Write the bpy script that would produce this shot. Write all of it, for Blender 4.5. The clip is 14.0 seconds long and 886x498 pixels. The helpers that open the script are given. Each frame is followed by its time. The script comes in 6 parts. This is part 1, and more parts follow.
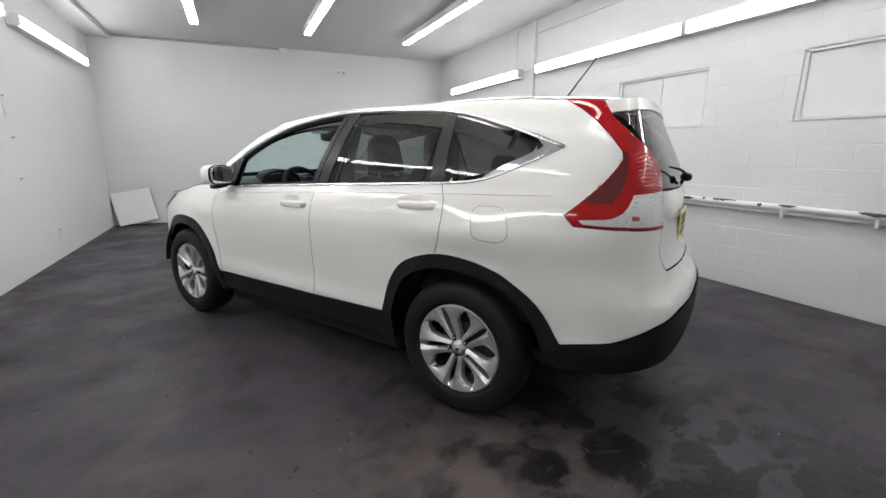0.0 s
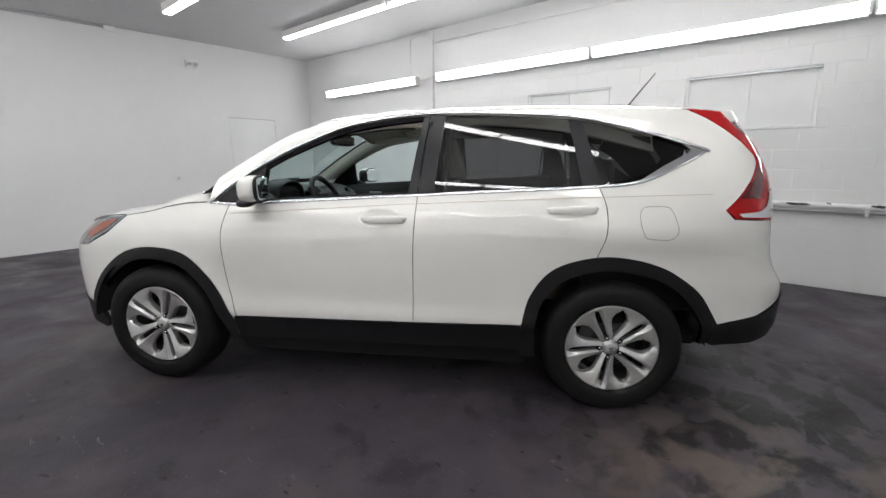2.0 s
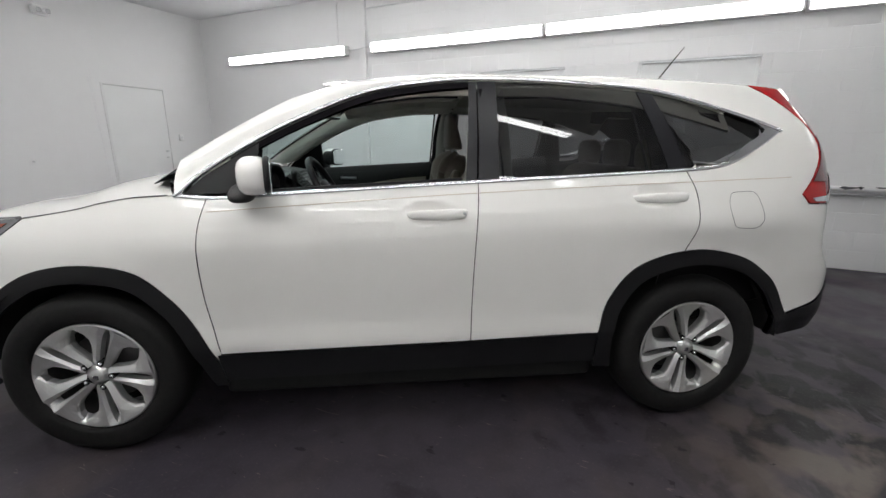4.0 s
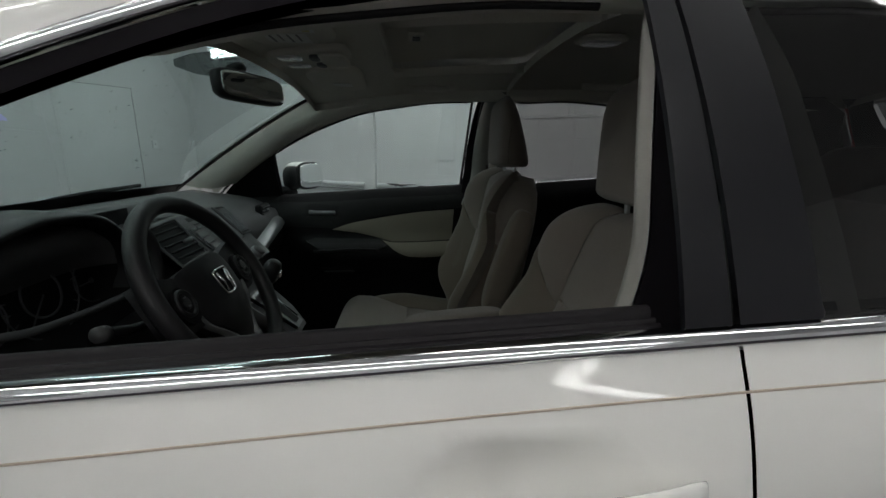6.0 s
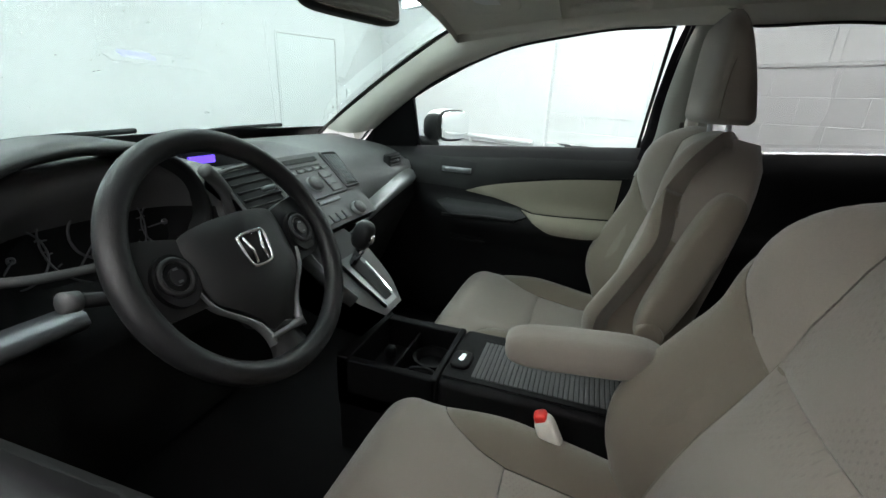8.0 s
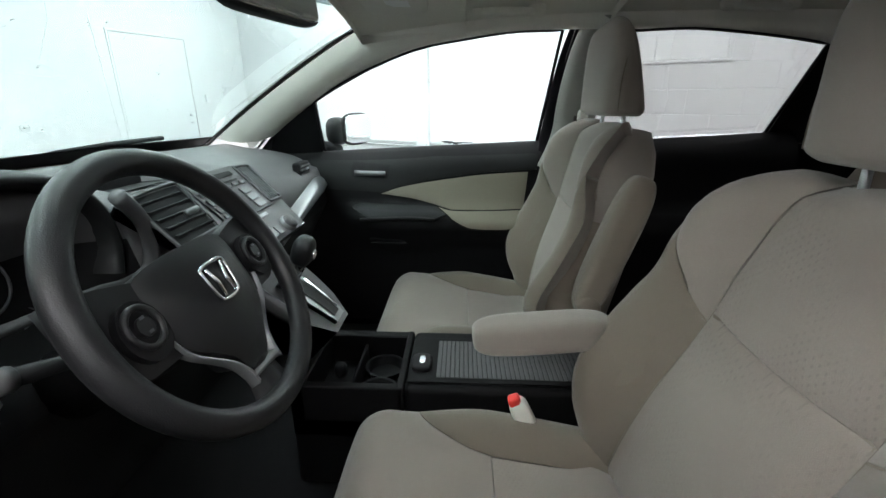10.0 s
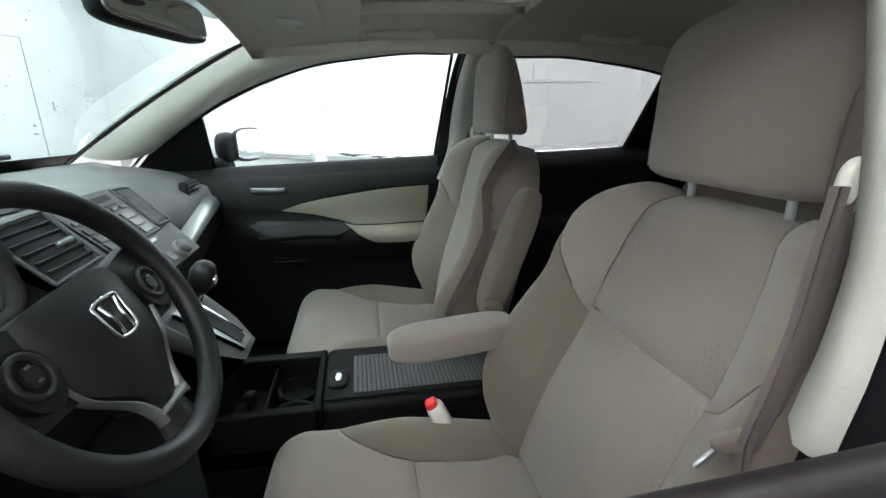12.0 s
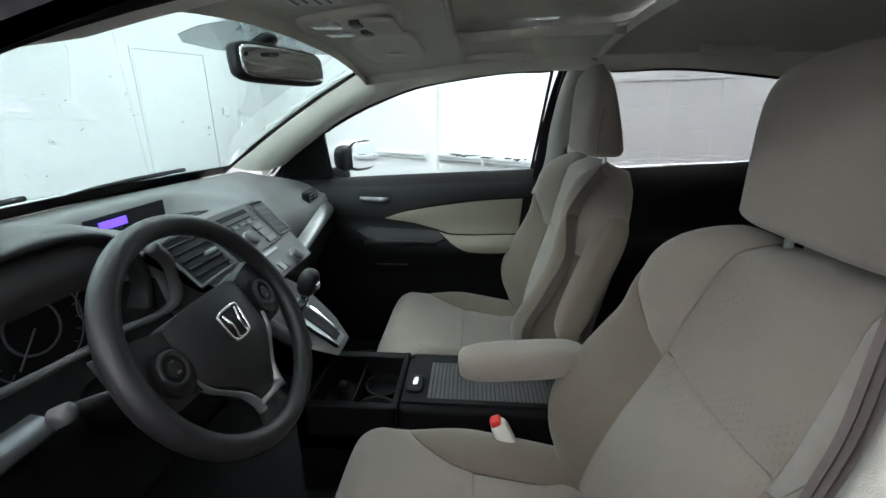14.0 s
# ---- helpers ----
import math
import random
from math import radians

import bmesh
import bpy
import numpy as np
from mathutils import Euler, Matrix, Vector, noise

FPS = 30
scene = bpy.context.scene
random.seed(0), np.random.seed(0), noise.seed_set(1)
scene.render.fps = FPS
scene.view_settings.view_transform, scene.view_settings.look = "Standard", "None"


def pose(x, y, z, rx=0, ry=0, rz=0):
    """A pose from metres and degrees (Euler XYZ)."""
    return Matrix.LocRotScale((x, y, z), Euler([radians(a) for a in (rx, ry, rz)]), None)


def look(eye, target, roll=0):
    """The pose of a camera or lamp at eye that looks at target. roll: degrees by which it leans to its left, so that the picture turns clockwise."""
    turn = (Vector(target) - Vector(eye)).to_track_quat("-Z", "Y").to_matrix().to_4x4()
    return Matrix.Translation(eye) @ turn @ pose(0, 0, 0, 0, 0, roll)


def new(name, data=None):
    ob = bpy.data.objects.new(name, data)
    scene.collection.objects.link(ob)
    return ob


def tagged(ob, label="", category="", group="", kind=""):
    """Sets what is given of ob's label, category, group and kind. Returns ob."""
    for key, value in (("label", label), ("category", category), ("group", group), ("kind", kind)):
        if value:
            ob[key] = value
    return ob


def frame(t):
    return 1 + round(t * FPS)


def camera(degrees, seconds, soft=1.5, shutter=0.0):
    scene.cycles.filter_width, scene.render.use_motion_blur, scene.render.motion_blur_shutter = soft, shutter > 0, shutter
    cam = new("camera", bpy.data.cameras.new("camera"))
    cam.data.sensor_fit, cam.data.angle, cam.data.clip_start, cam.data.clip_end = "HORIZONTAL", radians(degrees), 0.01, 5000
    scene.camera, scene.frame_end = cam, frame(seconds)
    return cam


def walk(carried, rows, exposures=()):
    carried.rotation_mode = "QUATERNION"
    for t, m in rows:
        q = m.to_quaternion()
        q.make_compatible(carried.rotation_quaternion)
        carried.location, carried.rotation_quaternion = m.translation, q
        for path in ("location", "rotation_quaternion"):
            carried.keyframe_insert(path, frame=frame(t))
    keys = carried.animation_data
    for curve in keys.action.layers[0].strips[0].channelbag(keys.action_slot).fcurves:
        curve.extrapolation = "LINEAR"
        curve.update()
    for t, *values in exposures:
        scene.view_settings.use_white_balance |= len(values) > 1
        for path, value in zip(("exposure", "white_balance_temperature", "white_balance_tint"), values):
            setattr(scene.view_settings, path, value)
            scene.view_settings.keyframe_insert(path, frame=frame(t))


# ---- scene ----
cam = camera(92.7, 14.0)
PATH = [
    (0, (2.33, -2.582, 1.335), (1.262, -0.95, 0.893), 0.3),
    (0.5, (1.953, -2.81, 1.351), (1.039, -1.083, 0.922), 0.2),
    (1, (1.551, -2.925, 1.326), (0.922, -1.073, 0.908), -0.8),
    (1.5, (1.134, -2.985, 1.333), (0.67, -1.08, 0.938), -1.1),
    (2, (0.71, -3.024, 1.325), (0.44, -1.086, 0.913), -0.2),
    (2.5, (0.343, -2.969, 1.298), (0.23, -1.014, 0.891), -1.7),
    (3, (0.095, -2.937, 1.306), (0.076, -0.98, 0.895), 0.9),
    (3.2, (-0.009, -2.925, 1.293), (0.052, -0.972, 0.867), 0.6),
    (5.5, (-0.085, -1.427, 1.324), (0.183, 0.486, 0.804), 0.3),
    (6, (-0.035, -1.181, 1.316), (0.115, 0.759, 0.856), 0.3),
    (6.5, (-0.041, -0.986, 1.304), (0.046, 0.94, 0.772), 1.6),
    (7, (0.011, -0.89, 1.294), (-0.191, 0.998, 0.666), 2.7),
    (7.5, (0.05, -0.84, 1.283), (-0.546, 0.952, 0.624), 2.4),
    (9.8, (-0.069, -0.858, 1.276), (-0.317, 1.021, 0.639), -0.1),
    (10, (-0.09, -0.863, 1.28), (-0.164, 1.029, 0.638), 0.3),
    (10.5, (-0.129, -0.878, 1.272), (0.145, 1.003, 0.65), 0.9),
    (11, (-0.148, -0.887, 1.271), (0.342, 0.96, 0.678), 0.3),
    (11.5, (-0.132, -0.896, 1.273), (0.44, 0.925, 0.679), 0.1),
    (12, (-0.104, -0.897, 1.299), (0.274, 0.975, 0.706), 0.9),
    (12.5, (-0.084, -0.903, 1.337), (-0.04, 1.004, 0.736), 0.2),
    (13, (-0.069, -0.915, 1.362), (-0.092, 1.038, 0.932), 0.6),
    (13.5, (-0.057, -0.926, 1.381), (-0.164, 0.977, 0.774), 0.8),
    (14, (-0.037, -0.93, 1.375), (-0.168, 0.967, 0.754), 0.1),
]
EXPOSURES = [(0, 0.0, 6400, 10), (3.2, 0.0, 6400, 10), (5.3, -0.7, 6400, 9), (6.0, -0.9, 6400, 8), (6.7, -0.6, 6380, 5), (7.0, -0.1, 6350, 2), (7.5, 1.0, 6450, 7), (9.8, 1.5, 6300, 9), (11.5, 1.66, 6300, 9), (12.5, 1.56, 6220, 9), (14.0, 1.42, 6180, 9)]


walk(cam, [(t, look(eye, target, roll)) for t, eye, target, roll in PATH], EXPOSURES)

# ---------------------------------------------------------------- world and light
LAMP_POWER = 16.0
world = bpy.data.worlds.new("world")
scene.world = world
world.use_nodes = True
world.node_tree.nodes["Background"].inputs[0].default_value = (0.02, 0.02, 0.022, 1)
world.node_tree.nodes["Background"].inputs[1].default_value = 0.2


# ---------------------------------------------------------------- materials
def mat(name, color, rough=0.5, metal=0.0, grain=0.0, scale=40.0, blotch=0.0, blotch_scale=3.0, bump=0.0, bump_scale=None,
        coat=0.0, emit=0.0, dark=None, spec=0.5, rough_var=0.0, sheen=0.0, alpha=1.0, transmission=0.0, stretch=(1, 1, 1)):
    """A procedural surface: base colour with fine grain and broad blotches, gloss variation and fine relief."""
    m = bpy.data.materials.new(name)
    m.use_nodes = True
    nt = m.node_tree
    b = nt.nodes["Principled BSDF"]
    b.inputs["Base Color"].default_value = (*color, 1)
    b.inputs["Roughness"].default_value = rough
    b.inputs["Metallic"].default_value = metal
    b.inputs["Specular IOR Level"].default_value = spec
    b.inputs["Coat Weight"].default_value = coat
    b.inputs["Coat Roughness"].default_value = 0.04
    b.inputs["Sheen Weight"].default_value = sheen
    b.inputs["Alpha"].default_value = alpha
    b.inputs["Transmission Weight"].default_value = transmission
    if emit:
        b.inputs["Emission Color"].default_value = (*color, 1)
        b.inputs["Emission Strength"].default_value = emit
    if grain or blotch or bump or rough_var:
        tc = nt.nodes.new("ShaderNodeTexCoord")
        mp = nt.nodes.new("ShaderNodeMapping")
        mp.inputs["Scale"].default_value = stretch
        nt.links.new(tc.outputs["Object"], mp.inputs["Vector"])

        def noise_tex(sc, detail=4.0):
            n = nt.nodes.new("ShaderNodeTexNoise")
            n.inputs["Scale"].default_value = sc
            n.inputs["Detail"].default_value = detail
            nt.links.new(mp.outputs[0], n.inputs["Vector"])
            return n

        src = None
        low = dark or tuple(c * 0.6 for c in color)
        for amount, sc in ((blotch, blotch_scale), (grain, scale)):
            if not amount:
                continue
            n = noise_tex(sc)
            ra = nt.nodes.new("ShaderNodeMapRange")
            ra.inputs["From Min"].default_value = 0.35
            ra.inputs["From Max"].default_value = 0.7
            ra.inputs["To Min"].default_value = 0.0
            ra.inputs["To Max"].default_value = amount
            nt.links.new(n.outputs["Fac"], ra.inputs["Value"])
            mx = nt.nodes.new("ShaderNodeMix")
            mx.data_type = "RGBA"
            mx.inputs["A"].default_value = (*color, 1)
            mx.inputs["B"].default_value = (*low, 1)
            nt.links.new(ra.outputs[0], mx.inputs["Factor"])
            if src:
                nt.links.new(src, mx.inputs["A"])
            src = mx.outputs["Result"]
        if src:
            nt.links.new(src, b.inputs["Base Color"])
        if rough_var:
            n = noise_tex(blotch_scale * 1.7)
            ra = nt.nodes.new("ShaderNodeMapRange")
            ra.inputs["To Min"].default_value = max(0.02, rough - rough_var)
            ra.inputs["To Max"].default_value = rough + rough_var
            nt.links.new(n.outputs["Fac"], ra.inputs["Value"])
            nt.links.new(ra.outputs[0], b.inputs["Roughness"])
        if bump:
            n = noise_tex(bump_scale or scale, 3.0)
            bp = nt.nodes.new("ShaderNodeBump")
            bp.inputs["Strength"].default_value = 1.0
            bp.inputs["Distance"].default_value = bump
            nt.links.new(n.outputs["Fac"], bp.inputs["Height"])
            nt.links.new(bp.outputs[0], b.inputs["Normal"])
    return m


def glass(name, tint, gloss=0.06):
    """Thin glazing: lets tinted light straight through and mirrors a little more towards grazing angles."""
    m = bpy.data.materials.new(name)
    m.use_nodes = True
    nt = m.node_tree
    nt.nodes.remove(nt.nodes["Principled BSDF"])
    out = nt.nodes["Material Output"]
    tr = nt.nodes.new("ShaderNodeBsdfTransparent")
    tr.inputs[0].default_value = (*tint, 1)
    gl = nt.nodes.new("ShaderNodeBsdfGlossy")
    gl.inputs["Roughness"].default_value = 0.01
    lw = nt.nodes.new("ShaderNodeLayerWeight")
    lw.inputs["Blend"].default_value = 0.5
    pw = nt.nodes.new("ShaderNodeMath")
    pw.operation = "POWER"
    pw.inputs[1].default_value = 4.0
    nt.links.new(lw.outputs["Facing"], pw.inputs[0])
    fr = nt.nodes.new("ShaderNodeMath")
    fr.operation = "MULTIPLY_ADD"
    fr.inputs[1].default_value, fr.inputs[2].default_value = 0.85, gloss
    nt.links.new(pw.outputs[0], fr.inputs[0])
    mx = nt.nodes.new("ShaderNodeMixShader")
    nt.links.new(fr.outputs[0], mx.inputs[0])
    nt.links.new(tr.outputs[0], mx.inputs[1])
    nt.links.new(gl.outputs[0], mx.inputs[2])
    nt.links.new(mx.outputs[0], out.inputs["Surface"])
    return m


M_WALL = mat("wall paint", (0.755, 0.757, 0.76), 0.55, grain=0.10, scale=9, blotch=0.10, blotch_scale=0.9, bump=0.0012, bump_scale=60, dark=(0.66, 0.66, 0.66))
M_BLOCK = mat("painted block", (0.755, 0.757, 0.76), 0.5, grain=0.10, scale=25, blotch=0.10, blotch_scale=0.8, bump=0.0015, bump_scale=90, dark=(0.66, 0.66, 0.66))
M_CEIL = mat("ceiling paint", (0.64, 0.64, 0.65), 0.7, grain=0.08, scale=6, blotch=0.15, blotch_scale=0.7, bump=0.001, bump_scale=50)
M_DOORP = mat("painted door", (0.78, 0.79, 0.79), 0.5, blotch=0.1, blotch_scale=2, bump=0.0006, bump_scale=40)
M_TUBE = mat("lit tube", (1.0, 0.99, 0.97), 0.4, emit=LAMP_POWER)
M_FIXT = mat("white fixture", (0.85, 0.85, 0.85), 0.35, grain=0.05)
M_BOARD = mat("white board", (0.82, 0.82, 0.83), 0.45, blotch=0.05)
M_STEEL = mat("galvanised pipe", (0.55, 0.56, 0.57), 0.35, metal=0.8, grain=0.2, scale=60)
M_CHIP = mat("bare dark metal", (0.03, 0.03, 0.035), 0.5, grain=0.4, scale=80)
M_LINE = mat("dark joint", (0.12, 0.12, 0.12), 0.8)
M_PAINT = mat("pearl white paint", (0.87, 0.86, 0.825), 0.30, coat=1.0, grain=0.03, scale=600, spec=0.2)
M_BLACKP = mat("black textured plastic", (0.008, 0.008, 0.009), 0.5, grain=0.2, scale=300, bump=0.0004, bump_scale=900, rough_var=0.08, spec=0.3)
M_PILLAR = mat("satin black film", (0.012, 0.0117, 0.0145), 0.32, grain=0.1, scale=100, spec=0.3)
M_RUBBER = mat("black rubber", (0.007, 0.0065, 0.0075), 0.6, spec=0.2, grain=0.3, scale=120, bump=0.0004, bump_scale=400)
M_SEAL = mat("dull black seal", (0.007, 0.006, 0.0075), 0.85, spec=0.06, grain=0.2, scale=150)
M_TYRE = mat("tyre rubber", (0.009, 0.009, 0.009), 0.6, grain=0.4, scale=60, bump=0.0006, bump_scale=200, dark=(0.018, 0.017, 0.016), spec=0.25)
M_CHROME = mat("chrome", (0.80, 0.81, 0.83), 0.08, metal=1.0, grain=0.05, scale=50)
M_ALLOY = mat("silver alloy", (0.72, 0.72, 0.71), 0.30, metal=0.75, grain=0.08, scale=120, coat=0.4)
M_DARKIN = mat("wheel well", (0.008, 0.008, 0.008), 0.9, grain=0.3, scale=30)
M_RED = mat("red lens", (0.42, 0.005, 0.007), 0.06, spec=0.15, coat=0.5, grain=0.12, scale=180, stretch=(1, 1, 6), dark=(0.18, 0.002, 0.004))
M_DEEPRED = mat("deep red lens", (0.12, 0.004, 0.008), 0.06, coat=1.0, grain=0.2, scale=90)
M_CLEAR = mat("clear ribbed lens", (0.82, 0.82, 0.83), 0.07, metal=0.25, coat=1.0, grain=0.5, scale=70, stretch=(1, 1, 5), dark=(0.35, 0.35, 0.36), bump=0.002, bump_scale=60)
M_HEAD = mat("shaded head lamp lens", (0.30, 0.30, 0.31), 0.06, coat=1.0, metal=0.3, grain=0.5, scale=40, dark=(0.10, 0.10, 0.105))
M_AMBER = mat("amber lens", (0.34, 0.10, 0.06), 0.08, coat=1.0, grain=0.2, scale=80)
# alloy darkened in its colour for the shade behind the spokes
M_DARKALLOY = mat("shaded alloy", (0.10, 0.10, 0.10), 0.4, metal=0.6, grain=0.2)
M_STRIPE = mat("tan stripe", (0.58, 0.49, 0.40), 0.4)
M_PLATE = mat("number plate", (0.70, 0.66, 0.22), 0.4, grain=0.1)
M_BAR = mat("dark print", (0.05, 0.05, 0.06), 0.5)
G_CLEAR = glass("clear glass", (0.93, 0.96, 0.95))
G_SCREEN = glass("windscreen glass", (0.72, 0.89, 0.88))
G_DARK = glass("privacy glass", (0.29, 0.295, 0.30), 0.06)
G_MID = glass("tinted side glass", (0.74, 0.85, 0.845))


def floor_material():
    """Old grey-violet floor paint: worn lighter patches, dark damp marks, tyre scuffs, semi-gloss."""
    m = bpy.data.materials.new("painted concrete floor")
    m.use_nodes = True
    nt = m.node_tree
    b = nt.nodes["Principled BSDF"]
    tc = nt.nodes.new("ShaderNodeTexCoord")

    def n(sc, det=6, dist=0.0, st=(1, 1, 1)):
        mp = nt.nodes.new("ShaderNodeMapping")
        mp.inputs["Scale"].default_value = st
        nt.links.new(tc.outputs["Object"], mp.inputs[0])
        t = nt.nodes.new("ShaderNodeTexNoise")
        t.inputs["Scale"].default_value, t.inputs["Detail"].default_value, t.inputs["Distortion"].default_value = sc, det, dist
        nt.links.new(mp.outputs[0], t.inputs["Vector"])
        return t.outputs["Fac"]

    def rng(v, a, c, lo=0.0, hi=1.0):
        r = nt.nodes.new("ShaderNodeMapRange")
        r.inputs["From Min"].default_value, r.inputs["From Max"].default_value = a, c
        r.inputs["To Min"].default_value, r.inputs["To Max"].default_value = lo, hi
        nt.links.new(v, r.inputs["Value"])
        return r.outputs[0]

    def mix(f, a, c):
        x = nt.nodes.new("ShaderNodeMix")
        x.data_type = "RGBA"
        nt.links.new(f, x.inputs["Factor"])
        for k, v in (("A", a), ("B", c)):
            if isinstance(v, tuple):
                x.inputs[k].default_value = (*v, 1)
            else:
                nt.links.new(v, x.inputs[k])
        return x.outputs["Result"]

    base = mix(rng(n(0.7, 5), 0.35, 0.68), (0.029, 0.0255, 0.033), (0.046, 0.040, 0.047))
    base = mix(rng(n(1.7, 9, 0.5), 0.52, 0.72, 0, 0.7), base, (0.058, 0.048, 0.046))
    base = mix(rng(n(6.5, 9, 0.3), 0.45, 0.72, 0, 0.5), base, (0.021, 0.018, 0.022))
    base = mix(rng(n(2.3, 11, 0.4), 0.60, 0.66, 0, 0.6), base, (0.013, 0.011, 0.013))

    def near(u, v, radius):
        """1 at a place on the floor, falling to 0 at the radius."""
        mp = nt.nodes.new("ShaderNodeVectorMath")
        mp.operation = "DISTANCE"
        nt.links.new(tc.outputs["Object"], mp.inputs[0])
        mp.inputs[1].default_value = (u, v, 0)
        return rng(mp.outputs["Value"], 0.25 * radius, radius, 1.0, 0.0)

    def times(a, c):
        m_ = nt.nodes.new("ShaderNodeMath")
        m_.operation = "MULTIPLY"
        nt.links.new(a, m_.inputs[0])
        nt.links.new(c, m_.inputs[1])
        return m_.outputs[0]

    # the wet, oily stretch behind the rear wheel, and worn brown paint beside it
    wet = times(near(2.15, 0.50, 1.5), rng(n(3.6, 11, 0.5, (1.6, 1, 1)), 0.485, 0.545))
    base = mix(wet, base, (0.008, 0.007, 0.008))
    worn = times(near(2.25, -0.25, 0.95), rng(n(3.1, 10, 0.4), 0.50, 0.60, 0, 0.8))
    base = mix(worn, base, (0.095, 0.078, 0.066))
    base = mix(rng(n(7.5, 4, 0.2, (1, 1.7, 1)), 0.675, 0.70, 0, 0.85), base, (0.009, 0.008, 0.010))
    base = mix(rng(n(70, 5), 0.55, 0.75, 0, 0.35), base, (0.066, 0.060, 0.064))
    base = mix(rng(n(9, 10, 1.2, (1, 6, 1)), 0.685, 0.72, 0, 0.55), base, (0.14, 0.12, 0.105))
    base = mix(rng(n(21, 3, 0.3), 0.755, 0.785, 0, 0.8), base, (0.28, 0.27, 0.26))
    b.inputs["Specular IOR Level"].default_value = 0.20
    gain = nt.nodes.new("ShaderNodeMix")
    gain.data_type, gain.blend_type = "RGBA", "MULTIPLY"
    gain.inputs["Factor"].default_value = 1.0
    nt.links.new(base, gain.inputs["A"])
    gain.inputs["B"].default_value = (1.42, 1.40, 1.42, 1)
    gain.clamp_result = False
    base = gain.outputs["Result"]
    nt.links.new(base, b.inputs["Base Color"])
    nt.links.new(rng(n(2.2, 7, 0.6), 0.3, 0.7, 0.30, 0.62), b.inputs["Roughness"])
    bp = nt.nodes.new("ShaderNodeBump")
    bp.inputs["Distance"].default_value = 0.0025
    bp.inputs["Strength"].default_value = 0.8
    nt.links.new(n(14, 8), bp.inputs["Height"])
    nt.links.new(bp.outputs[0], b.inputs["Normal"])
    return m


M_FLOOR = floor_material()


# ---------------------------------------------------------------- mesh helpers
def link_mesh(name, verts, faces, material, parent=None, label="", smooth=False, normals=None, edge=0.0, matrix=None):
    me = bpy.data.meshes.new(name)
    me.from_pydata([tuple(v) for v in verts], [], faces)
    me.validate()
    me.materials.append(material)
    if smooth:
        me.polygons.foreach_set("use_smooth", [True] * len(me.polygons))
    if normals and len(normals) == len(me.vertices):
        me.normals_split_custom_set_from_vertices([tuple(n) for n in normals])
    me.update()
    ob = new(name, me)
    if matrix is not None:
        ob.matrix_basis = matrix
    if parent:
        ob.parent = parent
    if label:
        ob["label"] = label
    if edge:
        bv = ob.modifiers.new("edge", "BEVEL")
        bv.width, bv.segments, bv.limit_method, bv.angle_limit = edge, 3, "ANGLE", radians(35)
        me.polygons.foreach_set("use_smooth", [True] * len(me.polygons))
        ob.modifiers.new("flat", "WEIGHTED_NORMAL")
    return ob


def part(name, bm, material, parent, label="", smooth=False, edge=0.0):
    """Links a bmesh as one mesh object under a thing or a part."""
    me = bpy.data.meshes.new(name)
    bm.to_mesh(me)
    bm.free()
    verts, faces = [v.co.copy() for v in me.vertices], [tuple(p.vertices) for p in me.polygons]
    bpy.data.meshes.remove(me)
    return link_mesh(name, verts, faces, material, parent, label, smooth, None, edge)


def box(x0, x1, y0, y1, z0, z1):
    bm = bmesh.new()
    bmesh.ops.create_cube(bm, size=1, matrix=Matrix.Translation(((x0 + x1) / 2, (y0 + y1) / 2, (z0 + z1) / 2)) @ Matrix.Diagonal((x1 - x0, y1 - y0, z1 - z0, 1)))
    return bm


def empty(name, m=None):
    ob = new(name)
    ob.empty_display_size = 0.1
    if m is not None:
        ob.matrix_basis = m
    return ob


def spl(tab):
    """A smooth curve through a table of (v, value)."""
    xs, ys = [p[0] for p in tab], [p[1] for p in tab]
    n = len(xs)
    m = [(ys[min(i + 1, n - 1)] - ys[max(i - 1, 0)]) / (xs[min(i + 1, n - 1)] - xs[max(i - 1, 0)]) for i in range(n)]

    def f(v):
        if v <= xs[0]:
            return ys[0] + m[0] * (v - xs[0])
        if v >= xs[-1]:
            return ys[-1] + m[-1] * (v - xs[-1])
        i = 0
        while v > xs[i + 1]:
            i += 1
        h = xs[i + 1] - xs[i]
        t = (v - xs[i]) / h
        return (2 * t**3 - 3 * t * t + 1) * ys[i] + (t**3 - 2 * t * t + t) * h * m[i] + (3 * t * t - 2 * t**3) * ys[i + 1] + (t**3 - t * t) * h * m[i + 1]

    return f


def ramp(a, b, v):
    t = min(1, max(0, (v - a) / (b - a)))
    return t * t * (3 - 2 * t)


def curve(pts, per=8):
    """A smooth open curve through points of any dimension (centripetal enough for evenly spread points)."""
    pts = [tuple(p) for p in pts]
    if len(pts) < 3:
        return [tuple(a + (b - a) * k / per for a, b in zip(pts[0], pts[1])) for k in range(per + 1)]
    d = [0.0]
    for a, b in zip(pts, pts[1:]):
        d.append(d[-1] + math.dist(a, b) + 1e-9)
    fs = [spl([(d[i], p[k]) for i, p in enumerate(pts)]) for k in range(len(pts[0]))]
    out = []
    for i in range(len(pts) - 1):
        out += [tuple(f(d[i] + (d[i + 1] - d[i]) * k / per) for f in fs) for k in range(per)]
    return out + [pts[-1]]


def dense(poly, step):
    out = []
    for a, b in zip(poly, poly[1:] + poly[:1]):
        n = max(1, int(math.dist(a, b) / step))
        out += [tuple(p + (q - p) * k / n for p, q in zip(a, b)) for k in range(n)]
    return out


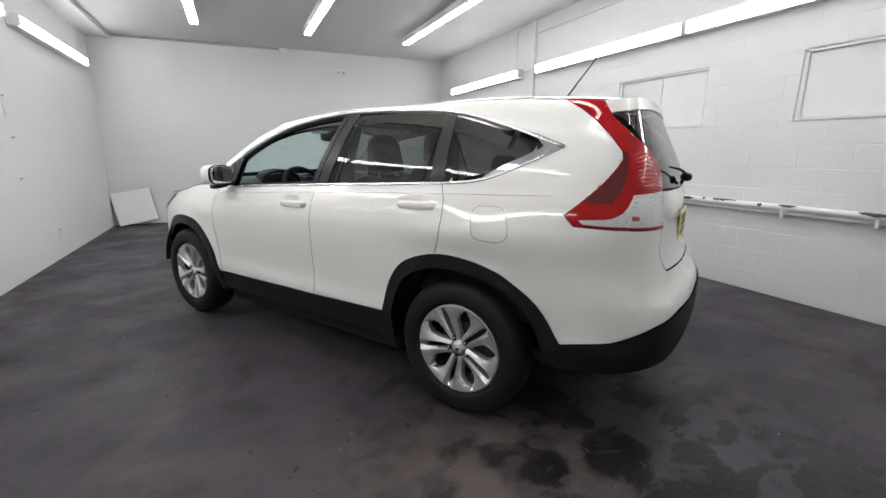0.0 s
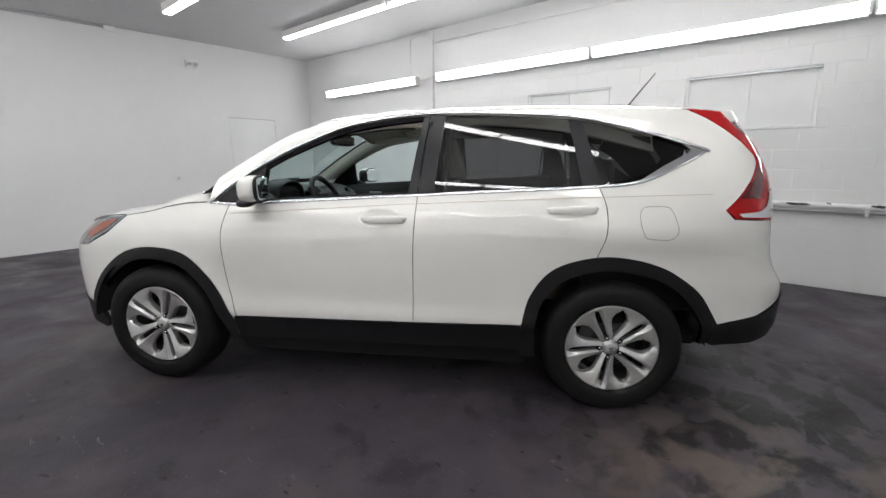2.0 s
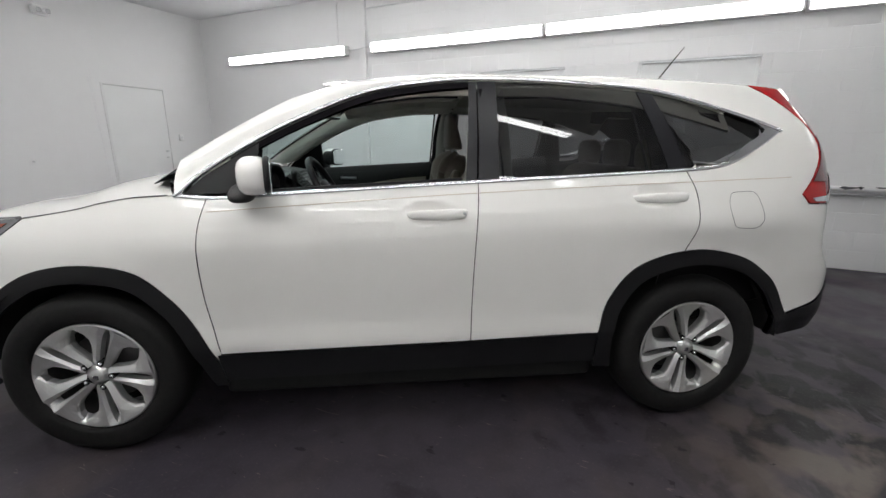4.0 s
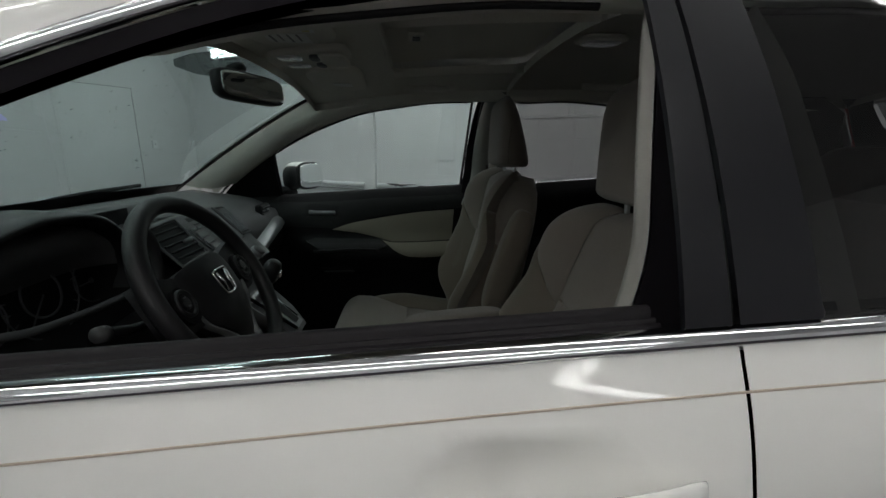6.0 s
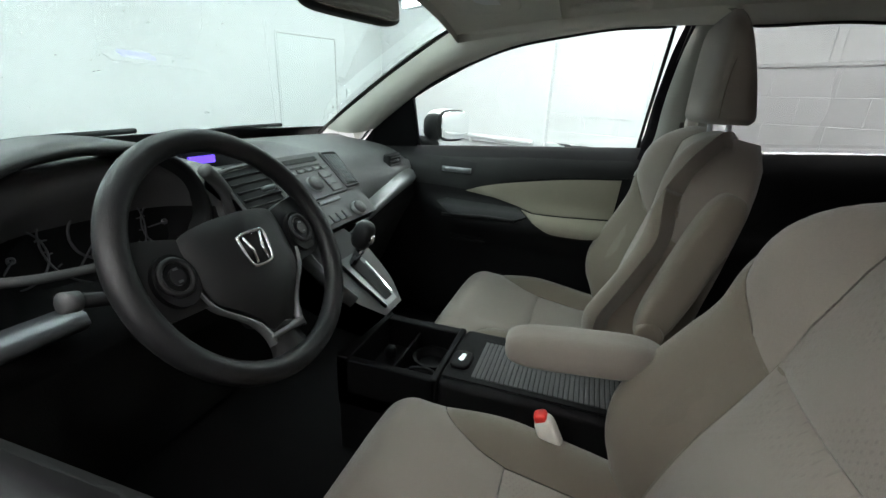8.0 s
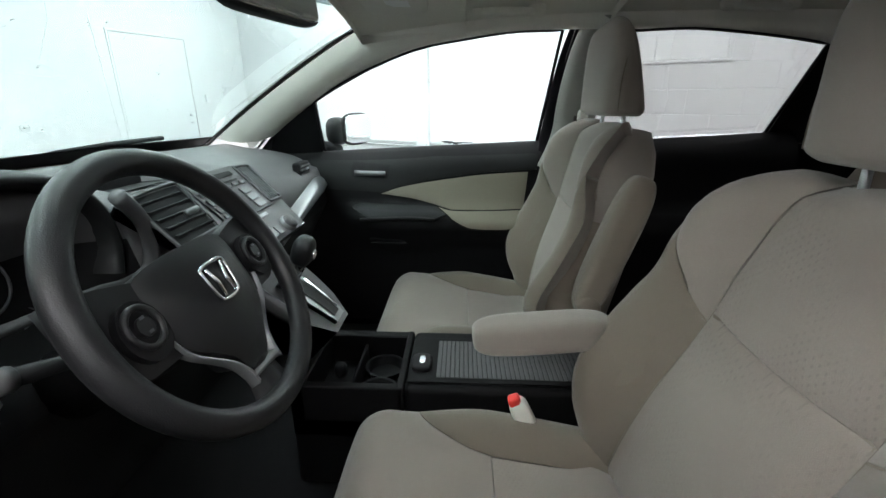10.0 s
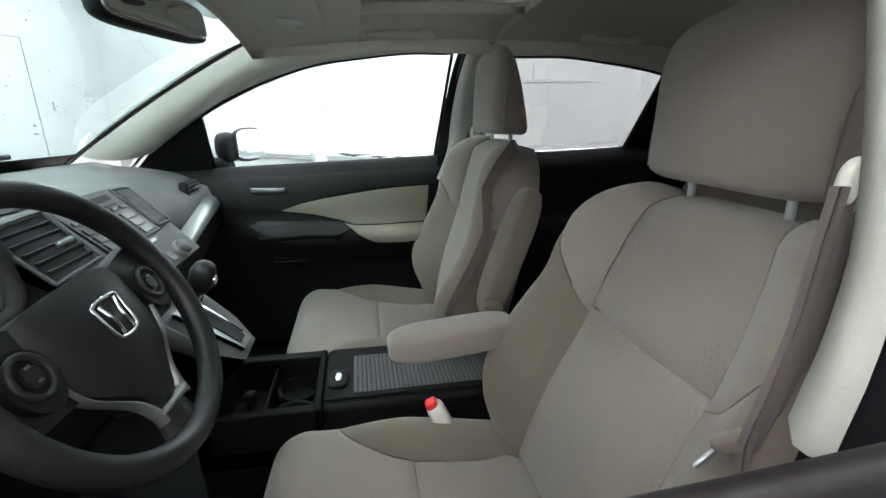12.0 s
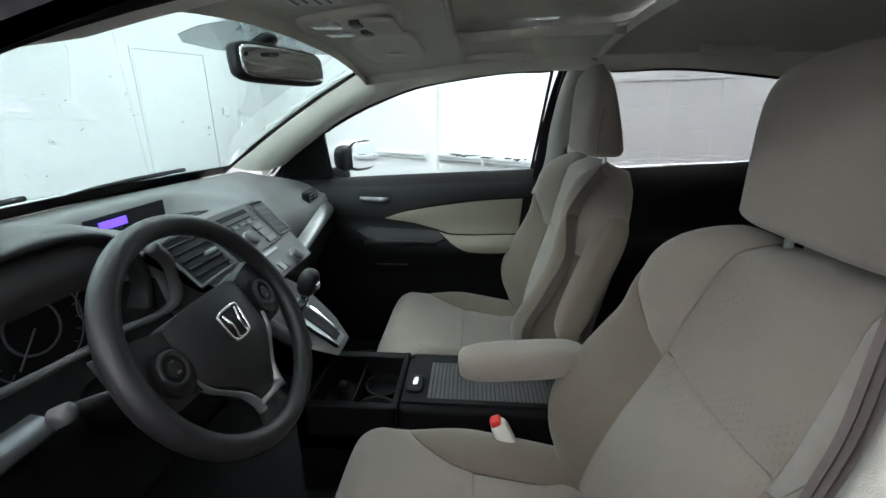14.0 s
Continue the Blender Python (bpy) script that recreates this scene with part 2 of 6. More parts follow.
def clip(poly, axis, value, keep_above):
    out = []
    for a, b in zip(poly, poly[1:] + poly[:1]):
        ia, ib = (a[axis] >= value) == keep_above or a[axis] == value, (b[axis] >= value) == keep_above or b[axis] == value
        if ia:
            out.append(a)
        if ia != ib:
            t = (value - a[axis]) / (b[axis] - a[axis])
            p = [a[k] + t * (b[k] - a[k]) for k in (0, 1)]
            p[axis] = value
            out.append(tuple(p))
    return out


def edge_distance(p, poly):
    best = 9.0
    for a, b in zip(poly, poly[1:] + poly[:1]):
        ux, uy = b[0] - a[0], b[1] - a[1]
        l2 = ux * ux + uy * uy
        t = 0 if l2 < 1e-12 else min(1, max(0, ((p[0] - a[0]) * ux + (p[1] - a[1]) * uy) / l2))
        best = min(best, math.hypot(p[0] - a[0] - t * ux, p[1] - a[1] - t * uy))
    return best


def patch(name, poly, fmap, material, parent, label="", step=0.03, depth=0.006, puff=0.0, round_off=0.012, flip=False, mirror=False, lean=None):
    """A panel: the outline poly in the two coordinates of fmap, laid on that surface, with an edge of some depth.
    puff lowers the border so that the panel swells like upholstery; lean is the degrees by which its face is tipped back."""
    poly = [tuple(p) for p in poly]
    fines = [dense(poly, step)]
    fine = fines[0]
    index, coords, faces = {}, [], []

    def vid(p):
        key = (round(p[0], 5), round(p[1], 5))
        if key not in index:
            index[key] = len(coords)
            coords.append(p)
        return index[key]

    x0, x1 = min(p[0] for p in poly), max(p[0] for p in poly)
    y0, y1 = min(p[1] for p in poly), max(p[1] for p in poly)
    nx, ny = max(1, math.ceil((x1 - x0) / step)), max(1, math.ceil((y1 - y0) / step))
    for fine in fines:
        for i in range(nx):
            col = clip(clip(fine, 0, x0 + (x1 - x0) * i / nx, True), 0, x0 + (x1 - x0) * (i + 1) / nx, False)
            if len(col) < 3:
                continue
            for j in range(ny):
                cell = clip(clip(col, 1, y0 + (y1 - y0) * j / ny, True), 1, y0 + (y1 - y0) * (j + 1) / ny, False)
                ids = []
                for p in cell:
                    k = vid(p)
                    if k not in ids:
                        ids.append(k)
                if len(ids) >= 3:
                    faces.append(tuple(ids))

    def normal(a, b, e=0.002):
        u = Vector(fmap(a + e, b)) - Vector(fmap(a - e, b))
        v = Vector(fmap(a, b + e)) - Vector(fmap(a, b - e))
        n = u.cross(v)
        n = n.normalized() if n.length > 1e-12 else Vector((0, 0, 1))
        if lean:
            g = radians(lean(a, b))
            n = Vector((n.x, n.y, 0)).normalized() * math.cos(g) + Vector((0, 0, math.sin(g)))
        return -n if flip else n

    verts, norms = [], []
    for p in coords:
        n = normal(*p)
        v = Vector(fmap(*p))
        if puff:
            d = edge_distance(p, poly)
            v = v - n * puff * math.exp(-d / round_off)
        verts.append(v)
        norms.append(n)
    # the winding follows the normals
    area = sum(a[0] * b[1] - a[1] * b[0] for a, b in zip(poly, poly[1:] + poly[:1]))
    if (area < 0) != flip:
        faces = [f[::-1] for f in faces]
    for fine in fines:
        ring = []
        for p in fine:
            n = normal(*p)
            ring.append((Vector(fmap(*p)) - n * puff, n, p))
        base = len(verts)
        m = len(ring)
        for (v, n, _), (w, _, _) in zip(ring, ring[1:] + ring[:1]):
            t = (w - v).cross(n)
            t = t.normalized() if t.length > 1e-9 else n
            if (area < 0) != flip:
                t = -t
            verts += [v, v - n * depth]
            norms += [t, t]
        for i in range(m):
            a, b = base + 2 * i, base + 2 * ((i + 1) % m)
            faces.append((a, a + 1, b + 1, b))
    if mirror:
        verts = [Vector((v.x, -v.y, v.z)) for v in verts]
        norms = [Vector((n.x, -n.y, n.z)) for n in norms]
        faces = [f[::-1] for f in faces]
    if puff:
        return link_mesh(name, verts, faces, material, parent, label, smooth=True)
    return link_mesh(name, verts, faces, material, parent, label, smooth=True, normals=norms)


def tube(name, path, radius, material, parent=None, label="", sides=8, closed=False, flat=1.0, up=(0, 0, 1), mirror=False):
    """A bar along a path; flat squeezes it along its second axis. radius may be a function of 0..1."""
    pts = [Vector(p) for p in path]
    if mirror:
        pts = [Vector((p.x, -p.y, p.z)) for p in pts]
    n, verts, faces = len(pts), [], []
    for i, p in enumerate(pts):
        a, b = pts[(i - 1) % n if closed else max(i - 1, 0)], pts[(i + 1) % n if closed else min(i + 1, n - 1)]
        t = (b - a).normalized()
        u = t.cross(Vector(up))
        u = u.normalized() if u.length > 1e-6 else t.orthogonal().normalized()
        w = u.cross(t)
        r = radius(i / max(1, n - 1)) if callable(radius) else radius
        for k in range(sides):
            g = 2 * math.pi * (k + 0.5) / sides
            verts.append(p + u * r * math.cos(g) * flat + w * r * math.sin(g))
    for i in range(n if closed else n - 1):
        for k in range(sides):
            a, b = i * sides + k, i * sides + (k + 1) % sides
            c, d = ((i + 1) % n) * sides + (k + 1) % sides, ((i + 1) % n) * sides + k
            faces.append((a, b, c, d))
    if not closed:
        faces += [tuple(range(sides))[::-1], tuple((n - 1) * sides + k for k in range(sides))]
    return link_mesh(name, verts, faces, material, parent, label, smooth=sides > 4)


def loft(name, rows, material, parent=None, label="", close_rows=False, caps=False, smooth=True, edge=0.0, mirror=False):
    """A skin over rows of points, each with the same count. close_rows: every row is a ring; caps: the end rows are filled."""
    if mirror:
        rows = [[(p[0], -p[1], p[2]) for p in r] for r in rows]
    n, verts, faces = len(rows[0]), [], []
    for r in rows:
        verts += [Vector(p) for p in r]
    for i in range(len(rows) - 1):
        for k in range(n if close_rows else n - 1):
            a, b = i * n + k, i * n + (k + 1) % n
            faces.append((a, b, b + n, a + n))
    if caps:
        faces += [tuple(range(n))[::-1], tuple((len(rows) - 1) * n + k for k in range(n))]
    return link_mesh(name, verts, faces, material, parent, label, smooth=smooth, edge=edge)


def lathe(name, profile, material, parent, label="", centre=(0, 0, 0), steps=64):
    """Turned round the y axis; profile of (radius, y)."""
    rows = []
    for k in range(steps + 1):
        g = 2 * math.pi * k / steps
        rows.append([(centre[0] + r * math.cos(g), centre[1] + y, centre[2] + r * math.sin(g)) for r, y in profile])
    return loft(name, rows, material, parent, label)


def lump(name, half_size, centre, material, parent=None, label="", power=3.2, seg=24, rot=None, taper=None):
    """A pillow-like rounded block (superellipsoid); taper(v in -1..1) scales it along its z."""
    verts, faces = [], []
    sg = lambda v, p: math.copysign(abs(v) ** p, v)
    e = 2.0 / power
    rings = seg // 2
    for i in range(rings + 1):
        f = -math.pi / 2 + math.pi * i / rings
        for k in range(seg):
            g = 2 * math.pi * k / seg
            x, y, z = sg(math.cos(f), e) * sg(math.cos(g), e), sg(math.cos(f), e) * sg(math.sin(g), e), sg(math.sin(f), e)
            q = taper(z) if taper else 1.0
            verts.append(Vector((x * half_size[0] * q, y * half_size[1] * q, z * half_size[2])))
    for i in range(rings):
        for k in range(seg):
            a, b = i * seg + k, i * seg + (k + 1) % seg
            faces.append((a, b, b + seg, a + seg))
    m = Matrix.Translation(centre) @ (rot or Matrix.Identity(4))
    bm = bmesh.new()
    vs = [bm.verts.new(m @ v) for v in verts]
    for f in faces:
        bm.faces.new([vs[i] for i in f])
    bmesh.ops.remove_doubles(bm, verts=bm.verts, dist=1e-6)
    return part(name, bm, material, parent, label, smooth=True)


# ---------------------------------------------------------------- the room (turned against the car)
ROOM = pose(0, 0, 0, 0, 0, -31.0)
U0, U1, V0, V1, H = -6.3, 5.6, -3.12, 3.56, 3.39


def room_box(name, a, b, c, d, e, f, material, label="", category="", edge=0.0, kind="structure"):
    bm = box(a, b, c, d, e, f)
    ob = part(name, bm, material, None, label, edge=edge)
    ob.matrix_basis = ROOM
    return tagged(ob, label, category, kind=kind)


floor = room_box("floor", U0 - 0.3, U1 + 0.3, V0 - 0.3, V1 + 0.3, -0.2, 0.0, M_FLOOR, "dark violet-grey painted concrete floor with damp marks", "floor")
ceiling = room_box("ceiling", U0 - 0.3, U1 + 0.3, V0 - 0.3, V1 + 0.3, H, H + 0.15, M_CEIL, "flat grey-white painted ceiling", "ceiling")

def ceil_z(v):
    return 3.31 + 0.019 * (v + 2.8)


for vert in ceiling.data.vertices:
    vert.co.z = ceil_z(vert.co.y) + (0.15 if vert.co.z > H + 0.05 else 0.0)
WT = 3.50


def room_tube(name, pts, r, material, parent=None, label="", sides=8):
    ob = tube(name, pts, r, material, parent, label, sides)
    if not parent:
        ob.matrix_basis = ROOM
    return ob


def room_part(name, bm, material, parent, label="", edge=0.0):
    """A part of a room piece whose own frame is already the room's."""
    return part(name, bm, material, parent, label, edge=edge)


wall_west = room_box("wall_west", U0 - 0.2, U0, V0 - 0.3, V1 + 0.3, 0, WT, M_WALL, "white painted wall, uneven and patched", "wall")
wall_south = room_box("wall_south", U0, U1, V0 - 0.2, V0, 0, WT, M_WALL, "white painted wall with old patches", "wall")
wall_east = room_box("wall_east", U1, U1 + 0.2, V0 - 0.3, V1 + 0.3, 0, WT, M_WALL, "white wall closing the garage", "wall")
wall_north = room_box("wall_north", U0, U1, V1 + 0.10, V1 + 0.3, 0, WT, M_BLOCK, "white painted concrete block wall with filled windows", "wall")
room_part("plaster_panel", box(U0, -2.80, V1, V1 + 0.10, 0, WT), M_WALL, wall_north)
room_part("soffit", box(U0, U1, V0, V0 + 0.35, 3.245, 3.36), M_CEIL, wall_south)
# sectional door lines on the closing wall
for k in range(12):
    room_part("wall_board", box(U1 - 0.02, U1, V0 + 0.3, V1 - 0.3, 0.02 + 0.28 * k, 0.285 + 0.28 * k), M_WALL, wall_east, edge=0.006)

# concrete blocks: a mortar bed and single blocks, left out at the two filled windows
WINDOWS = ((-0.91, 0.26, 1.645, 2.24), (1.11, 2.30, 1.645, 2.24))
bm_bed = bmesh.new()
for a, b, c, d in ((-2.80, U1, 0, 1.645), (-2.80, U1, 2.24, WT), (-2.80, -0.91, 1.645, 2.24), (0.26, 1.11, 1.645, 2.24), (2.30, U1, 1.645, 2.24)):
    bmesh.ops.create_cube(bm_bed, size=1, matrix=Matrix.Translation(((a + b) / 2, V1 + 0.053, (c + d) / 2)) @ Matrix.Diagonal((b - a, 0.098, d - c, 1)))
room_part("mortar_bed", bm_bed, M_BLOCK, wall_north)


def block_mesh(w, h):
    me = bpy.data.meshes.new("block")
    e, d = 0.003, 0.0022
    vs = [(x, 0.0, z) for x, z in ((0, 0), (w, 0), (w, h), (0, h))] + [(x, -d, z) for x, z in ((e, e), (w - e, e), (w - e, h - e), (e, h - e))]
    me.from_pydata(vs, [], [(4, 5, 6, 7), (0, 1, 5, 4), (1, 2, 6, 5), (2, 3, 7, 6), (3, 0, 4, 7)])
    me.materials.append(M_BLOCK)
    return me


BW_, BH_, GAP = 0.400, 0.203, 0.003
shared = block_mesh(BW_ - GAP, BH_ - GAP)
rest_v, rest_f, made = [], [], 0
for r in range(17):
    z = BH_ * r + 0.003
    u = -2.80 - (BW_ / 2 if r % 2 else 0)
    while u < U1:
        a, b = max(u, -2.795), min(u + BW_ - GAP, U1)
        spans = [(a, b)]
        for wa, wb, wc, wd in WINDOWS:
            if z + BH_ - GAP > wc + 0.01 and z < wd - 0.01:
                spans = [s for p, q in spans for s in ((p, min(q, wa - 0.003)), (max(p, wb + 0.003), q)) if s[1] - s[0] > 0.02]
        for p, q in spans:
            full = q - p > BW_ - GAP - 1e-4
            if full and made < 290 and z < 2.7 and -2.8 <= p < 4.6:
                ob = new("block", shared)
                ob.location = (p, V1 + 0.004 + 0.0006 * ((made * 7) % 5 - 2) / 2, z)
                ob.parent = wall_north
                made += 1
            else:
                n, w, h, e, d = len(rest_v), q - p, BH_ - GAP, 0.003, 0.0022
                rest_v += [(p, V1 + 0.004, z), (q, V1 + 0.004, z), (q, V1 + 0.004, z + h), (p, V1 + 0.004, z + h), (p + e, V1 + 0.0018, z + e), (q - e, V1 + 0.0018, z + e), (q - e, V1 + 0.0018, z + h - e), (p + e, V1 + 0.0018, z + h - e)]
                rest_f += [tuple(n + i for i in f) for f in ((4, 5, 6, 7), (0, 1, 5, 4), (1, 2, 6, 5), (2, 3, 7, 6), (3, 0, 4, 7))]
        u += BW_
tagged(link_mesh("block_rest", rest_v, rest_f, M_BLOCK, wall_north), kind="stuff")

# the filled windows: recessed boards with a joint, a lintel edge and a thin sill
for k, (a, b, c, d) in enumerate(WINDOWS):
    ob = room_box("window_%d" % (k + 1), a, b, V1 + 0.055, V1 + 0.10, c, d, M_DOORP, "window opening filled with white-painted board", "window")
    m_ = (a + b) / 2 + 0.02
    for p, q in ((a + 0.035, m_ - 0.003), (m_ + 0.003, b - 0.03)):
        room_part("pane_board", box(p, q, V1 + 0.045, V1 + 0.056, c + 0.02, d - 0.03), M_DOORP, ob, edge=0.003)
    room_part("window_frame", box(a + 0.002, a + 0.035, V1 + 0.02, V1 + 0.056, c, d), M_DOORP, ob, edge=0.003)
    room_part("window_frame", box(a, b, V1 + 0.02, V1 + 0.056, d - 0.03, d - 0.001), M_STEEL, ob, "grey steel head of the frame", edge=0.003)
    room_part("window_sill", box(a - 0.01, b + 0.01, V1 - 0.012, V1 + 0.056, c - 0.012, c + 0.006), M_BLOCK, ob, edge=0.004)

# service column, conduit and pipes on the block wall
col_ = tagged(empty("service_column", ROOM), "white boxed column with conduit on the wall", "column", kind="structure")
room_part("casing", box(-2.80, -2.68, V1 - 0.05, V1 + 0.01, 0, 3.42), M_WALL, col_, edge=0.008)
tube("conduit", [(-3.21, V1 - 0.012, 2.66), (-3.21, V1 - 0.012, 3.30), (-3.19, V1 - 0.012, 3.36), (-3.12, V1 - 0.012, 3.385), (-2.80, V1 - 0.012, 3.39)], 0.010, M_WALL, col_)
tube("conduit", [(-2.68, V1 - 0.014, 3.22), (0.7, V1 - 0.014, 3.22), (U1, V1 - 0.014, 3.22)], 0.012, M_WALL, col_)
tube("cable", [(-3.02, V1 - 0.02, 2.67), (-2.85, V1 - 0.06, 2.66), (-2.56, V1 - 0.03, 2.70)], 0.006, M_STEEL, col_)
rail = tagged(empty("wall_rail", ROOM), "white-painted pipe rail with flaked black patches", "rail")
for a, b in ((-4.3, -2.85), (-2.62, U1 - 0.1)):
    tube("pipe", [(a, V1 - 0.07, 0.862), ((a + b) / 2, V1 - 0.07, 0.862), (b, V1 - 0.07, 0.862)], 0.030, M_FIXT, rail, sides=14)
    tube("lower_pipe", [(a, V1 - 0.05, 0.80), ((a + b) / 2, V1 - 0.05, 0.80), (b, V1 - 0.05, 0.80)], 0.011, M_STEEL, rail, sides=8)
rnd = random.Random(5)
for k in range(46):
    u = -2.4 + 0.165 * k + rnd.uniform(-0.07, 0.07)
    if rnd.random() < 0.3 or u > 5.2:
        continue
    L, g0 = rnd.uniform(0.03, 0.24), rnd.uniform(0.35, 1.1)
    rows = []
    for i in range(7):
        f = i / 6
        w = (0.5 + 0.7 * rnd.random()) * math.sin(math.pi * (0.08 + 0.84 * f)) * 1.3
        c0 = g0 + rnd.uniform(-0.15, 0.15)
        rows.append([(u + L * (f - 0.5), V1 - 0.07 - 0.0307 * math.cos(c0 + w * (j / 4 - 0.5)), 0.862 + 0.0307 * math.sin(c0 + w * (j / 4 - 0.5))) for j in range(5)])
    loft("flaked_patch", rows, M_CHIP, rail, smooth=False)
for u in (-3.9, -2.0, -0.4, 1.2, 1.86, 2.8, 4.3):
    room_part("bracket", box(u - 0.012, u + 0.012, V1 - 0.10, V1 + 0.002, 0.775, 0.84), M_FIXT, rail, edge=0.004)
panel = room_box("trim", -2.42, -1.57, V1 - 0.010, V1 - 0.002, 1.185, 1.83, M_DOORP, "thin white-painted board fixed to the block wall", "board", edge=0.002)

# the painted-over door and fittings on the end wall
door_1 = room_box("door_1", U0 - 0.02, U0 + 0.006, 1.785, 2.69, 0.0, 2.135, M_DOORP, "white-painted flush steel door, shut", "door", edge=0.002)
for a, b, c, d in ((1.755, 1.779, 0, 2.165), (2.696, 2.722, 0, 2.165), (1.755, 2.722, 2.141, 2.168)):
    room_part("door_frame", box(U0 - 0.01, U0 + 0.012, a, b, c, d), M_WALL, door_1, edge=0.003)
room_part("door_gap", box(U0 - 0.01, U0 + 0.002, 1.779, 2.697, 2.1345, 2.1415), M_LINE, door_1)
room_part("door_gap", box(U0 - 0.01, U0 + 0.002, 2.6895, 2.6965, 0.1, 2.135), M_LINE, door_1)
tube("door_handle", [(U0 + 0.006, 2.62, 1.03), (U0 + 0.04, 2.62, 1.03), (U0 + 0.05, 2.58, 1.03)], 0.010, M_STEEL, door_1)
tube("door_lock", [(U0 + 0.004, 2.62, 1.13), (U0 + 0.02, 2.62, 1.13)], 0.018, M_STEEL, door_1, sides=12)
for z, a, b in ((1.62, 2.15, 2.6), (1.20, 2.05, 2.6)):
    room_part("door_seam", box(U0 + 0.004, U0 + 0.0068, a, b, z, z + 0.006), M_WALL, door_1)
room_tube("trim", [(U0 + 0.002, 1.62, 2.3), (U0 + 0.002, 1.66, 1.2), (U0 + 0.002, 1.70, 0.3)], 0.0035, M_BOARD)
tagged(bpy.data.objects["trim.001"], "thin painted-over joint in the end wall", "joint", kind="structure")
outlet = tagged(empty("switch_box", ROOM), "small white switch box on the end wall", "switch box")
room_part("box", box(U0, U0 + 0.035, 2.87, 2.94, 1.31, 1.42), M_FIXT, outlet, edge=0.006)
room_part("toggle", box(U0 + 0.034, U0 + 0.045, 2.90, 2.91, 1.35, 1.38), M_STEEL, outlet, edge=0.002)
emer = tagged(empty("emergency_light", ROOM), "white emergency light with two round heads", "emergency light")
room_part("body", box(U0, U0 + 0.08, 1.08, 1.26, 2.93, 3.05), M_FIXT, emer, edge=0.012)
for v in (1.12, 1.22):
    lp = lump("head", (0.035, 0.04, 0.04), (U0 + 0.10, v, 2.98), M_FIXT, emer, power=2.4)
    lump("lens", (0.01, 0.03, 0.03), (U0 + 0.132, v, 2.975), M_CLEAR, lp, power=2.4)
knob_ = tagged(empty("wall_fitting", ROOM), "small worn metal fitting on the end wall", "fitting")
tube("stem", [(U0, 0.76, 1.02), (U0 + 0.04, 0.76, 1.02)], 0.012, M_STEEL, knob_)
lump("plate", (0.006, 0.045, 0.035), (U0 + 0.004, 0.76, 1.02), M_WALL, knob_, power=2.5)
cable_ = tagged(empty("ceiling_conduit", ROOM), "grey conduit along the ceiling edge with a junction box", "conduit")
tube("pipe", [(U0 + 0.02, -2.75, 3.285), (U0 + 0.02, -1.4, 3.31), (U0 + 0.02, 0.0, 3.335)], 0.014, M_STEEL, cable_)
room_part("junction_box", box(U0, U0 + 0.07, -0.02, 0.12, 3.29, 3.36), M_FIXT, cable_, edge=0.006)
gap_ = room_box("baseboard", U0 - 0.005, U0 + 0.008, -0.75, 0.9, 0.0, 0.035, M_LINE, "dark strip at the foot of the end wall", "baseboard")

# left wall: small old fittings
for k, (u, z, w, h) in enumerate(((-2.80, 1.79, 0.09, 0.22), (-2.84, 1.47, 0.05, 0.03), (-2.83, 1.04, 0.05, 0.03), (-1.9, 1.6, 0.12, 0.2), (-3.6, 0.30, 0.06, 0.14))):
    fx = tagged(empty("wall_plate", ROOM), "small white-painted cover plate on the plain wall", "cover plate", "wall plates")
    room_part("plate", box(u - w / 2, u + w / 2, V0, V0 + 0.012, z - h / 2, z + h / 2), M_WALL, fx, edge=0.004)
    room_part("hook", box(u + w / 2 - 0.012, u + w / 2, V0 + 0.011, V0 + 0.03, z + h / 2 - 0.015, z + h / 2), M_STEEL, fx, edge=0.002)

# white board leaning in the corner
lean = tagged(empty("leaning_board", ROOM @ pose(U0 + 0.20, -2.70, 0.055, 10, -15, 4)), "square white board leaning against the end wall", "board")
part("sheet", box(-0.008, 0.008, -0.30, 0.30, 0.0, 0.60), M_BOARD, lean, edge=0.003)
part("edge_strip", box(-0.010, 0.010, -0.305, -0.298, 0.0, 0.60), M_FIXT, lean)



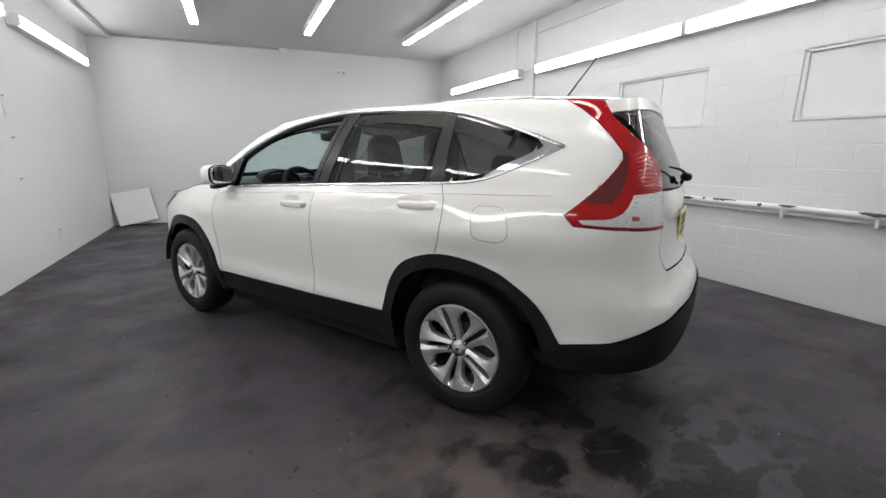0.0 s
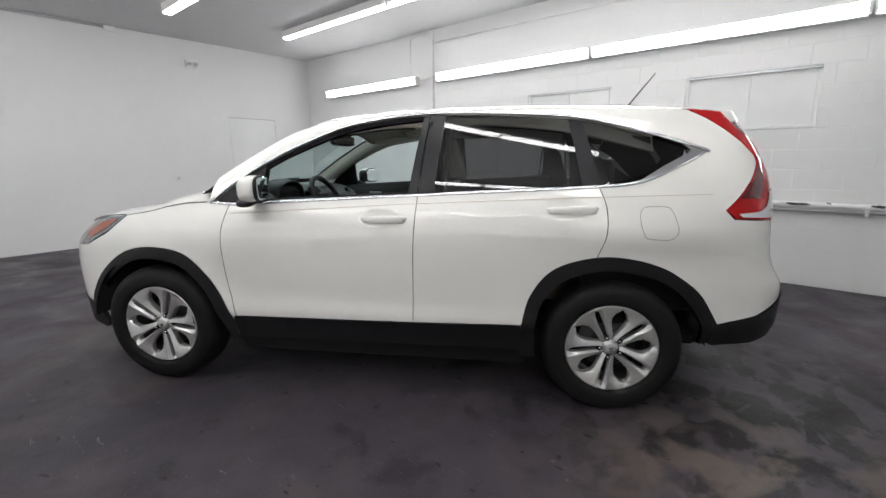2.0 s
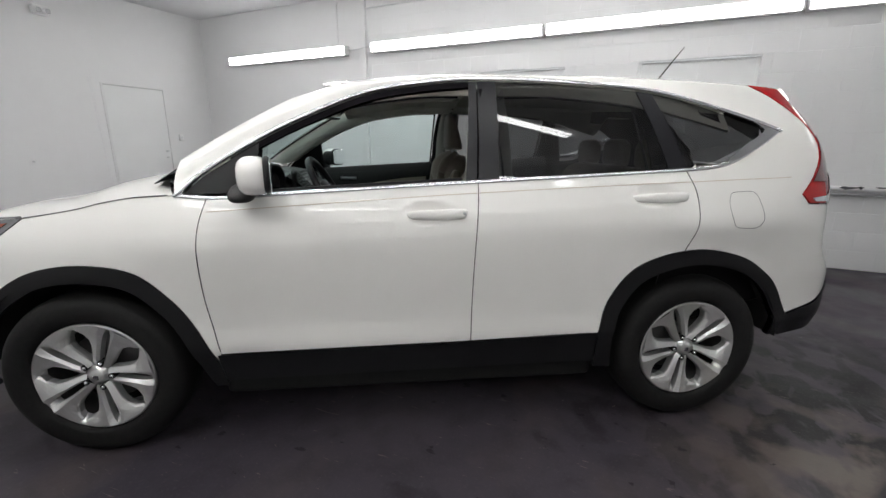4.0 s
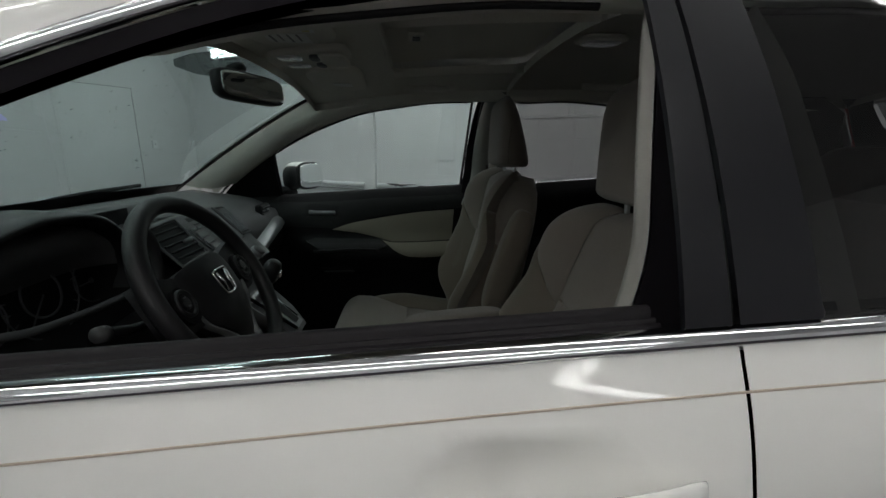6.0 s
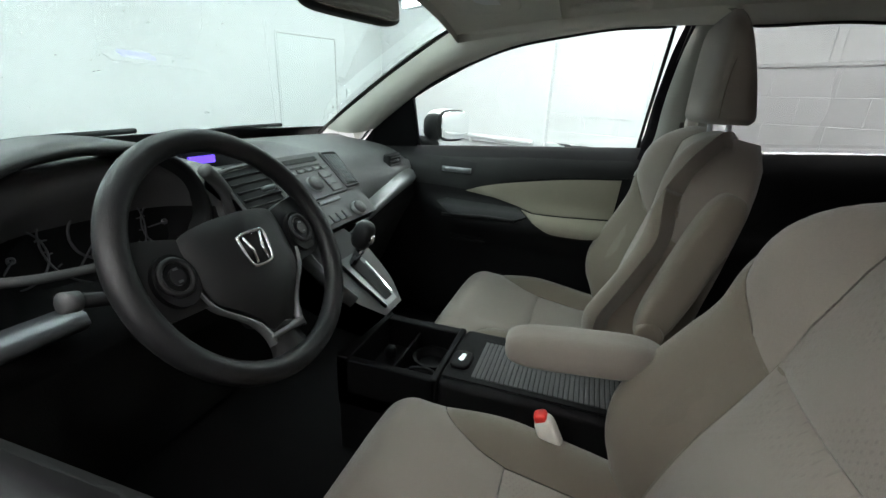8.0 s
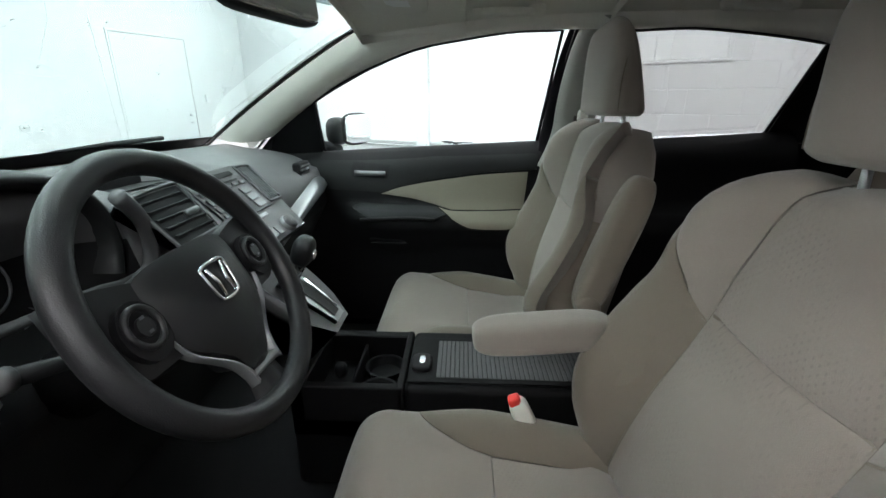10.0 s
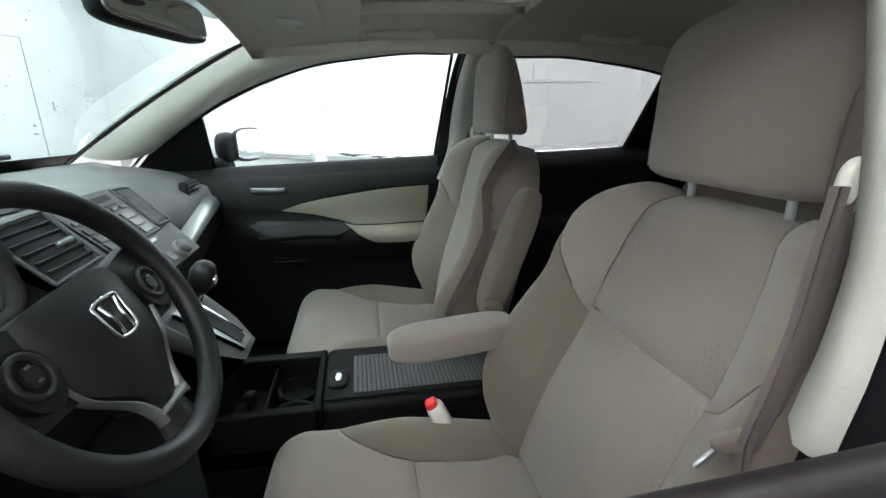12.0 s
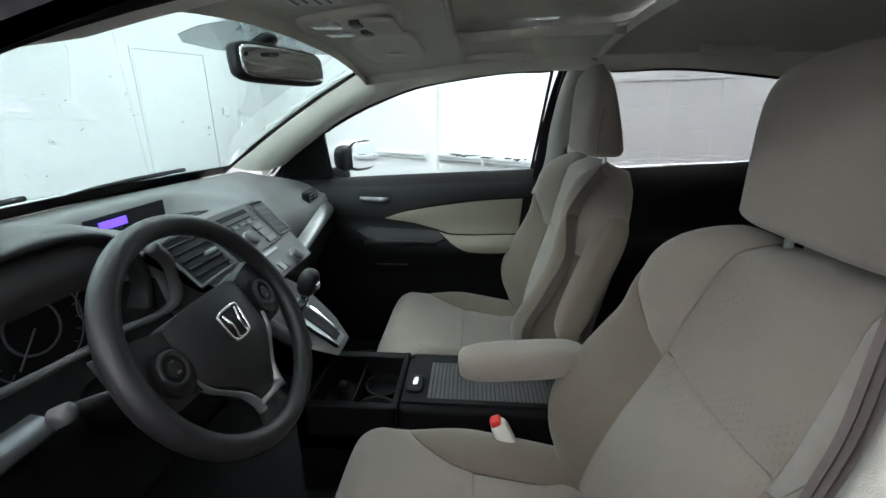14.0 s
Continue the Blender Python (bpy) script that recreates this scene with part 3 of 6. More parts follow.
# ---------------------------------------------------------------- strip lights
def strip_light(name, u0, u1, v, z, wall_side, label):
    """A fluorescent batten: housing, two lit tubes and end caps. wall_side 0: under the ceiling, +1/-1: on a wall."""
    ob = empty(name, ROOM @ pose((u0 + u1) / 2, v, z))
    L = u1 - u0
    n = 2
    if wall_side == 0:
        part("housing", box(-L / 2, L / 2, -0.055, 0.055, 0.03, 0.11), M_FIXT, ob, edge=0.006)
        spots = [(-0.03, 0.012), (0.03, 0.012)]
    else:
        w = wall_side
        part("housing", box(-L / 2, L / 2, min(w * 0.02, w * 0.10), max(w * 0.02, w * 0.10), -0.06, 0.06), M_FIXT, ob, edge=0.006)
        spots = [(0.0, -0.032), (0.0, 0.032)]
    for y, zz in spots:
        for k in range(n):
            a, b = -L / 2 + L * k / n + 0.015, -L / 2 + L * (k + 1) / n - 0.015
            tube("tube", [(a, y, zz), ((a + b) / 2, y, zz), (b, y, zz)], 0.024, M_TUBE, ob, sides=10)
    # side flanges that keep the tubes' light off the surface behind
    for e in (-1, 1):
        if wall_side == 0:
            part("flange", box(-L / 2, L / 2, min(e * 0.060, e * 0.066), max(e * 0.060, e * 0.066), 0.010, 0.11), M_FIXT, ob, edge=0.002)
        else:
            part("flange", box(-L / 2, L / 2, min(0, w * 0.10), max(0, w * 0.10), min(e * 0.062, e * 0.068), max(e * 0.062, e * 0.068)), M_FIXT, ob, edge=0.002)
    for x in (-L / 2, 0, L / 2):
        if wall_side == 0:
            part("end_cap", box(x - 0.012, x + 0.012, -0.06, 0.06, -0.012, 0.032), M_FIXT, ob, edge=0.004)
        else:
            part("end_cap", box(x - 0.012, x + 0.012, min(-w * 0.028, w * 0.022), max(-w * 0.028, w * 0.022), -0.062, 0.062), M_FIXT, ob, edge=0.004)
    return tagged(ob, label, "strip light", "strip lights")


for v in (-1.38, 0.28, 2.03):
    H = ceil_z(v) 
    for k in range(3):
        strip_light("ceiling_strip_light", -4.60 + 2.47 * k, -4.60 + 2.47 * k + 2.44, v, H - 0.112, 0, "lit white fluorescent batten under the ceiling")
for a, b in ((-5.51, -3.01), (-2.55, -0.02), (0.02, 2.55), (2.59, 5.1)):
    strip_light("wall_strip_light", a, b, V1 - 0.10, 2.66, 1, "lit white fluorescent batten on the block wall")
for a, b in ((-5.75, -3.25), (-2.9, -0.4), (-0.36, 2.14), (2.18, 4.68)):
    strip_light("wall_strip_light", a, b, V0 + 0.10, 2.74, -1, "lit white fluorescent batten on the plain wall")

# ---------------------------------------------------------------- the car: body surface
# x runs back along the car, the driver's side is -y
HALF = spl([(.15, .84), (.25, .866), (.35, .872), (.42, .880), (.46, .8885), (.49, .8895), (.52, .8865), (.56, .8825), (.62, .884), (.75, .894), (.87, .903), (.92, .9045), (.95, .902), (1.0, .893), (1.02, .8866), (1.05, .8757), (1.08, .8622),
            (1.12, .841), (1.16, .822), (1.2, .803), (1.3, .752), (1.4, .698), (1.5, .622), (1.55, .582), (1.6, .53), (1.65, .45)])
XR = spl([(.2, 2.12), (.3, 2.18), (.42, 2.25), (.55, 2.275), (.68, 2.27), (.76, 2.22), (.85, 2.185), (1.0, 2.165), (1.15, 2.145), (1.3, 2.10), (1.45, 2.03), (1.55, 1.99), (1.65, 1.95)])
XF = spl([(.2, -2.16), (.3, -2.20), (.45, -2.215), (.6, -2.24), (.75, -2.22), (.85, -2.16), (.95, -2.02), (1.05, -1.86), (1.15, -1.75)])
FX = spl([(-.2, -.30), (0, 0), (.2, .30), (.4, .60), (.55, .80), (.7, .93), (.85, .985), (1, 1), (1.15, .985)])
FY = spl([(-.2, 1.0), (0, 1), (.2, .968), (.4, .922), (.55, .857), (.7, .70), (.85, .40), (1, 0), (1.15, -.40)])
FXF = spl([(-.2, -.30), (0, 0), (.2, .30), (.4, .60), (.55, .78), (.7, .90), (.85, .97), (1, 1), (1.15, .97)])
FYF = spl([(-.2, 1.0), (0, 1), (.2, .955), (.4, .88), (.55, .78), (.7, .60), (.85, .33), (1, 0), (1.15, -.33)])
SR = 2.625


def half(x, z):
    w = ramp(.7, 1.0, z) * (1 - ramp(1.2, 1.5, z))
    return HALF(z - .055 * max(-1.3, min(1.3, x)) * w)


def bow(v, z):
    p = 1 - .38 * ramp(1.0, 1.45, z)
    return v**p if v > 0 else -((-v) ** p)


def side(s, z):
    """The car's left flank, wrapped round nose and tail: s is x along the flank and the way round the corners."""
    sg = 1
    if s > SR:
        s, sg = 2 * SR - s, -1
    if s < -SR:
        s, sg = -2 * SR - s, -1
    if s > 1.2:
        q = (s - 1.2) / 1.425
        x, y = 1.2 + (XR(z) - 1.2) * FX(q), half(1.2, z) * bow(FY(q), z)
    elif s < -1.2:
        q = (-1.2 - s) / 1.425
        x, y = -1.2 + (XF(z) + 1.2) * FXF(q), half(-1.2, z) * FYF(q)
    else:
        x, y = s, half(s, z)
    if abs(s) < 2.1:
        for wx in (-1.31, 1.31):
            y += .012 * math.exp(-((math.hypot(x - wx, z - .35) - .44) / .07) ** 2)
        # the haunch over the rear wheel
        y += .024 * math.exp(-((x - 1.36) / .38) ** 2 - ((z - .955) / .085) ** 2)
    return Vector((x, -y * sg, z))


SCREEN_A, SCREEN_B = Vector((-1.04, .735, 1.135)), Vector((-.355, .575, 1.535))


def screen(w, t):
    """The windscreen: w across (-1 driver's side to 1), t up from the scuttle."""
    p = SCREEN_A.lerp(SCREEN_B, t)
    q = 1 - w * w
    return Vector((p.x - q * (.085 - .025 * t), p.y * w, p.z + q * .030 * t + .02 * 4 * t * (1 - t) * (1 - .3 * q)))


def side_off(off):
    """The flank moved out by off (in: minus)."""
    def f(s, z):
        e = 0.004
        n = (side(s + e, z) - side(s - e, z)).cross(side(s, z + e) - side(s, z - e)).normalized()
        return side(s, z) + n * off
    return f


def glass_map(off):
    """The side glazing: nearly straight from belt to roof rail, so that it mirrors cleanly."""
    def f(s, z):
        z0, z1 = belt_z(min(s, 1.3)), 1.56
        a, b = side(s, z0), side(s, z1)
        t = (z - z0) / (z1 - z0)
        return a.lerp(b, t) + Vector((0, -.020 * 4 * t * (1 - t) - off, 0))
    return f


suv = tagged(empty("suv"), "pearl white compact SUV with black lower cladding, driver's window open", "car")
BELT = curve([(-.915, 1.094), (-.774, 1.086), (-.439, 1.105), (.272, 1.144), (1.184, 1.192), (1.389, 1.215), (1.573, 1.284), (1.779, 1.371)])
TOP = curve([(-.925, 1.10), (-.819, 1.193), (-.622, 1.321), (-.417, 1.425), (-.189, 1.519), (.049, 1.567), (.329, 1.591), (.718, 1.583), (1.102, 1.554), (1.482, 1.468), (1.779, 1.371)])
belt_z = spl([(-.915, 1.094), (-.774, 1.086), (-.439, 1.105), (.272, 1.144), (1.184, 1.192), (1.389, 1.215), (1.573, 1.284), (1.779, 1.371)])
top_z = spl([(-.925, 1.10), (-.819, 1.193), (-.622, 1.321), (-.417, 1.425), (-.189, 1.519), (.049, 1.567), (.329, 1.591), (.718, 1.583), (1.102, 1.554), (1.482, 1.468), (1.779, 1.371)])
rail_z = spl([(-.36, 1.535), (-.2, 1.557), (0, 1.582), (.3, 1.605), (.7, 1.607), (1.1, 1.602), (1.5, 1.592), (1.8, 1.582), (2.0, 1.565)])
DOOR_F = curve([(-.805, 1.083), (-.83, .977), (-.84, .837), (-.835, .659), (-.8, .445)])
DOOR_M = curve([(.272, 1.144), (.254, .856), (.245, .458)])
DOOR_R = curve([(1.184, 1.192), (1.217, 1.094), (1.216, .958), (1.182, .848)])
ARCH_F = curve([(-1.852, .397), (-1.764, .541), (-1.631, .686), (-1.466, .804), (-1.282, .843), (-1.086, .81), (-.957, .689), (-.885, .568), (-.812, .41)])
ARCH_R = curve([(.826, .475), (.866, .632), (.962, .768), (1.12, .838), (1.284, .853), (1.493, .798), (1.622, .688), (1.725, .52)])
TAIL = [(1.778, 1.583), (1.875, 1.532), (1.956, 1.477), (2.03, 1.41), (2.079, 1.345), (2.068, 1.31), (1.998, 1.255), (1.784, 1.082), (1.827, 1.041), (2.311, 1.018), (2.327, 1.184), (2.352, 1.27),
        (2.30, 1.345), (2.173, 1.418), (2.06, 1.49), (2.007, 1.568)]
HEAD = [(-1.587, 1.01), (-1.651, .918), (-1.798, .828), (-2.06, .80), (-2.14, .86), (-2.08, .94), (-1.86, .985)]


def stretch_between(curve_pts, a, b):
    return [p for p in curve_pts if a <= p[0] <= b]


def shift(pts, dx=0.0, dz=0.0):
    return [(p[0] + dx, p[1] + dz) for p in pts]


G = 0.0020
M_RIB = mat("bright red lens rib", (0.80, 0.03, 0.03), 0.08, coat=1.0)


HANDLES = ((.070, 1.028, .118, .050), (1.030, 1.088, .118, .050))


def door_skin_out(hx, hz, rx, rz):
    """The flank with a shallow bowl behind the door handle."""
    def f(s, z):
        r = math.hypot((s - hx) / rx, (z - hz) / rz)
        return side(s, z) + Vector((0, .022 * (1 - r * r) ** 1.6 if r < 1 else 0.0, 0))
    return f


lean_table = spl([(0, 14.5), (.06, 15.3), (.2, 18), (.33, 21.3), (.54, 23.3), (.76, 25.5), (.94, 27.3), (1.1, 28)])


def glass_lean(s, z):
    z0 = belt_z(min(s, 1.3))
    return lean_table((z - z0) / (1.56 - z0))


STRIPE = [(-.80, 1.036), (-.566, 1.051), (-.298, 1.068), (0, 1.087), (.27, 1.102), (.71, 1.123), (1.2, 1.144), (1.73, 1.158)]
for mir in (False, True):
    def P(name, poly, material, label="", off=0.0, step=0.035, depth=0.008, fmap=None):
        glazed = material in (G_DARK, M_PILLAR)
        return patch(name, poly, fmap or ((glass_map(off) if glazed else side_off(off)) if off else side), material, suv, label, step=step, depth=depth, mirror=mir, lean=glass_lean if glazed else None)

    arch_f_rear = [p for p in ARCH_F if p[0] > -1.72]
    P("front_fender", [(-1.587, 1.008), (-1.323, 1.044), (-1.086, 1.086), (-.93, 1.095), (-.85, 1.088)] + shift(DOOR_F, -G) + arch_f_rear[::-1] + [(-1.66, .90), (-1.648, .915)], M_PAINT)
    fd = stretch_between(BELT, -.80, .268)
    P("front_door", shift(DOOR_F[::-1], G) + [(p[0], p[1] - .004) for p in fd] + shift(DOOR_M, -G), M_PAINT, fmap=door_skin_out(*HANDLES[0]), step=.016)
    rd = stretch_between(BELT, .275, 1.18)
    P("rear_door", shift(DOOR_M[::-1], G) + [(p[0], p[1] - .004) for p in rd] + shift(DOOR_R, -G) + [p for p in ARCH_R if p[0] < 1.18][::-1] + [(.822, .472)], M_PAINT, fmap=door_skin_out(*HANDLES[1]), step=.016)
    rail = [(x / 20, rail_z(x / 20)) for x in range(14, 36)]
    quarter = shift(DOOR_R[::-1], G) + stretch_between(BELT, 1.19, 1.779) + [p for p in TOP[::-1] if p[0] > .70] + rail + [(1.772, 1.582)]
    quarter += [(p[0] - .004, p[1]) for p in TAIL[:8]] + [(1.823, 1.036), (2.311, 1.013), (2.272, .931), (2.301, .849), (2.33, .815), (SR, .795), (SR, .665), (2.296, .66), (2.127, .618), (1.925, .540), (1.74, .502)]
    P("rear_quarter", quarter + [p for p in ARCH_R if p[0] > 1.19][::-1], M_PAINT, step=0.03)
    P("front_bumper", [(-1.66, .90), (-1.80, .822), (-2.06, .795), (-SR, .785), (-SR, .50), (-2.15, .485), (-1.93, .455), (-1.825, .445)] + [p for p in ARCH_F if -1.82 < p[0] < -1.72] + arch_f_rear[:1], M_PAINT)
    P("front_lower_cladding", [(-1.825, .44), (-1.93, .45), (-2.15, .48), (-SR, .495), (-SR, .30), (-2.15, .30), (-1.90, .295), (-1.74, .29), (-1.70, .31), (-1.75, .37)], M_BLACKP, off=.008, depth=.02)
    P("grille", [(-2.15, .86), (-2.10, .80), (-SR, .79), (-SR, .935), (-2.3, .935)], M_BLACKP, off=-.012)
    P("sill_cladding", [(-.815, .44), (.245, .453), (.822, .470), (.845, .325), (-.80, .315)], M_BLACKP, off=.004, depth=.03)
    P("rear_lower_cladding", [(1.70, .41), (1.742, .497), (1.925, .535), (2.127, .613), (2.296, .655), (SR, .66), (SR, .42), (2.2, .42), (1.95, .39), (1.75, .385)], M_BLACKP, off=.006, depth=.02)
    # wheel arch mouldings
    for nm, arc, cx, cz in (("front_arch_moulding", ARCH_F, -1.31, .35), ("rear_arch_moulding", ARCH_R, 1.30, .355)):
        inner = [(cx + (p[0] - cx) * .865, cz + (p[1] - cz) * .865 - .002) for p in arc]
        ends = ([(1.742, .49), (1.725, .41), (1.675, .40)] if cx > 0 else [])
        start = ([(.822, .30)] if cx > 0 else [])
        lo = ([(-.79, .30), (-.835, .30)] if cx < 0 else [])
        P(nm, arc + (ends if cx > 0 else lo) + inner[::-1] + ([(.90, .30)] + start if cx > 0 else [(-1.72, .34), (-1.80, .36)]), M_BLACKP, off=.010, depth=.03, step=.03)
        # dark wheel housing
        rows = []
        for k in range(25):
            g = math.pi * (k / 24 * .94 + .03)
            rows.append([(cx + .45 * math.cos(g), -.865, cz + .45 * math.sin(g)), (cx + .45 * math.cos(g), -.52, cz + .45 * math.sin(g)), (cx + .02 * math.cos(g), -.52, cz + .02 * math.sin(g))])
        loft("wheel_housing", rows, M_DARKIN, suv, mirror=mir)
    # glazing frames
    bz = lambda x, d=0.0: (x, belt_z(x) + d)
    tz = lambda x, d=0.0: (x, top_z(x) + d)
    P("front_door_pillar", [(.220, belt_z(.220) + .012), (.266, belt_z(.266) + .012), tz(.300, -.022), tz(.266, -.022)], M_PILLAR, "satin black pillar film", off=.001)
    P("rear_door_pillar", [(.274, belt_z(.274) + .012), (.358, belt_z(.358) + .012), (.388, top_z(.388) - .022), tz(.306, -.022)], M_PILLAR, off=.001)
    P("rear_door_back_frame", [(1.105, belt_z(1.105) + .012), (1.188, belt_z(1.188) + .012), (1.122, top_z(1.122) - .022), (1.052, top_z(1.052) - .022)], M_PILLAR, off=.001)
    P("mirror_sail", [(-.89, 1.10), (-.625, 1.108), (-.615, top_z(-.615) - .030), (-.72, top_z(-.72) - .030), (-.82, top_z(-.82) - .025)], M_BLACKP, off=.002)
    fr = [(x / 40, top_z(x / 40) - .020) for x in range(-29, 13)]
    fi = [(x / 40 + .006, top_z(x / 40) - .020 - (.008 if mir else .026)) for x in range(-28, 9)]
    P("front_window_seal", fr + [(.262, 1.558 if mir else 1.545)] + fi[::-1], M_SEAL, off=-.002, depth=.014)
    # chrome round the side windows
    tube("belt_chrome", [side_off(-.010)(p[0], p[1] + .004) for p in BELT], .0105, M_CHROME, suv, sides=12, flat=1.7, mirror=mir)
    tube("window_top_chrome", [side_off(.004)(p[0], p[1] - .010) for p in TOP], .0095, M_CHROME, suv, sides=6, flat=.55, mirror=mir)
    P("quarter_window_chrome", [(1.40, belt_z(1.40)), (1.573, 1.284), (1.70, 1.343), (1.785, 1.371), (1.62, 1.43), (1.66, 1.385), (1.678, 1.368), (1.66, 1.355), (1.515, 1.292), (1.40, belt_z(1.40) + .013)], M_CHROME, off=.005)
    P("rear_door_glass", [(.356, belt_z(.356) + .01), (.386, top_z(.386) - .022), (.7, top_z(.7) - .022), (1.058, top_z(1.058) - .022), (1.11, belt_z(1.11) + .01)], G_DARK, "dark privacy glass", off=-.004, depth=.003)
    P("quarter_glass", [(1.185, belt_z(1.185) + .01), (1.118, top_z(1.118) - .022), (1.25, top_z(1.25) - .022), (1.436, 1.453), (1.678, 1.369), (1.508, 1.287), (1.33, 1.225)], G_DARK, "dark privacy glass", off=-.004, depth=.003)
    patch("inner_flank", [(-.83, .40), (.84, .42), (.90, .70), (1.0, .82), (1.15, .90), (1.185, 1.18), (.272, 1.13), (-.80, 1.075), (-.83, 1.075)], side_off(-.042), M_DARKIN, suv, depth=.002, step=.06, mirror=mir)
    # cant rail and windscreen pillar
    rows = []
    for x in [-.93 + .04 * k for k in range(42)]:
        if x > .72:
            break
        lo = side(x, top_z(x) + .001) if x > -.92 else side(-.925, 1.10)
        if x < -.355:
            t = (x - SCREEN_A.x) / (SCREEN_B.x - SCREEN_A.x)
            hi = screen(-1.0, t) + Vector((-.006, -.006, .016)) * (1 - ramp(.75, 1.0, t))
        else:
            hi = side(x, rail_z(x))
        mid = (lo + hi) / 2 + Vector((0, -.012, .012)) * min(1, (hi - lo).length / .08)
        rows.append([lo, lo.lerp(mid, .5) + Vector((0, -.004, .003)) * min(1, (hi - lo).length / .08), mid, hi])
    loft("cant_rail", rows, M_PAINT, suv, mirror=mir)

    # lamps
    P("tail_lamp", TAIL, M_RED, "red and clear wrap-round tail lamp", off=.004, depth=.02, step=.025)
    patch("tail_lamp_housing", [(2.05 + (p[0] - 2.05) * 1.25, 1.28 + (p[1] - 1.28) * 1.12) for p in TAIL], side_off(-.03), M_DARKIN, suv, step=.06, depth=.004, mirror=mir)
    # bright moulded ribs behind the red lens
    for k in range(9):
        f = k / 8
        a_, b_ = (2.125 + .02 * f, 1.325 - .125 * f), (2.27 + .045 * f, 1.335 - .135 * f)
        tube("lamp_rib", [side_off(.0045)(*p) for p in curve([a_, ((a_[0] + b_[0]) / 2, (a_[1] + b_[1]) / 2 + .006), b_], 4)], .0028, M_RIB, suv, sides=5, flat=.5, mirror=mir)
    for k in range(7):
        z_ = 1.045 + .019 * k
        tube("lamp_rib", [side_off(.0085)(*p) for p in ((2.04 + .011 * k, z_), (2.20, z_ - .002), (2.305, z_ - .004))], .0026, M_CLEAR, suv, sides=5, flat=.5, mirror=mir)
    P("tail_lamp_deep", [(2.078, 1.336), (2.066, 1.306), (1.99, 1.244), (1.858, 1.136), (1.985, 1.134), (2.03, 1.185), (2.075, 1.250), (2.105, 1.330), (2.09, 1.344)], M_DEEPRED, off=.0080, depth=.003, step=.025)
    P("tail_lamp_clear", [(1.99, 1.076), (2.035, 1.094), (2.07, 1.128), (2.10, 1.168), (2.317, 1.178), (2.304, 1.030), (1.86, 1.048), (1.845, 1.064), (1.95, 1.070)], M_CLEAR, off=.007, depth=.003, step=.025)
    P("tail_lamp_turn", [(2.085, 1.066), (2.125, 1.064), (2.125, 1.082), (2.085, 1.084)], M_AMBER, off=.0085, depth=.002)
    P("head_lamp", HEAD, M_HEAD, "clear swept-back head lamp", off=.003, depth=.02, step=.025)
    P("head_lamp_turn", [(-1.64, .99), (-1.69, .925), (-1.79, .865), (-1.88, .90), (-1.80, .965)], M_AMBER, off=.006, depth=.003)
    tube("head_lamp_brow", [side_off(.008)(*p) for p in curve([(-1.59, 1.012), (-1.72, 1.003), (-1.86, .987), (-2.08, .942)])], .0045, M_HEAD, suv, mirror=mir)
    tube("pinstripe", [side_off(.0006)(*p) for p in curve([STRIPE[0], *STRIPE[1:]], 8)], .0016, M_STRIPE, suv, "thin tan pinstripe", sides=5, flat=.4, mirror=mir)
    # fuel flap seam, panel seams
    if not mir:
        fp = curve([(1.379, 1.0), (1.373, 1.06), (1.39, 1.094), (1.45, 1.101), (1.512, 1.095), (1.536, 1.055), (1.55, .98), (1.52, .946), (1.46, .944), (1.40, .955), (1.379, 1.0)], 5)
        tube("fuel_flap_seam", [side_off(-.0005)(*p) for p in fp], .0013, M_LINE, suv, "seam of the fuel flap", sides=5)

# tailgate
gate_mid = [(2.276, .931), (2.305, .853), (2.335, .822), (SR, .805), (2 * SR - 2.335, .822), (2 * SR - 2.305, .853), (2 * SR - 2.276, .931), (2 * SR - 2.316, 1.02), (2 * SR - 2.332, 1.175), (SR, 1.165), (2.332, 1.175), (2.316, 1.02)]
patch("tailgate", gate_mid, side, M_PAINT, suv, step=.03)
patch("rear_window", [(2.345, 1.187), (SR, 1.17), (2 * SR - 2.345, 1.187), (2 * SR - 2.36, 1.28), (2 * SR - 2.24, 1.42), (2 * SR - 2.09, 1.515), (SR, 1.55), (2.09, 1.515), (2.24, 1.42), (2.36, 1.28)], side_off(-.002), G_DARK, suv, "dark rear window", step=.04, depth=.003)
patch("rear_spoiler", [(2.012, 1.505), (2.09, 1.518), (SR, 1.553), (2 * SR - 2.09, 1.518), (2 * SR - 2.012, 1.505), (2 * SR - 2.008, 1.570), (SR, 1.605), (2.008, 1.570)], side_off(.004), M_PAINT, suv, step=.04, depth=.02)
# roof
rows = []
for k in range(36):
    x = -.36 + 2.27 * k / 35
    e = side(x, rail_z(x)) if x < 1.2 else None
    if e is None:
        lo, hi = 1.0, 2.5
        for _ in range(40):
            m_ = (lo + hi) / 2
            lo, hi = (m_, hi) if side(m_, rail_z(x)).x < x else (lo, m_)
        e = side(lo, rail_z(x))
    zc = spl([(-.36, 1.592), (0, 1.632), (.3, 1.648), (.8, 1.658), (1.3, 1.655), (1.7, 1.632), (2.0, 1.60)])(x)
    row = []
    for j in range(25):
        w = -1 + j / 12
        row.append((x - (1 - w * w) * .08 * (1 - ramp(-.36, .3, x)), -e.y * w * -1, e.z + (zc - e.z) * (1 - abs(w) ** 2.4)))
    rows.append(row)
loft("roof", rows, M_PAINT, suv)


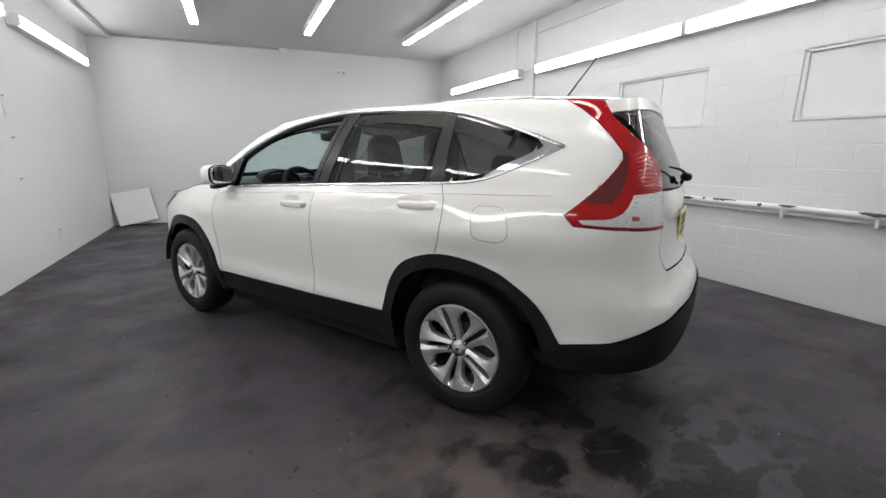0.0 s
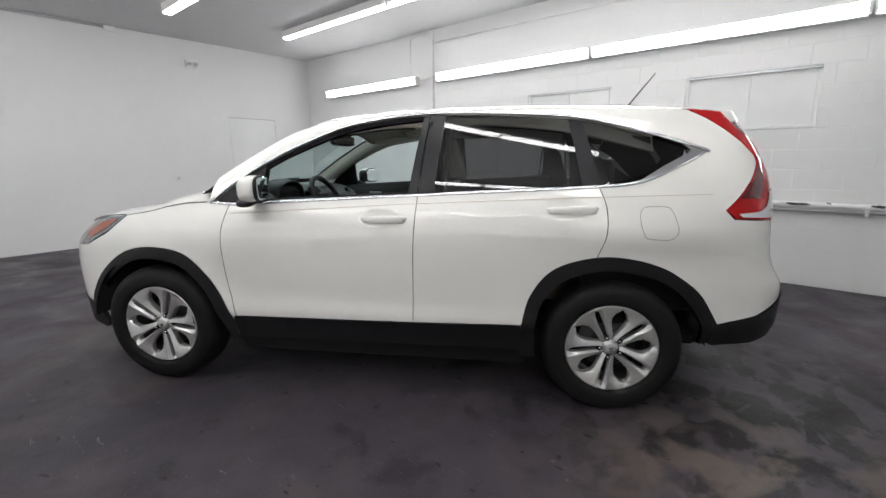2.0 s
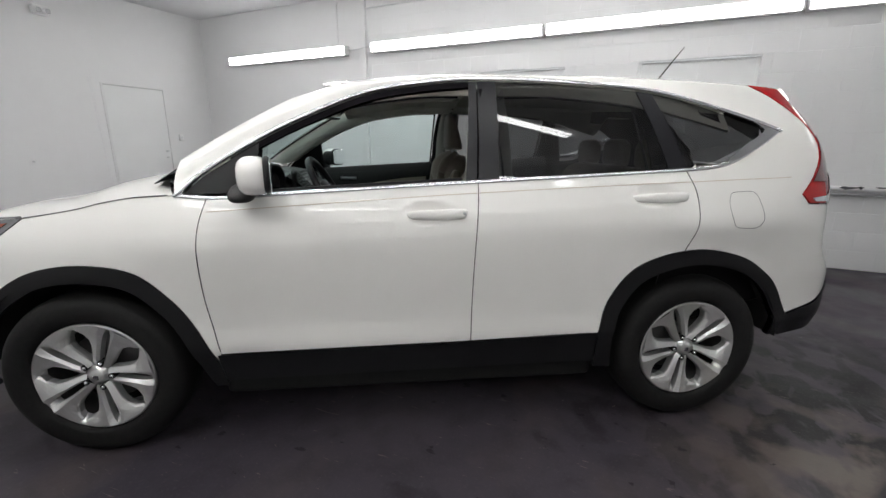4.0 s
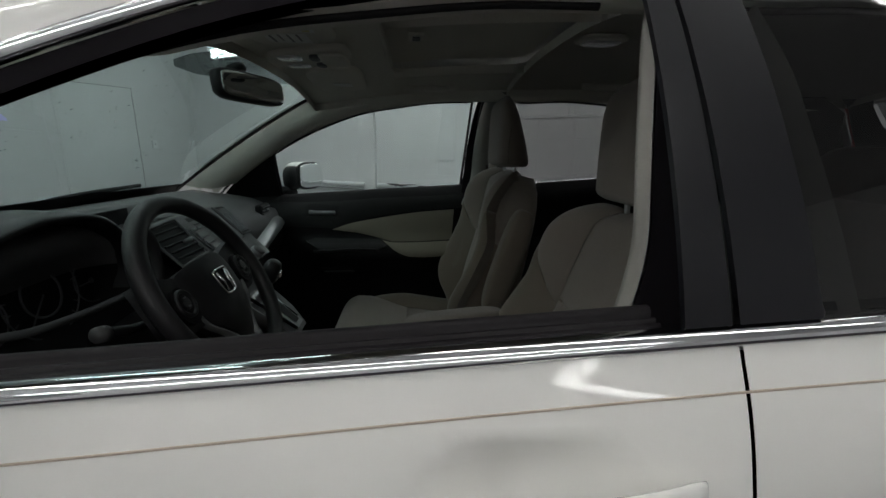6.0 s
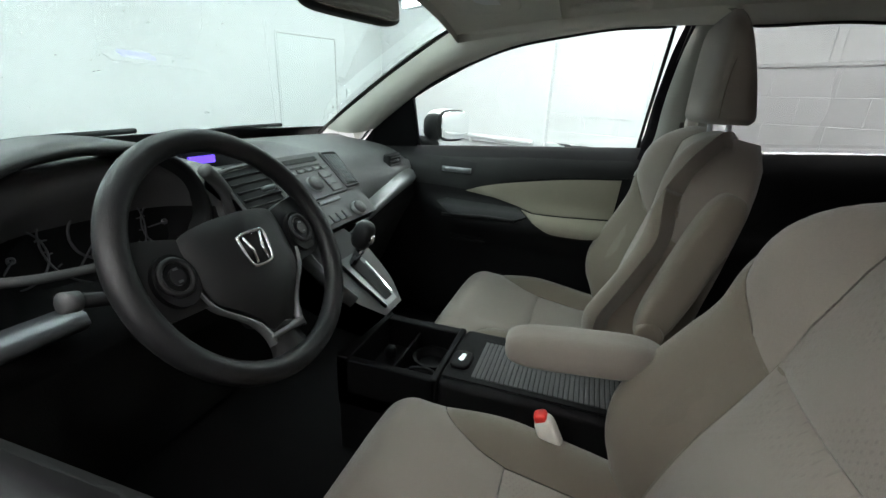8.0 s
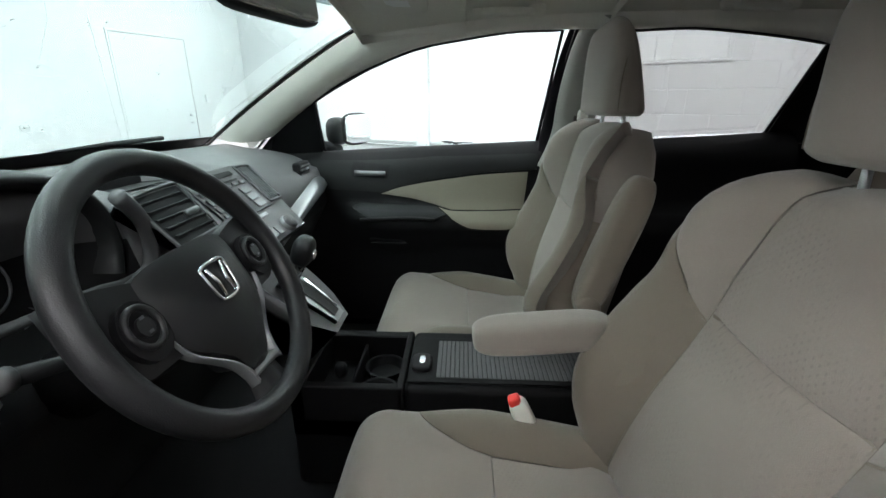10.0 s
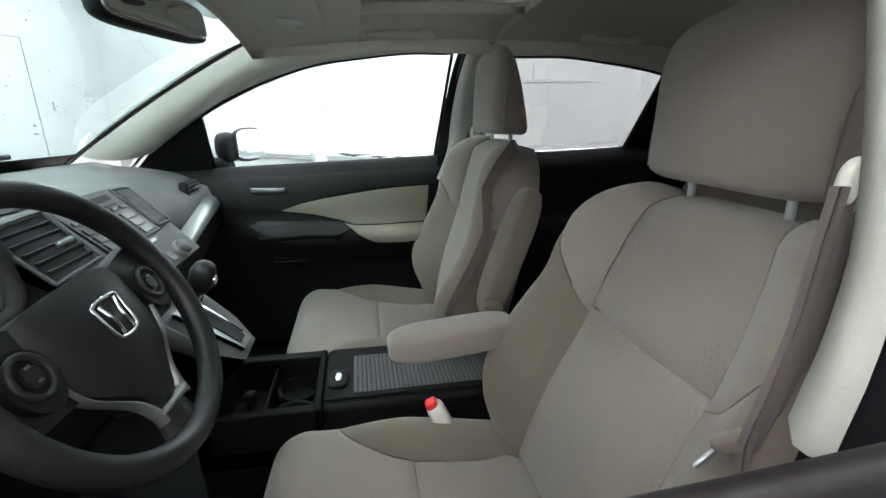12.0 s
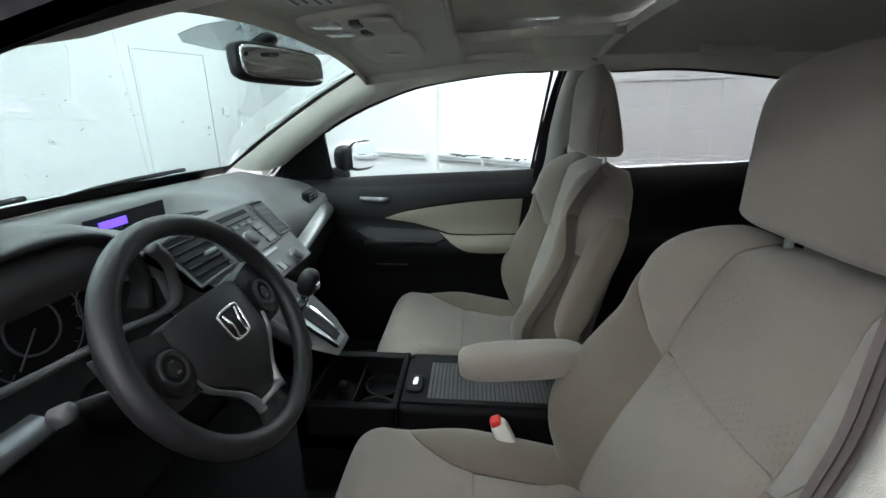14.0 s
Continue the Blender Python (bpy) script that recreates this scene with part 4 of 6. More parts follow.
patch("windscreen", [(-.965, .07), (.965, .07), (.965, .97), (-.965, .97)], screen, G_SCREEN, suv, "clear windscreen with fine water drops", step=.08, depth=.002, flip=True)
for poly in ([(-1, 0), (-.965, .0), (-.965, 1), (-1, 1)], [(.965, 0), (1, 0), (1, 1), (.965, 1)], [(-.965, .97), (.965, .97), (.965, 1), (-.965, 1)], [(-.965, 0), (.965, 0), (.965, .07), (-.965, .07)]):
    patch("windscreen_border", poly, screen, M_BLACKP, suv, step=.08, depth=.003, flip=True)
# bonnet and scuttle
edge_l = curve([(-.93, 1.097), (-1.086, 1.088), (-1.323, 1.046), (-1.587, 1.012), (-1.86, .990), (-2.10, .955), (-2.35, .945), (-2.55, .942)], 5)
rows = []
for i, p in enumerate(edge_l):
    e = side(*p)
    f = i / (len(edge_l) - 1)
    rows.append([(e.x - (1 - w * w) * (.235 * (1 - ramp(0, .8, f))), -e.y * w, e.z + (1 - abs(w) ** 5) * .046 * (1 - f ** 2.5)) for w in [-1 + k / 10 for k in range(21)]])
loft("bonnet", rows, M_PAINT, suv)
rows = [[(screen(w, 0.0) + Vector((.03, 0, -.03))) for w in [-1 + k / 10 for k in range(21)]], [(-.93 - (1 - w * w) * .21 - .02, .83 * w, 1.085 + (1 - w * w) * .045) for w in [-1 + k / 10 for k in range(21)]]]
loft("scuttle", rows, M_BLACKP, suv)
part("floor_pan", box(-.84, .86, -.80, .80, .20, .34), M_DARKIN, suv, edge=.03)



# ---------------------------------------------------------------- wheels, mirrors, handles and small outside parts
PHASE = {-1.315: 1.19, 1.296: .73}


def wheel(cx, sgn):
    """A road wheel on the axle at cx; sgn -1: driver's side. The tyre carries rim, spokes, hub cap and nuts."""
    cy = sgn * .885
    o = -sgn
    prof = [(.232, .035), (.245, .006), (.262, .0), (.30, -.006), (.328, .004), (.346, .020), (.356, .05), (.356, .17), (.340, .205), (.26, .215), (.232, .20)]
    ty = lathe("wheel", [(r, o * y) for r, y in prof], M_TYRE, suv, "black tyre on a silver five-spoke alloy wheel", (cx, cy, .357))
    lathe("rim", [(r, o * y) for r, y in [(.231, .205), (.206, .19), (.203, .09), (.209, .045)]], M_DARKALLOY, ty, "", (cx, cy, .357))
    lathe("rim_lip", [(r, o * y) for r, y in [(.205, .055), (.212, .030), (.222, .018), (.230, .012), (.236, .017), (.235, .03)]], M_ALLOY, ty, "", (cx, cy, .357))
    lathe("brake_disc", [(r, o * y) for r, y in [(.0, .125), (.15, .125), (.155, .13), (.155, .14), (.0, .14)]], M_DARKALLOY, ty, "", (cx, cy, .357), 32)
    # near-black disc that stands for the shade deep inside the wheel
    lathe("wheel_back_shade", [(r, o * y) for r, y in [(.0, .165), (.20, .165)]], M_DARKIN, ty, "", (cx, cy, .357), 32)
    # five pairs of blades: a narrow slot inside a pair, a wide opening between pairs
    lo_a = spl([(.045, .02), (.060, .10), (.075, .125), (.12, .105), (.17, .085), (.205, .055), (.230, .010)])
    hi_a = spl([(.045, .62), (.060, .60), (.085, .48), (.12, .40), (.15, .385), (.18, .43), (.203, .56), (.215, .625), (.230, .63)])
    for k in range(5):
        for j in (-1, 1):
            rows = []
            for f in (0, .1, .2, .35, .5, .65, .8, .9, 1.0):
                r = .045 + .184 * f
                d = .030 - .024 * f
                ga, gb = lo_a(r), hi_a(r)
                ring = []
                for t_, b_ in ((0, .040), (0, .010), (.30 - .12 * f, -.002), (.62, .003), (.93, .010), (1.0, .018), (1.0, .045)):
                    gg = 2 * math.pi * k / 5 + PHASE[cx] + j * (ga + (gb - ga) * t_)
                    ring.append((cx + r * math.cos(gg), cy + o * (d + b_), .357 + r * math.sin(gg)))
                rows.append(ring)
            loft("spoke", rows, M_ALLOY, ty, smooth=False)
    lathe("hub_cap", [(r, o * y) for r, y in [(.0, .020), (.026, .020), (.030, .024), (.031, .030), (.040, .032), (.046, .07)]], M_ALLOY, ty, "", (cx, cy, .357), 32)
    part("badge", box(cx - .010, cx + .010, min(cy + o * .017, cy + o * .022), max(cy + o * .017, cy + o * .022), .342, .362), M_CHROME, ty, "plain chrome badge", edge=.002)
    for k in range(5):
        g = 2 * math.pi * k / 5 + PHASE[cx]
        nc = (cx + .056 * math.cos(g), cy, .357 + .056 * math.sin(g))
        # near-black disc for the shade in the nut's recess
        lathe("nut_well_shade", [(r, o * y) for r, y in [(.0, .0275), (.0135, .0275), (.0135, .06)]], M_DARKIN, ty, "", nc, 14)
        lathe("wheel_nut", [(r, o * y) for r, y in [(.0, .020), (.006, .021), (.008, .025), (.008, .05)]], M_CHROME, ty, "", nc, 10)
    return ty


for cx in (-1.315, 1.296):
    for sgn in (-1, 1):
        wheel(cx, sgn)


def flip_y(p, sgn):
    return (p[0], p[1] * sgn, p[2])


for sgn in (1, -1):
    # door mirror: shell, glass and foot (built for the driver's side, sgn 1)
    c = Vector((-.572, -.985, 1.185))
    turn = 14 if sgn > 0 else -22
    mirror_silver = mat("mirror silver", (.88, .90, .91), .02, metal=1.0)
    ob = lump("door_mirror", (.055, .105, .068), flip_y(c, sgn), M_PAINT, suv, "white door mirror with a black foot", power=2.9, rot=pose(0, 0, 0, 0, 0, turn))
    rot_m = pose(0, 0, 0, 0, 0, turn)
    at_m = lambda v: Vector(flip_y(c, sgn)) + rot_m @ Vector(v)
    lump("mirror_rim", (.014, .103, .066), at_m((.046, 0, .001)), M_BLACKP, ob, power=3, rot=rot_m)
    lump("mirror_glass", (.004, .094, .058), at_m((.0585, 0, .001)), mirror_silver, ob, power=4, rot=rot_m)
    lump("mirror_inner_shell", (.040, .046, .056), flip_y((-.592, -.905, 1.180), sgn), M_BLACKP, ob, power=2.8, rot=rot_m)
    lump("mirror_foot", (.05, .09, .022), flip_y((-.64, -.91, 1.115), sgn), M_BLACKP, ob, power=2.6, rot=pose(0, 0, 0, 12 * sgn, 0, 10 * sgn))
    # door handles: a broad paddle over the bowl
    for x0, z0, key in ((.098, 1.021, True), (1.055, 1.081, False)):
        yy = -half(x0, z0)
        rows = []
        for k in range(21):
            f = k / 20
            x = x0 - .125 + .252 * f
            lift = .030 * math.sin(math.pi * min(1, max(0, (f - .0) * 1.0))) ** .45
            hh = .0135 + .006 * math.sin(math.pi * f) ** .6 + .004 * f
            zc = z0 + .006 * (f - .4)
            y = -half(x, zc)
            tip = 1 - max(0, abs(f - .5) * 2 - .86) / .14
            tip = max(.12, tip) ** .5
            ring = []
            for j in range(12):
                g = 2 * math.pi * j / 12
                ring.append(flip_y((x, y - lift + .008 - .0085 * math.cos(g) * tip, zc + hh * tip * math.sin(g)), sgn))
            rows.append(ring)
        hd = loft("door_handle", rows, M_PAINT, suv, close_rows=True, caps=True)
        if key:
            lathe("key_lock", [(0, -.006 * sgn), (.005, -.006 * sgn), (.006, .004 * sgn)], M_STEEL, hd, "", flip_y((x0 + .108, yy - .022, z0 + .004), sgn), 12)

# aerial, rear wiper, number plate, jack mark
lump("aerial_base", (.035, .022, .014), (1.50, 0, 1.652), M_BLACKP, suv, power=2.4)
tube("aerial", [(1.50, 0, 1.655), (1.58, 0, 1.76), (1.66, 0, 1.862)], lambda f: .005 - .0025 * f, M_RUBBER, suv, sides=8)
tube("rear_wiper", [(2.145, .02, 1.19), (2.165, -.05, 1.24), (2.15, -.22, 1.265), (2.12, -.40, 1.28)], lambda f: .010 - .006 * f, M_RUBBER, suv, "black rear wiper arm", sides=8)
lump("wiper_pivot", (.028, .03, .022), (2.165, 0.0, 1.22), M_BLACKP, suv, power=2.5)
pl = part("number_plate", box(2.168, 2.176, -.155, .155, .90, 1.055), M_PLATE, suv, "yellow number plate with blurred marks", edge=.003)
for z in (.945, .985, 1.02):
    part("plate_bar", box(2.1765, 2.1785, -.12, .12, z - .012, z + .012), M_BAR, pl)
for k in range(5):
    part("tailgate_lettering", box(2.172, 2.176, -.38 + .035 * k, -.357 + .035 * k, 1.055, 1.08), M_CHROME, suv, "small chrome lettering, unreadable")
lump("sill_jacking_mark", (.010, .006, .010), (.122, -.884, .452), M_RUBBER, suv, power=2.2)
for w0 in (-.62, .10):
    tube("front_wiper", [screen(w0 + dw, t_) + Vector((-.012, 0, .012)) for dw, t_ in ((0, -.01), (.15, .03), (.34, .05), (.60, .062))], .007, M_RUBBER, suv, sides=6)
for sgn in (-1, 1):
    tube("bonnet_seam", [side_off(.001)(*p) if sgn < 0 else flip_y(side_off(.001)(*p), -1) for p in curve([(-.95, 1.098), (-1.086, 1.088), (-1.323, 1.046), (-1.585, 1.012)], 6)], .002, M_LINE, suv, sides=5)



# ---------------------------------------------------------------- the car's inside
M_SEAT = mat("beige seat cloth", (0.226, 0.193, 0.166), 0.9, grain=0.35, scale=420, blotch=0.22, blotch_scale=7, bump=0.0008, bump_scale=900, sheen=0.25, dark=(0.176, 0.150, 0.128))
M_INSERT = mat("pale beige door cloth", (0.195, 0.176, 0.135), 0.85, grain=0.3, scale=400, bump=0.0006, bump_scale=900)
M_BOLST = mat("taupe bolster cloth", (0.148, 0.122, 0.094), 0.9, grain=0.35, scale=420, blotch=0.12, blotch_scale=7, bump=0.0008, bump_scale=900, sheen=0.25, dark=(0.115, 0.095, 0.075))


def perforated(m):
    """Adds small punched holes to the seat cloth, in loose patches."""
    nt = m.node_tree
    b = nt.nodes["Principled BSDF"]
    src = b.inputs["Base Color"].links[0].from_socket
    tc = nt.nodes.new("ShaderNodeTexCoord")
    sp = nt.nodes.new("ShaderNodeSeparateXYZ")
    cb_ = nt.nodes.new("ShaderNodeCombineXYZ")
    nt.links.new(tc.outputs["Object"], sp.inputs[0])
    sm = nt.nodes.new("ShaderNodeMath")
    sm.operation = "SUBTRACT"
    nt.links.new(sp.outputs["Z"], sm.inputs[0])
    nt.links.new(sp.outputs["X"], sm.inputs[1])
    nt.links.new(sp.outputs["Y"], cb_.inputs["X"])
    nt.links.new(sm.outputs[0], cb_.inputs["Y"])
    rt = nt.nodes.new("ShaderNodeMapping")
    rt.inputs["Rotation"].default_value = (0, 0, 0.6)
    nt.links.new(cb_.outputs[0], rt.inputs["Vector"])
    vo = nt.nodes.new("ShaderNodeTexVoronoi")
    vo.voronoi_dimensions = "2D"
    vo.inputs["Scale"].default_value, vo.inputs["Randomness"].default_value = 120, 0.12
    nt.links.new(rt.outputs[0], vo.inputs["Vector"])
    ra = nt.nodes.new("ShaderNodeMapRange")
    ra.inputs["From Min"].default_value, ra.inputs["From Max"].default_value = 0.13, 0.24
    ra.inputs["To Min"].default_value, ra.inputs["To Max"].default_value = 0.26, 0.0
    nt.links.new(vo.outputs["Distance"], ra.inputs["Value"])
    ns = nt.nodes.new("ShaderNodeTexNoise")
    ns.inputs["Scale"].default_value, ns.inputs["Detail"].default_value = 10, 2
    nt.links.new(cb_.outputs[0], ns.inputs["Vector"])
    ms = nt.nodes.new("ShaderNodeMapRange")
    ms.inputs["From Min"].default_value, ms.inputs["From Max"].default_value = 0.46, 0.60
    nt.links.new(ns.outputs["Fac"], ms.inputs["Value"])
    ml = nt.nodes.new("ShaderNodeMath")
    ml.operation = "MULTIPLY"
    nt.links.new(ra.outputs[0], ml.inputs[0])
    nt.links.new(ms.outputs[0], ml.inputs[1])
    mx = nt.nodes.new("ShaderNodeMix")
    mx.data_type = "RGBA"
    nt.links.new(ml.outputs[0], mx.inputs["Factor"])
    nt.links.new(src, mx.inputs["A"])
    mx.inputs["B"].default_value = (0.07, 0.055, 0.045, 1)
    nt.links.new(mx.outputs["Result"], b.inputs["Base Color"])
    return m


M_PERF = perforated(mat("perforated seat cloth", (0.232, 0.198, 0.171), 0.9, grain=0.35, scale=420, blotch=0.22, blotch_scale=7, bump=0.0008, bump_scale=900, sheen=0.25, dark=(0.176, 0.150, 0.128)))
M_LINER = mat("woven headliner", (0.70, 0.68, 0.615), 0.95, grain=0.25, scale=300, blotch=0.08, blotch_scale=4, bump=0.0005, bump_scale=700)
M_CREAM = mat("cream trim plastic", (0.68, 0.66, 0.60), 0.55, grain=0.10, scale=350, bump=0.0003, bump_scale=800)
# cream trim with its colour lowered against the lamp light the B pillar catches
M_PILLARIN = mat("dimmed cream pillar plastic", (0.29, 0.28, 0.255), 0.6, grain=0.10, scale=350, bump=0.0003, bump_scale=800)
M_DASH = mat("charcoal soft-touch plastic", (0.086, 0.084, 0.086), 0.55, spec=0.35, grain=0.3, scale=500, blotch=0.15, blotch_scale=8, bump=0.0004, bump_scale=1100, rough_var=0.06)
M_DOORIN = mat("black door and shaded lower cabin plastic", (0.006, 0.0056, 0.0062), 0.6, spec=0.12, grain=0.3, scale=400, bump=0.0004, bump_scale=900)
M_DOORUP = mat("charcoal door trim", (0.0135, 0.013, 0.0135), 0.6, spec=0.18, grain=0.3, scale=400, blotch=0.1, blotch_scale=9, bump=0.0004, bump_scale=900)
M_SILL = mat("dark violet-black sill plastic", (0.0105, 0.0085, 0.0102), 0.5, spec=0.2, grain=0.2, scale=300)
M_GREYP = mat("mid-grey control panel", (0.075, 0.075, 0.078), 0.4, grain=0.1, scale=200)
M_SATIN = mat("satin silver plastic", (0.20, 0.205, 0.21), 0.34, metal=0.6, grain=0.08, scale=200)
# the same satin silver, with shade put into its colour
M_SATIN_SHADED = mat("shaded satin silver plastic", (0.13, 0.135, 0.145), 0.4, metal=0.5, grain=0.08, scale=200)
M_YELLOW = mat("pale yellow print", (0.62, 0.56, 0.25), 0.5)
M_CARPET = mat("black carpet and footwell shade", (0.005, 0.005, 0.006), 0.95, grain=0.5, scale=300, bump=0.001, bump_scale=500)
M_WHEELR = mat("steering wheel rim skin", (0.016, 0.0155, 0.017), 0.42, spec=0.32, grain=0.3, scale=260, blotch=0.25, blotch_scale=14, rough_var=0.1, bump=0.0003, bump_scale=700)
M_HUB = mat("steering hub plastic", (0.012, 0.012, 0.013), 0.45, spec=0.35, grain=0.2, scale=400, bump=0.0003, bump_scale=900)
M_SCREENLIT = mat("lit violet display", (0.13, 0.06, 0.85), 0.3, emit=0.75)
M_GAUGE = mat("gauge print", (0.09, 0.093, 0.10), 0.4)
M_BUCKLE = mat("red release button", (0.75, 0.03, 0.02), 0.35)
M_WEB = mat("brown-grey seat belt", (0.135, 0.112, 0.108), 0.75, grain=0.4, scale=300, stretch=(12, 12, 1), bump=0.0005, bump_scale=500)
M_LABEL = mat("white paper label", (0.75, 0.75, 0.73), 0.5)
M_MIRROR = mat("mirror silver inside", (0.82, 0.84, 0.84), 0.02, metal=1.0)

YC = 0.385
liner_c = spl([(-.40, 1.535), (-.2, 1.562), (0, 1.583), (.3, 1.598), (.8, 1.605), (1.3, 1.60), (1.8, 1.57)])


def liner(x, y):
    return Vector((x, y, liner_c(x) - .055 * (min(abs(y), .60) / .56) ** 2.4))


# headliner in strips round the sunroof, and its shade
SX0, SX1, SY = -.085, .345, .292
for poly in ([(-.40, -.56), (SX0, -.56), (SX0, .56), (-.40, .56)], [(SX1, -.56), (1.80, -.56), (1.80, .56), (SX1, .56)], [(SX0, SY), (SX1, SY), (SX1, .56), (SX0, .56)], [(SX0, -.56), (SX1, -.56), (SX1, -SY), (SX0, -SY)]):
    patch("headliner", poly, liner, M_LINER, suv, step=.05, depth=-.025, flip=True)
patch("sunroof_shade", [(SX0 - .01, -SY - .01), (SX1 + .01, -SY - .01), (SX1 + .01, SY + .01), (SX0 - .01, SY + .01)], lambda x, y: liner(x, y) + Vector((0, 0, .026)), M_LINER, suv, step=.05, depth=.004, flip=True)
rc = []
for cx, cy, a0 in ((SX1 - .05, SY - .05, 0), (SX0 + .05, SY - .05, 90), (SX0 + .05, -SY + .05, 180), (SX1 - .05, -SY + .05, 270)):
    rc += [(cx + .06 * math.cos(radians(a0 + k * 15)), cy + .06 * math.sin(radians(a0 + k * 15))) for k in range(7)]
tube("sunroof_lip", [liner(*p) + Vector((0, 0, -.002)) for p in dense(rc, .05)], .0065, M_LINER, suv, sides=8, closed=True)
hx = part("sunroof_handle", box(SX0 + .05, SX0 + .09, -.03, .03, 1.592, 1.600), M_CREAM, suv, edge=.004)
part("handle_slot", box(SX0 + .06, SX0 + .08, -.018, .018, 1.589, 1.593), M_BLACKP, hx)
dl = lump("dome_light", (.065, .045, .010), (.46, -.03, 1.592), M_CREAM, suv, "frosted dome light", power=3)
lump("dome_lens", (.05, .032, .008), (.46, -.03, 1.585), M_CLEAR, dl, power=3)

inner = side_off(-.030)
drop_z = spl([(-.8, .026), (-.634, .024), (-.49, .016), (-.31, .024), (-.1, .046), (.07, .053), (.226, .066), (.42, .072), (.62, .062), (.94, .073), (1.3, .09), (1.8, .09)])
for mir in (False, True):
    sgn = -1 if mir else 1
    # cream trim from the windscreen edge and headliner down to the window tops
    rows = []
    for k in range(60):
        x = -.98 + 2.75 * k / 59
        xl = max(x, -.80)
        lo = inner(xl, max(top_z(xl) - drop_z(xl), 1.10)) if x < 1.5 else inner(1.5 + (x - 1.5) * .6, 1.50)
        if x < -.36:
            t = (x - SCREEN_A.x) / (SCREEN_B.x - SCREEN_A.x)
            hi = screen(-.955, t) + Vector((0.012, .004, -.014))
        else:
            hi = liner(x, -.555) + Vector((0, 0, -.002))
        mid = lo.lerp(hi, .5) + Vector((0, .022, -.018)) * min(1, (hi - lo).length / .06)
        rows.append([lo + Vector((0, -.02, .004)), lo, lo.lerp(mid, .5) + Vector((0, .007, -.006)), mid, mid.lerp(hi, .5) + Vector((0, .003, -.004)), hi])
    loft("pillar_trim", rows, M_CREAM, suv, mirror=mir)
    # dark opening seal round front and rear windows, inside
    for x0, x1 in ((-.615, .215), (.385, 1.03)):
        up = [inner(x0 + (x1 - x0) * k / 24, top_z(x0 + (x1 - x0) * k / 24) - drop_z(x0 + (x1 - x0) * k / 24) - .002) for k in range(25)]
        dn = [inner(x0 + (x1 - x0) * k / 24 - (.02 if x0 < 0 else 0) * (k / 24), belt_z(x0 + (x1 - x0) * k / 24) + .010) for k in range(25)]
        tube("window_seal", dn[::-1] + up, .0055, M_RUBBER, suv, sides=6, closed=mir or x0 > 0, mirror=mir)
    # dark inner frame behind the rear door glass
    patch("rear_opening_frame", [(1.040, belt_z(1.04) - .03), (1.046, belt_z(1.046) + .05), (1.050, 1.36), (1.030, top_z(1.03) - drop_z(1.03)), (1.12, top_z(1.12) - drop_z(1.12)), (1.19, 1.38), (1.25, belt_z(1.25) + .02), (1.26, belt_z(1.25) - .03)], inner, M_DOORIN, suv, "black plastic frame of the rear door", step=.03, depth=.008, flip=True, mirror=mir)
    patch("mirror_sail_inner", [(-.86, 1.06), (-.625, 1.10), (-.618, 1.30), (-.70, 1.25), (-.80, 1.18)], inner, M_DOORIN, suv, step=.04, depth=.01, flip=True, mirror=mir)
    # B pillar: cream upper cover, its colour dimmed for shade, standing in from the flank, dark foot
    in_y = spl([(1.03, .687), (1.15, .668), (1.28, .645), (1.40, .607), (1.52, .556)])
    front_x = spl([(1.03, .155), (1.087, .177), (1.137, .197), (1.2, .212), (1.27, .215), (1.34, .22), (1.45, .235), (1.53, .255)])
    rows, dark = [], []
    for k in range(21):
        z = 1.02 + .515 * k / 20
        f1 = side_off(-.03)(.385, max(z, 1.12))
        y, xr = -in_y(z) + (0 if mir else .022), front_x(z) + (.032 if mir else .042)
        xb = 0 if mir else .040
        row = [(xr, y - .058, z), (xr - .010, y - .049, z), (xr - .010, y - .038, z), (xr + .016, y - .012, z), (xr + .044, y - .001, z), (xr + .055, y + .003, z), (.345 + xb, y + .003, z), (.370 + xb, y - .02, z), (.385 + xb, f1.y, z)]
        if mir:
            dark.append([(xr - .034, min(side_off(-.02)(xr, max(z, 1.12)).y, y - .08), z), (xr - .026, y - .078, z), (xr - .008, y - .072, z), (xr + .002, y - .056, z)])
        else:
            dark.append([(xr + .024, min(side_off(-.02)(xr, max(z, 1.12)).y, y - .08), z), (xr + .012, y - .072, z), (xr + .002, y - .060, z), (xr + .030, y - .026, z), (xr + .05, y - .008, z), (.345 + xb, y - .006, z)])
        if z > 1.07:
            rows.append(row)
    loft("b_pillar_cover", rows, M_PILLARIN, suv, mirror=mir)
    loft("b_pillar_seal", dark, M_SEAL, suv, mirror=mir)
    rows = [[(p[0], p[1] if not mir else p[1], p[2]) for p in ((.20, -.80, z), (.205, -.765, z), (.23, -.735, z), (.33, -.735, z), (.36, -.765, z), (.37, -.80, z))] for z in (.36, .6, .9, 1.11)]
    loft("b_pillar_foot", rows, M_DOORIN, suv, mirror=mir)
    patch("front_door_glass", [(-.62, belt_z(-.62) + .01), (-.612, top_z(-.612) - .035)] + [(x / 20, top_z(x / 20) - .035) for x in range(-11, 5)] + [(.235, top_z(.235) - .035), (.20, belt_z(.20) + .01)], side_off(-.012), G_MID, suv, step=.06, depth=.003, mirror=True) if mir else None

    # door panel inside
    DZ = spl([(.40, .735), (.55, .73), (.70, .715), (.76, .70), (.81, .665), (.85, .640), (.885, .645), (.905, .67), (.925, .700), (1.0, .712), (1.06, .722), (1.10, .742), (1.13, .775), (1.15, .81)])
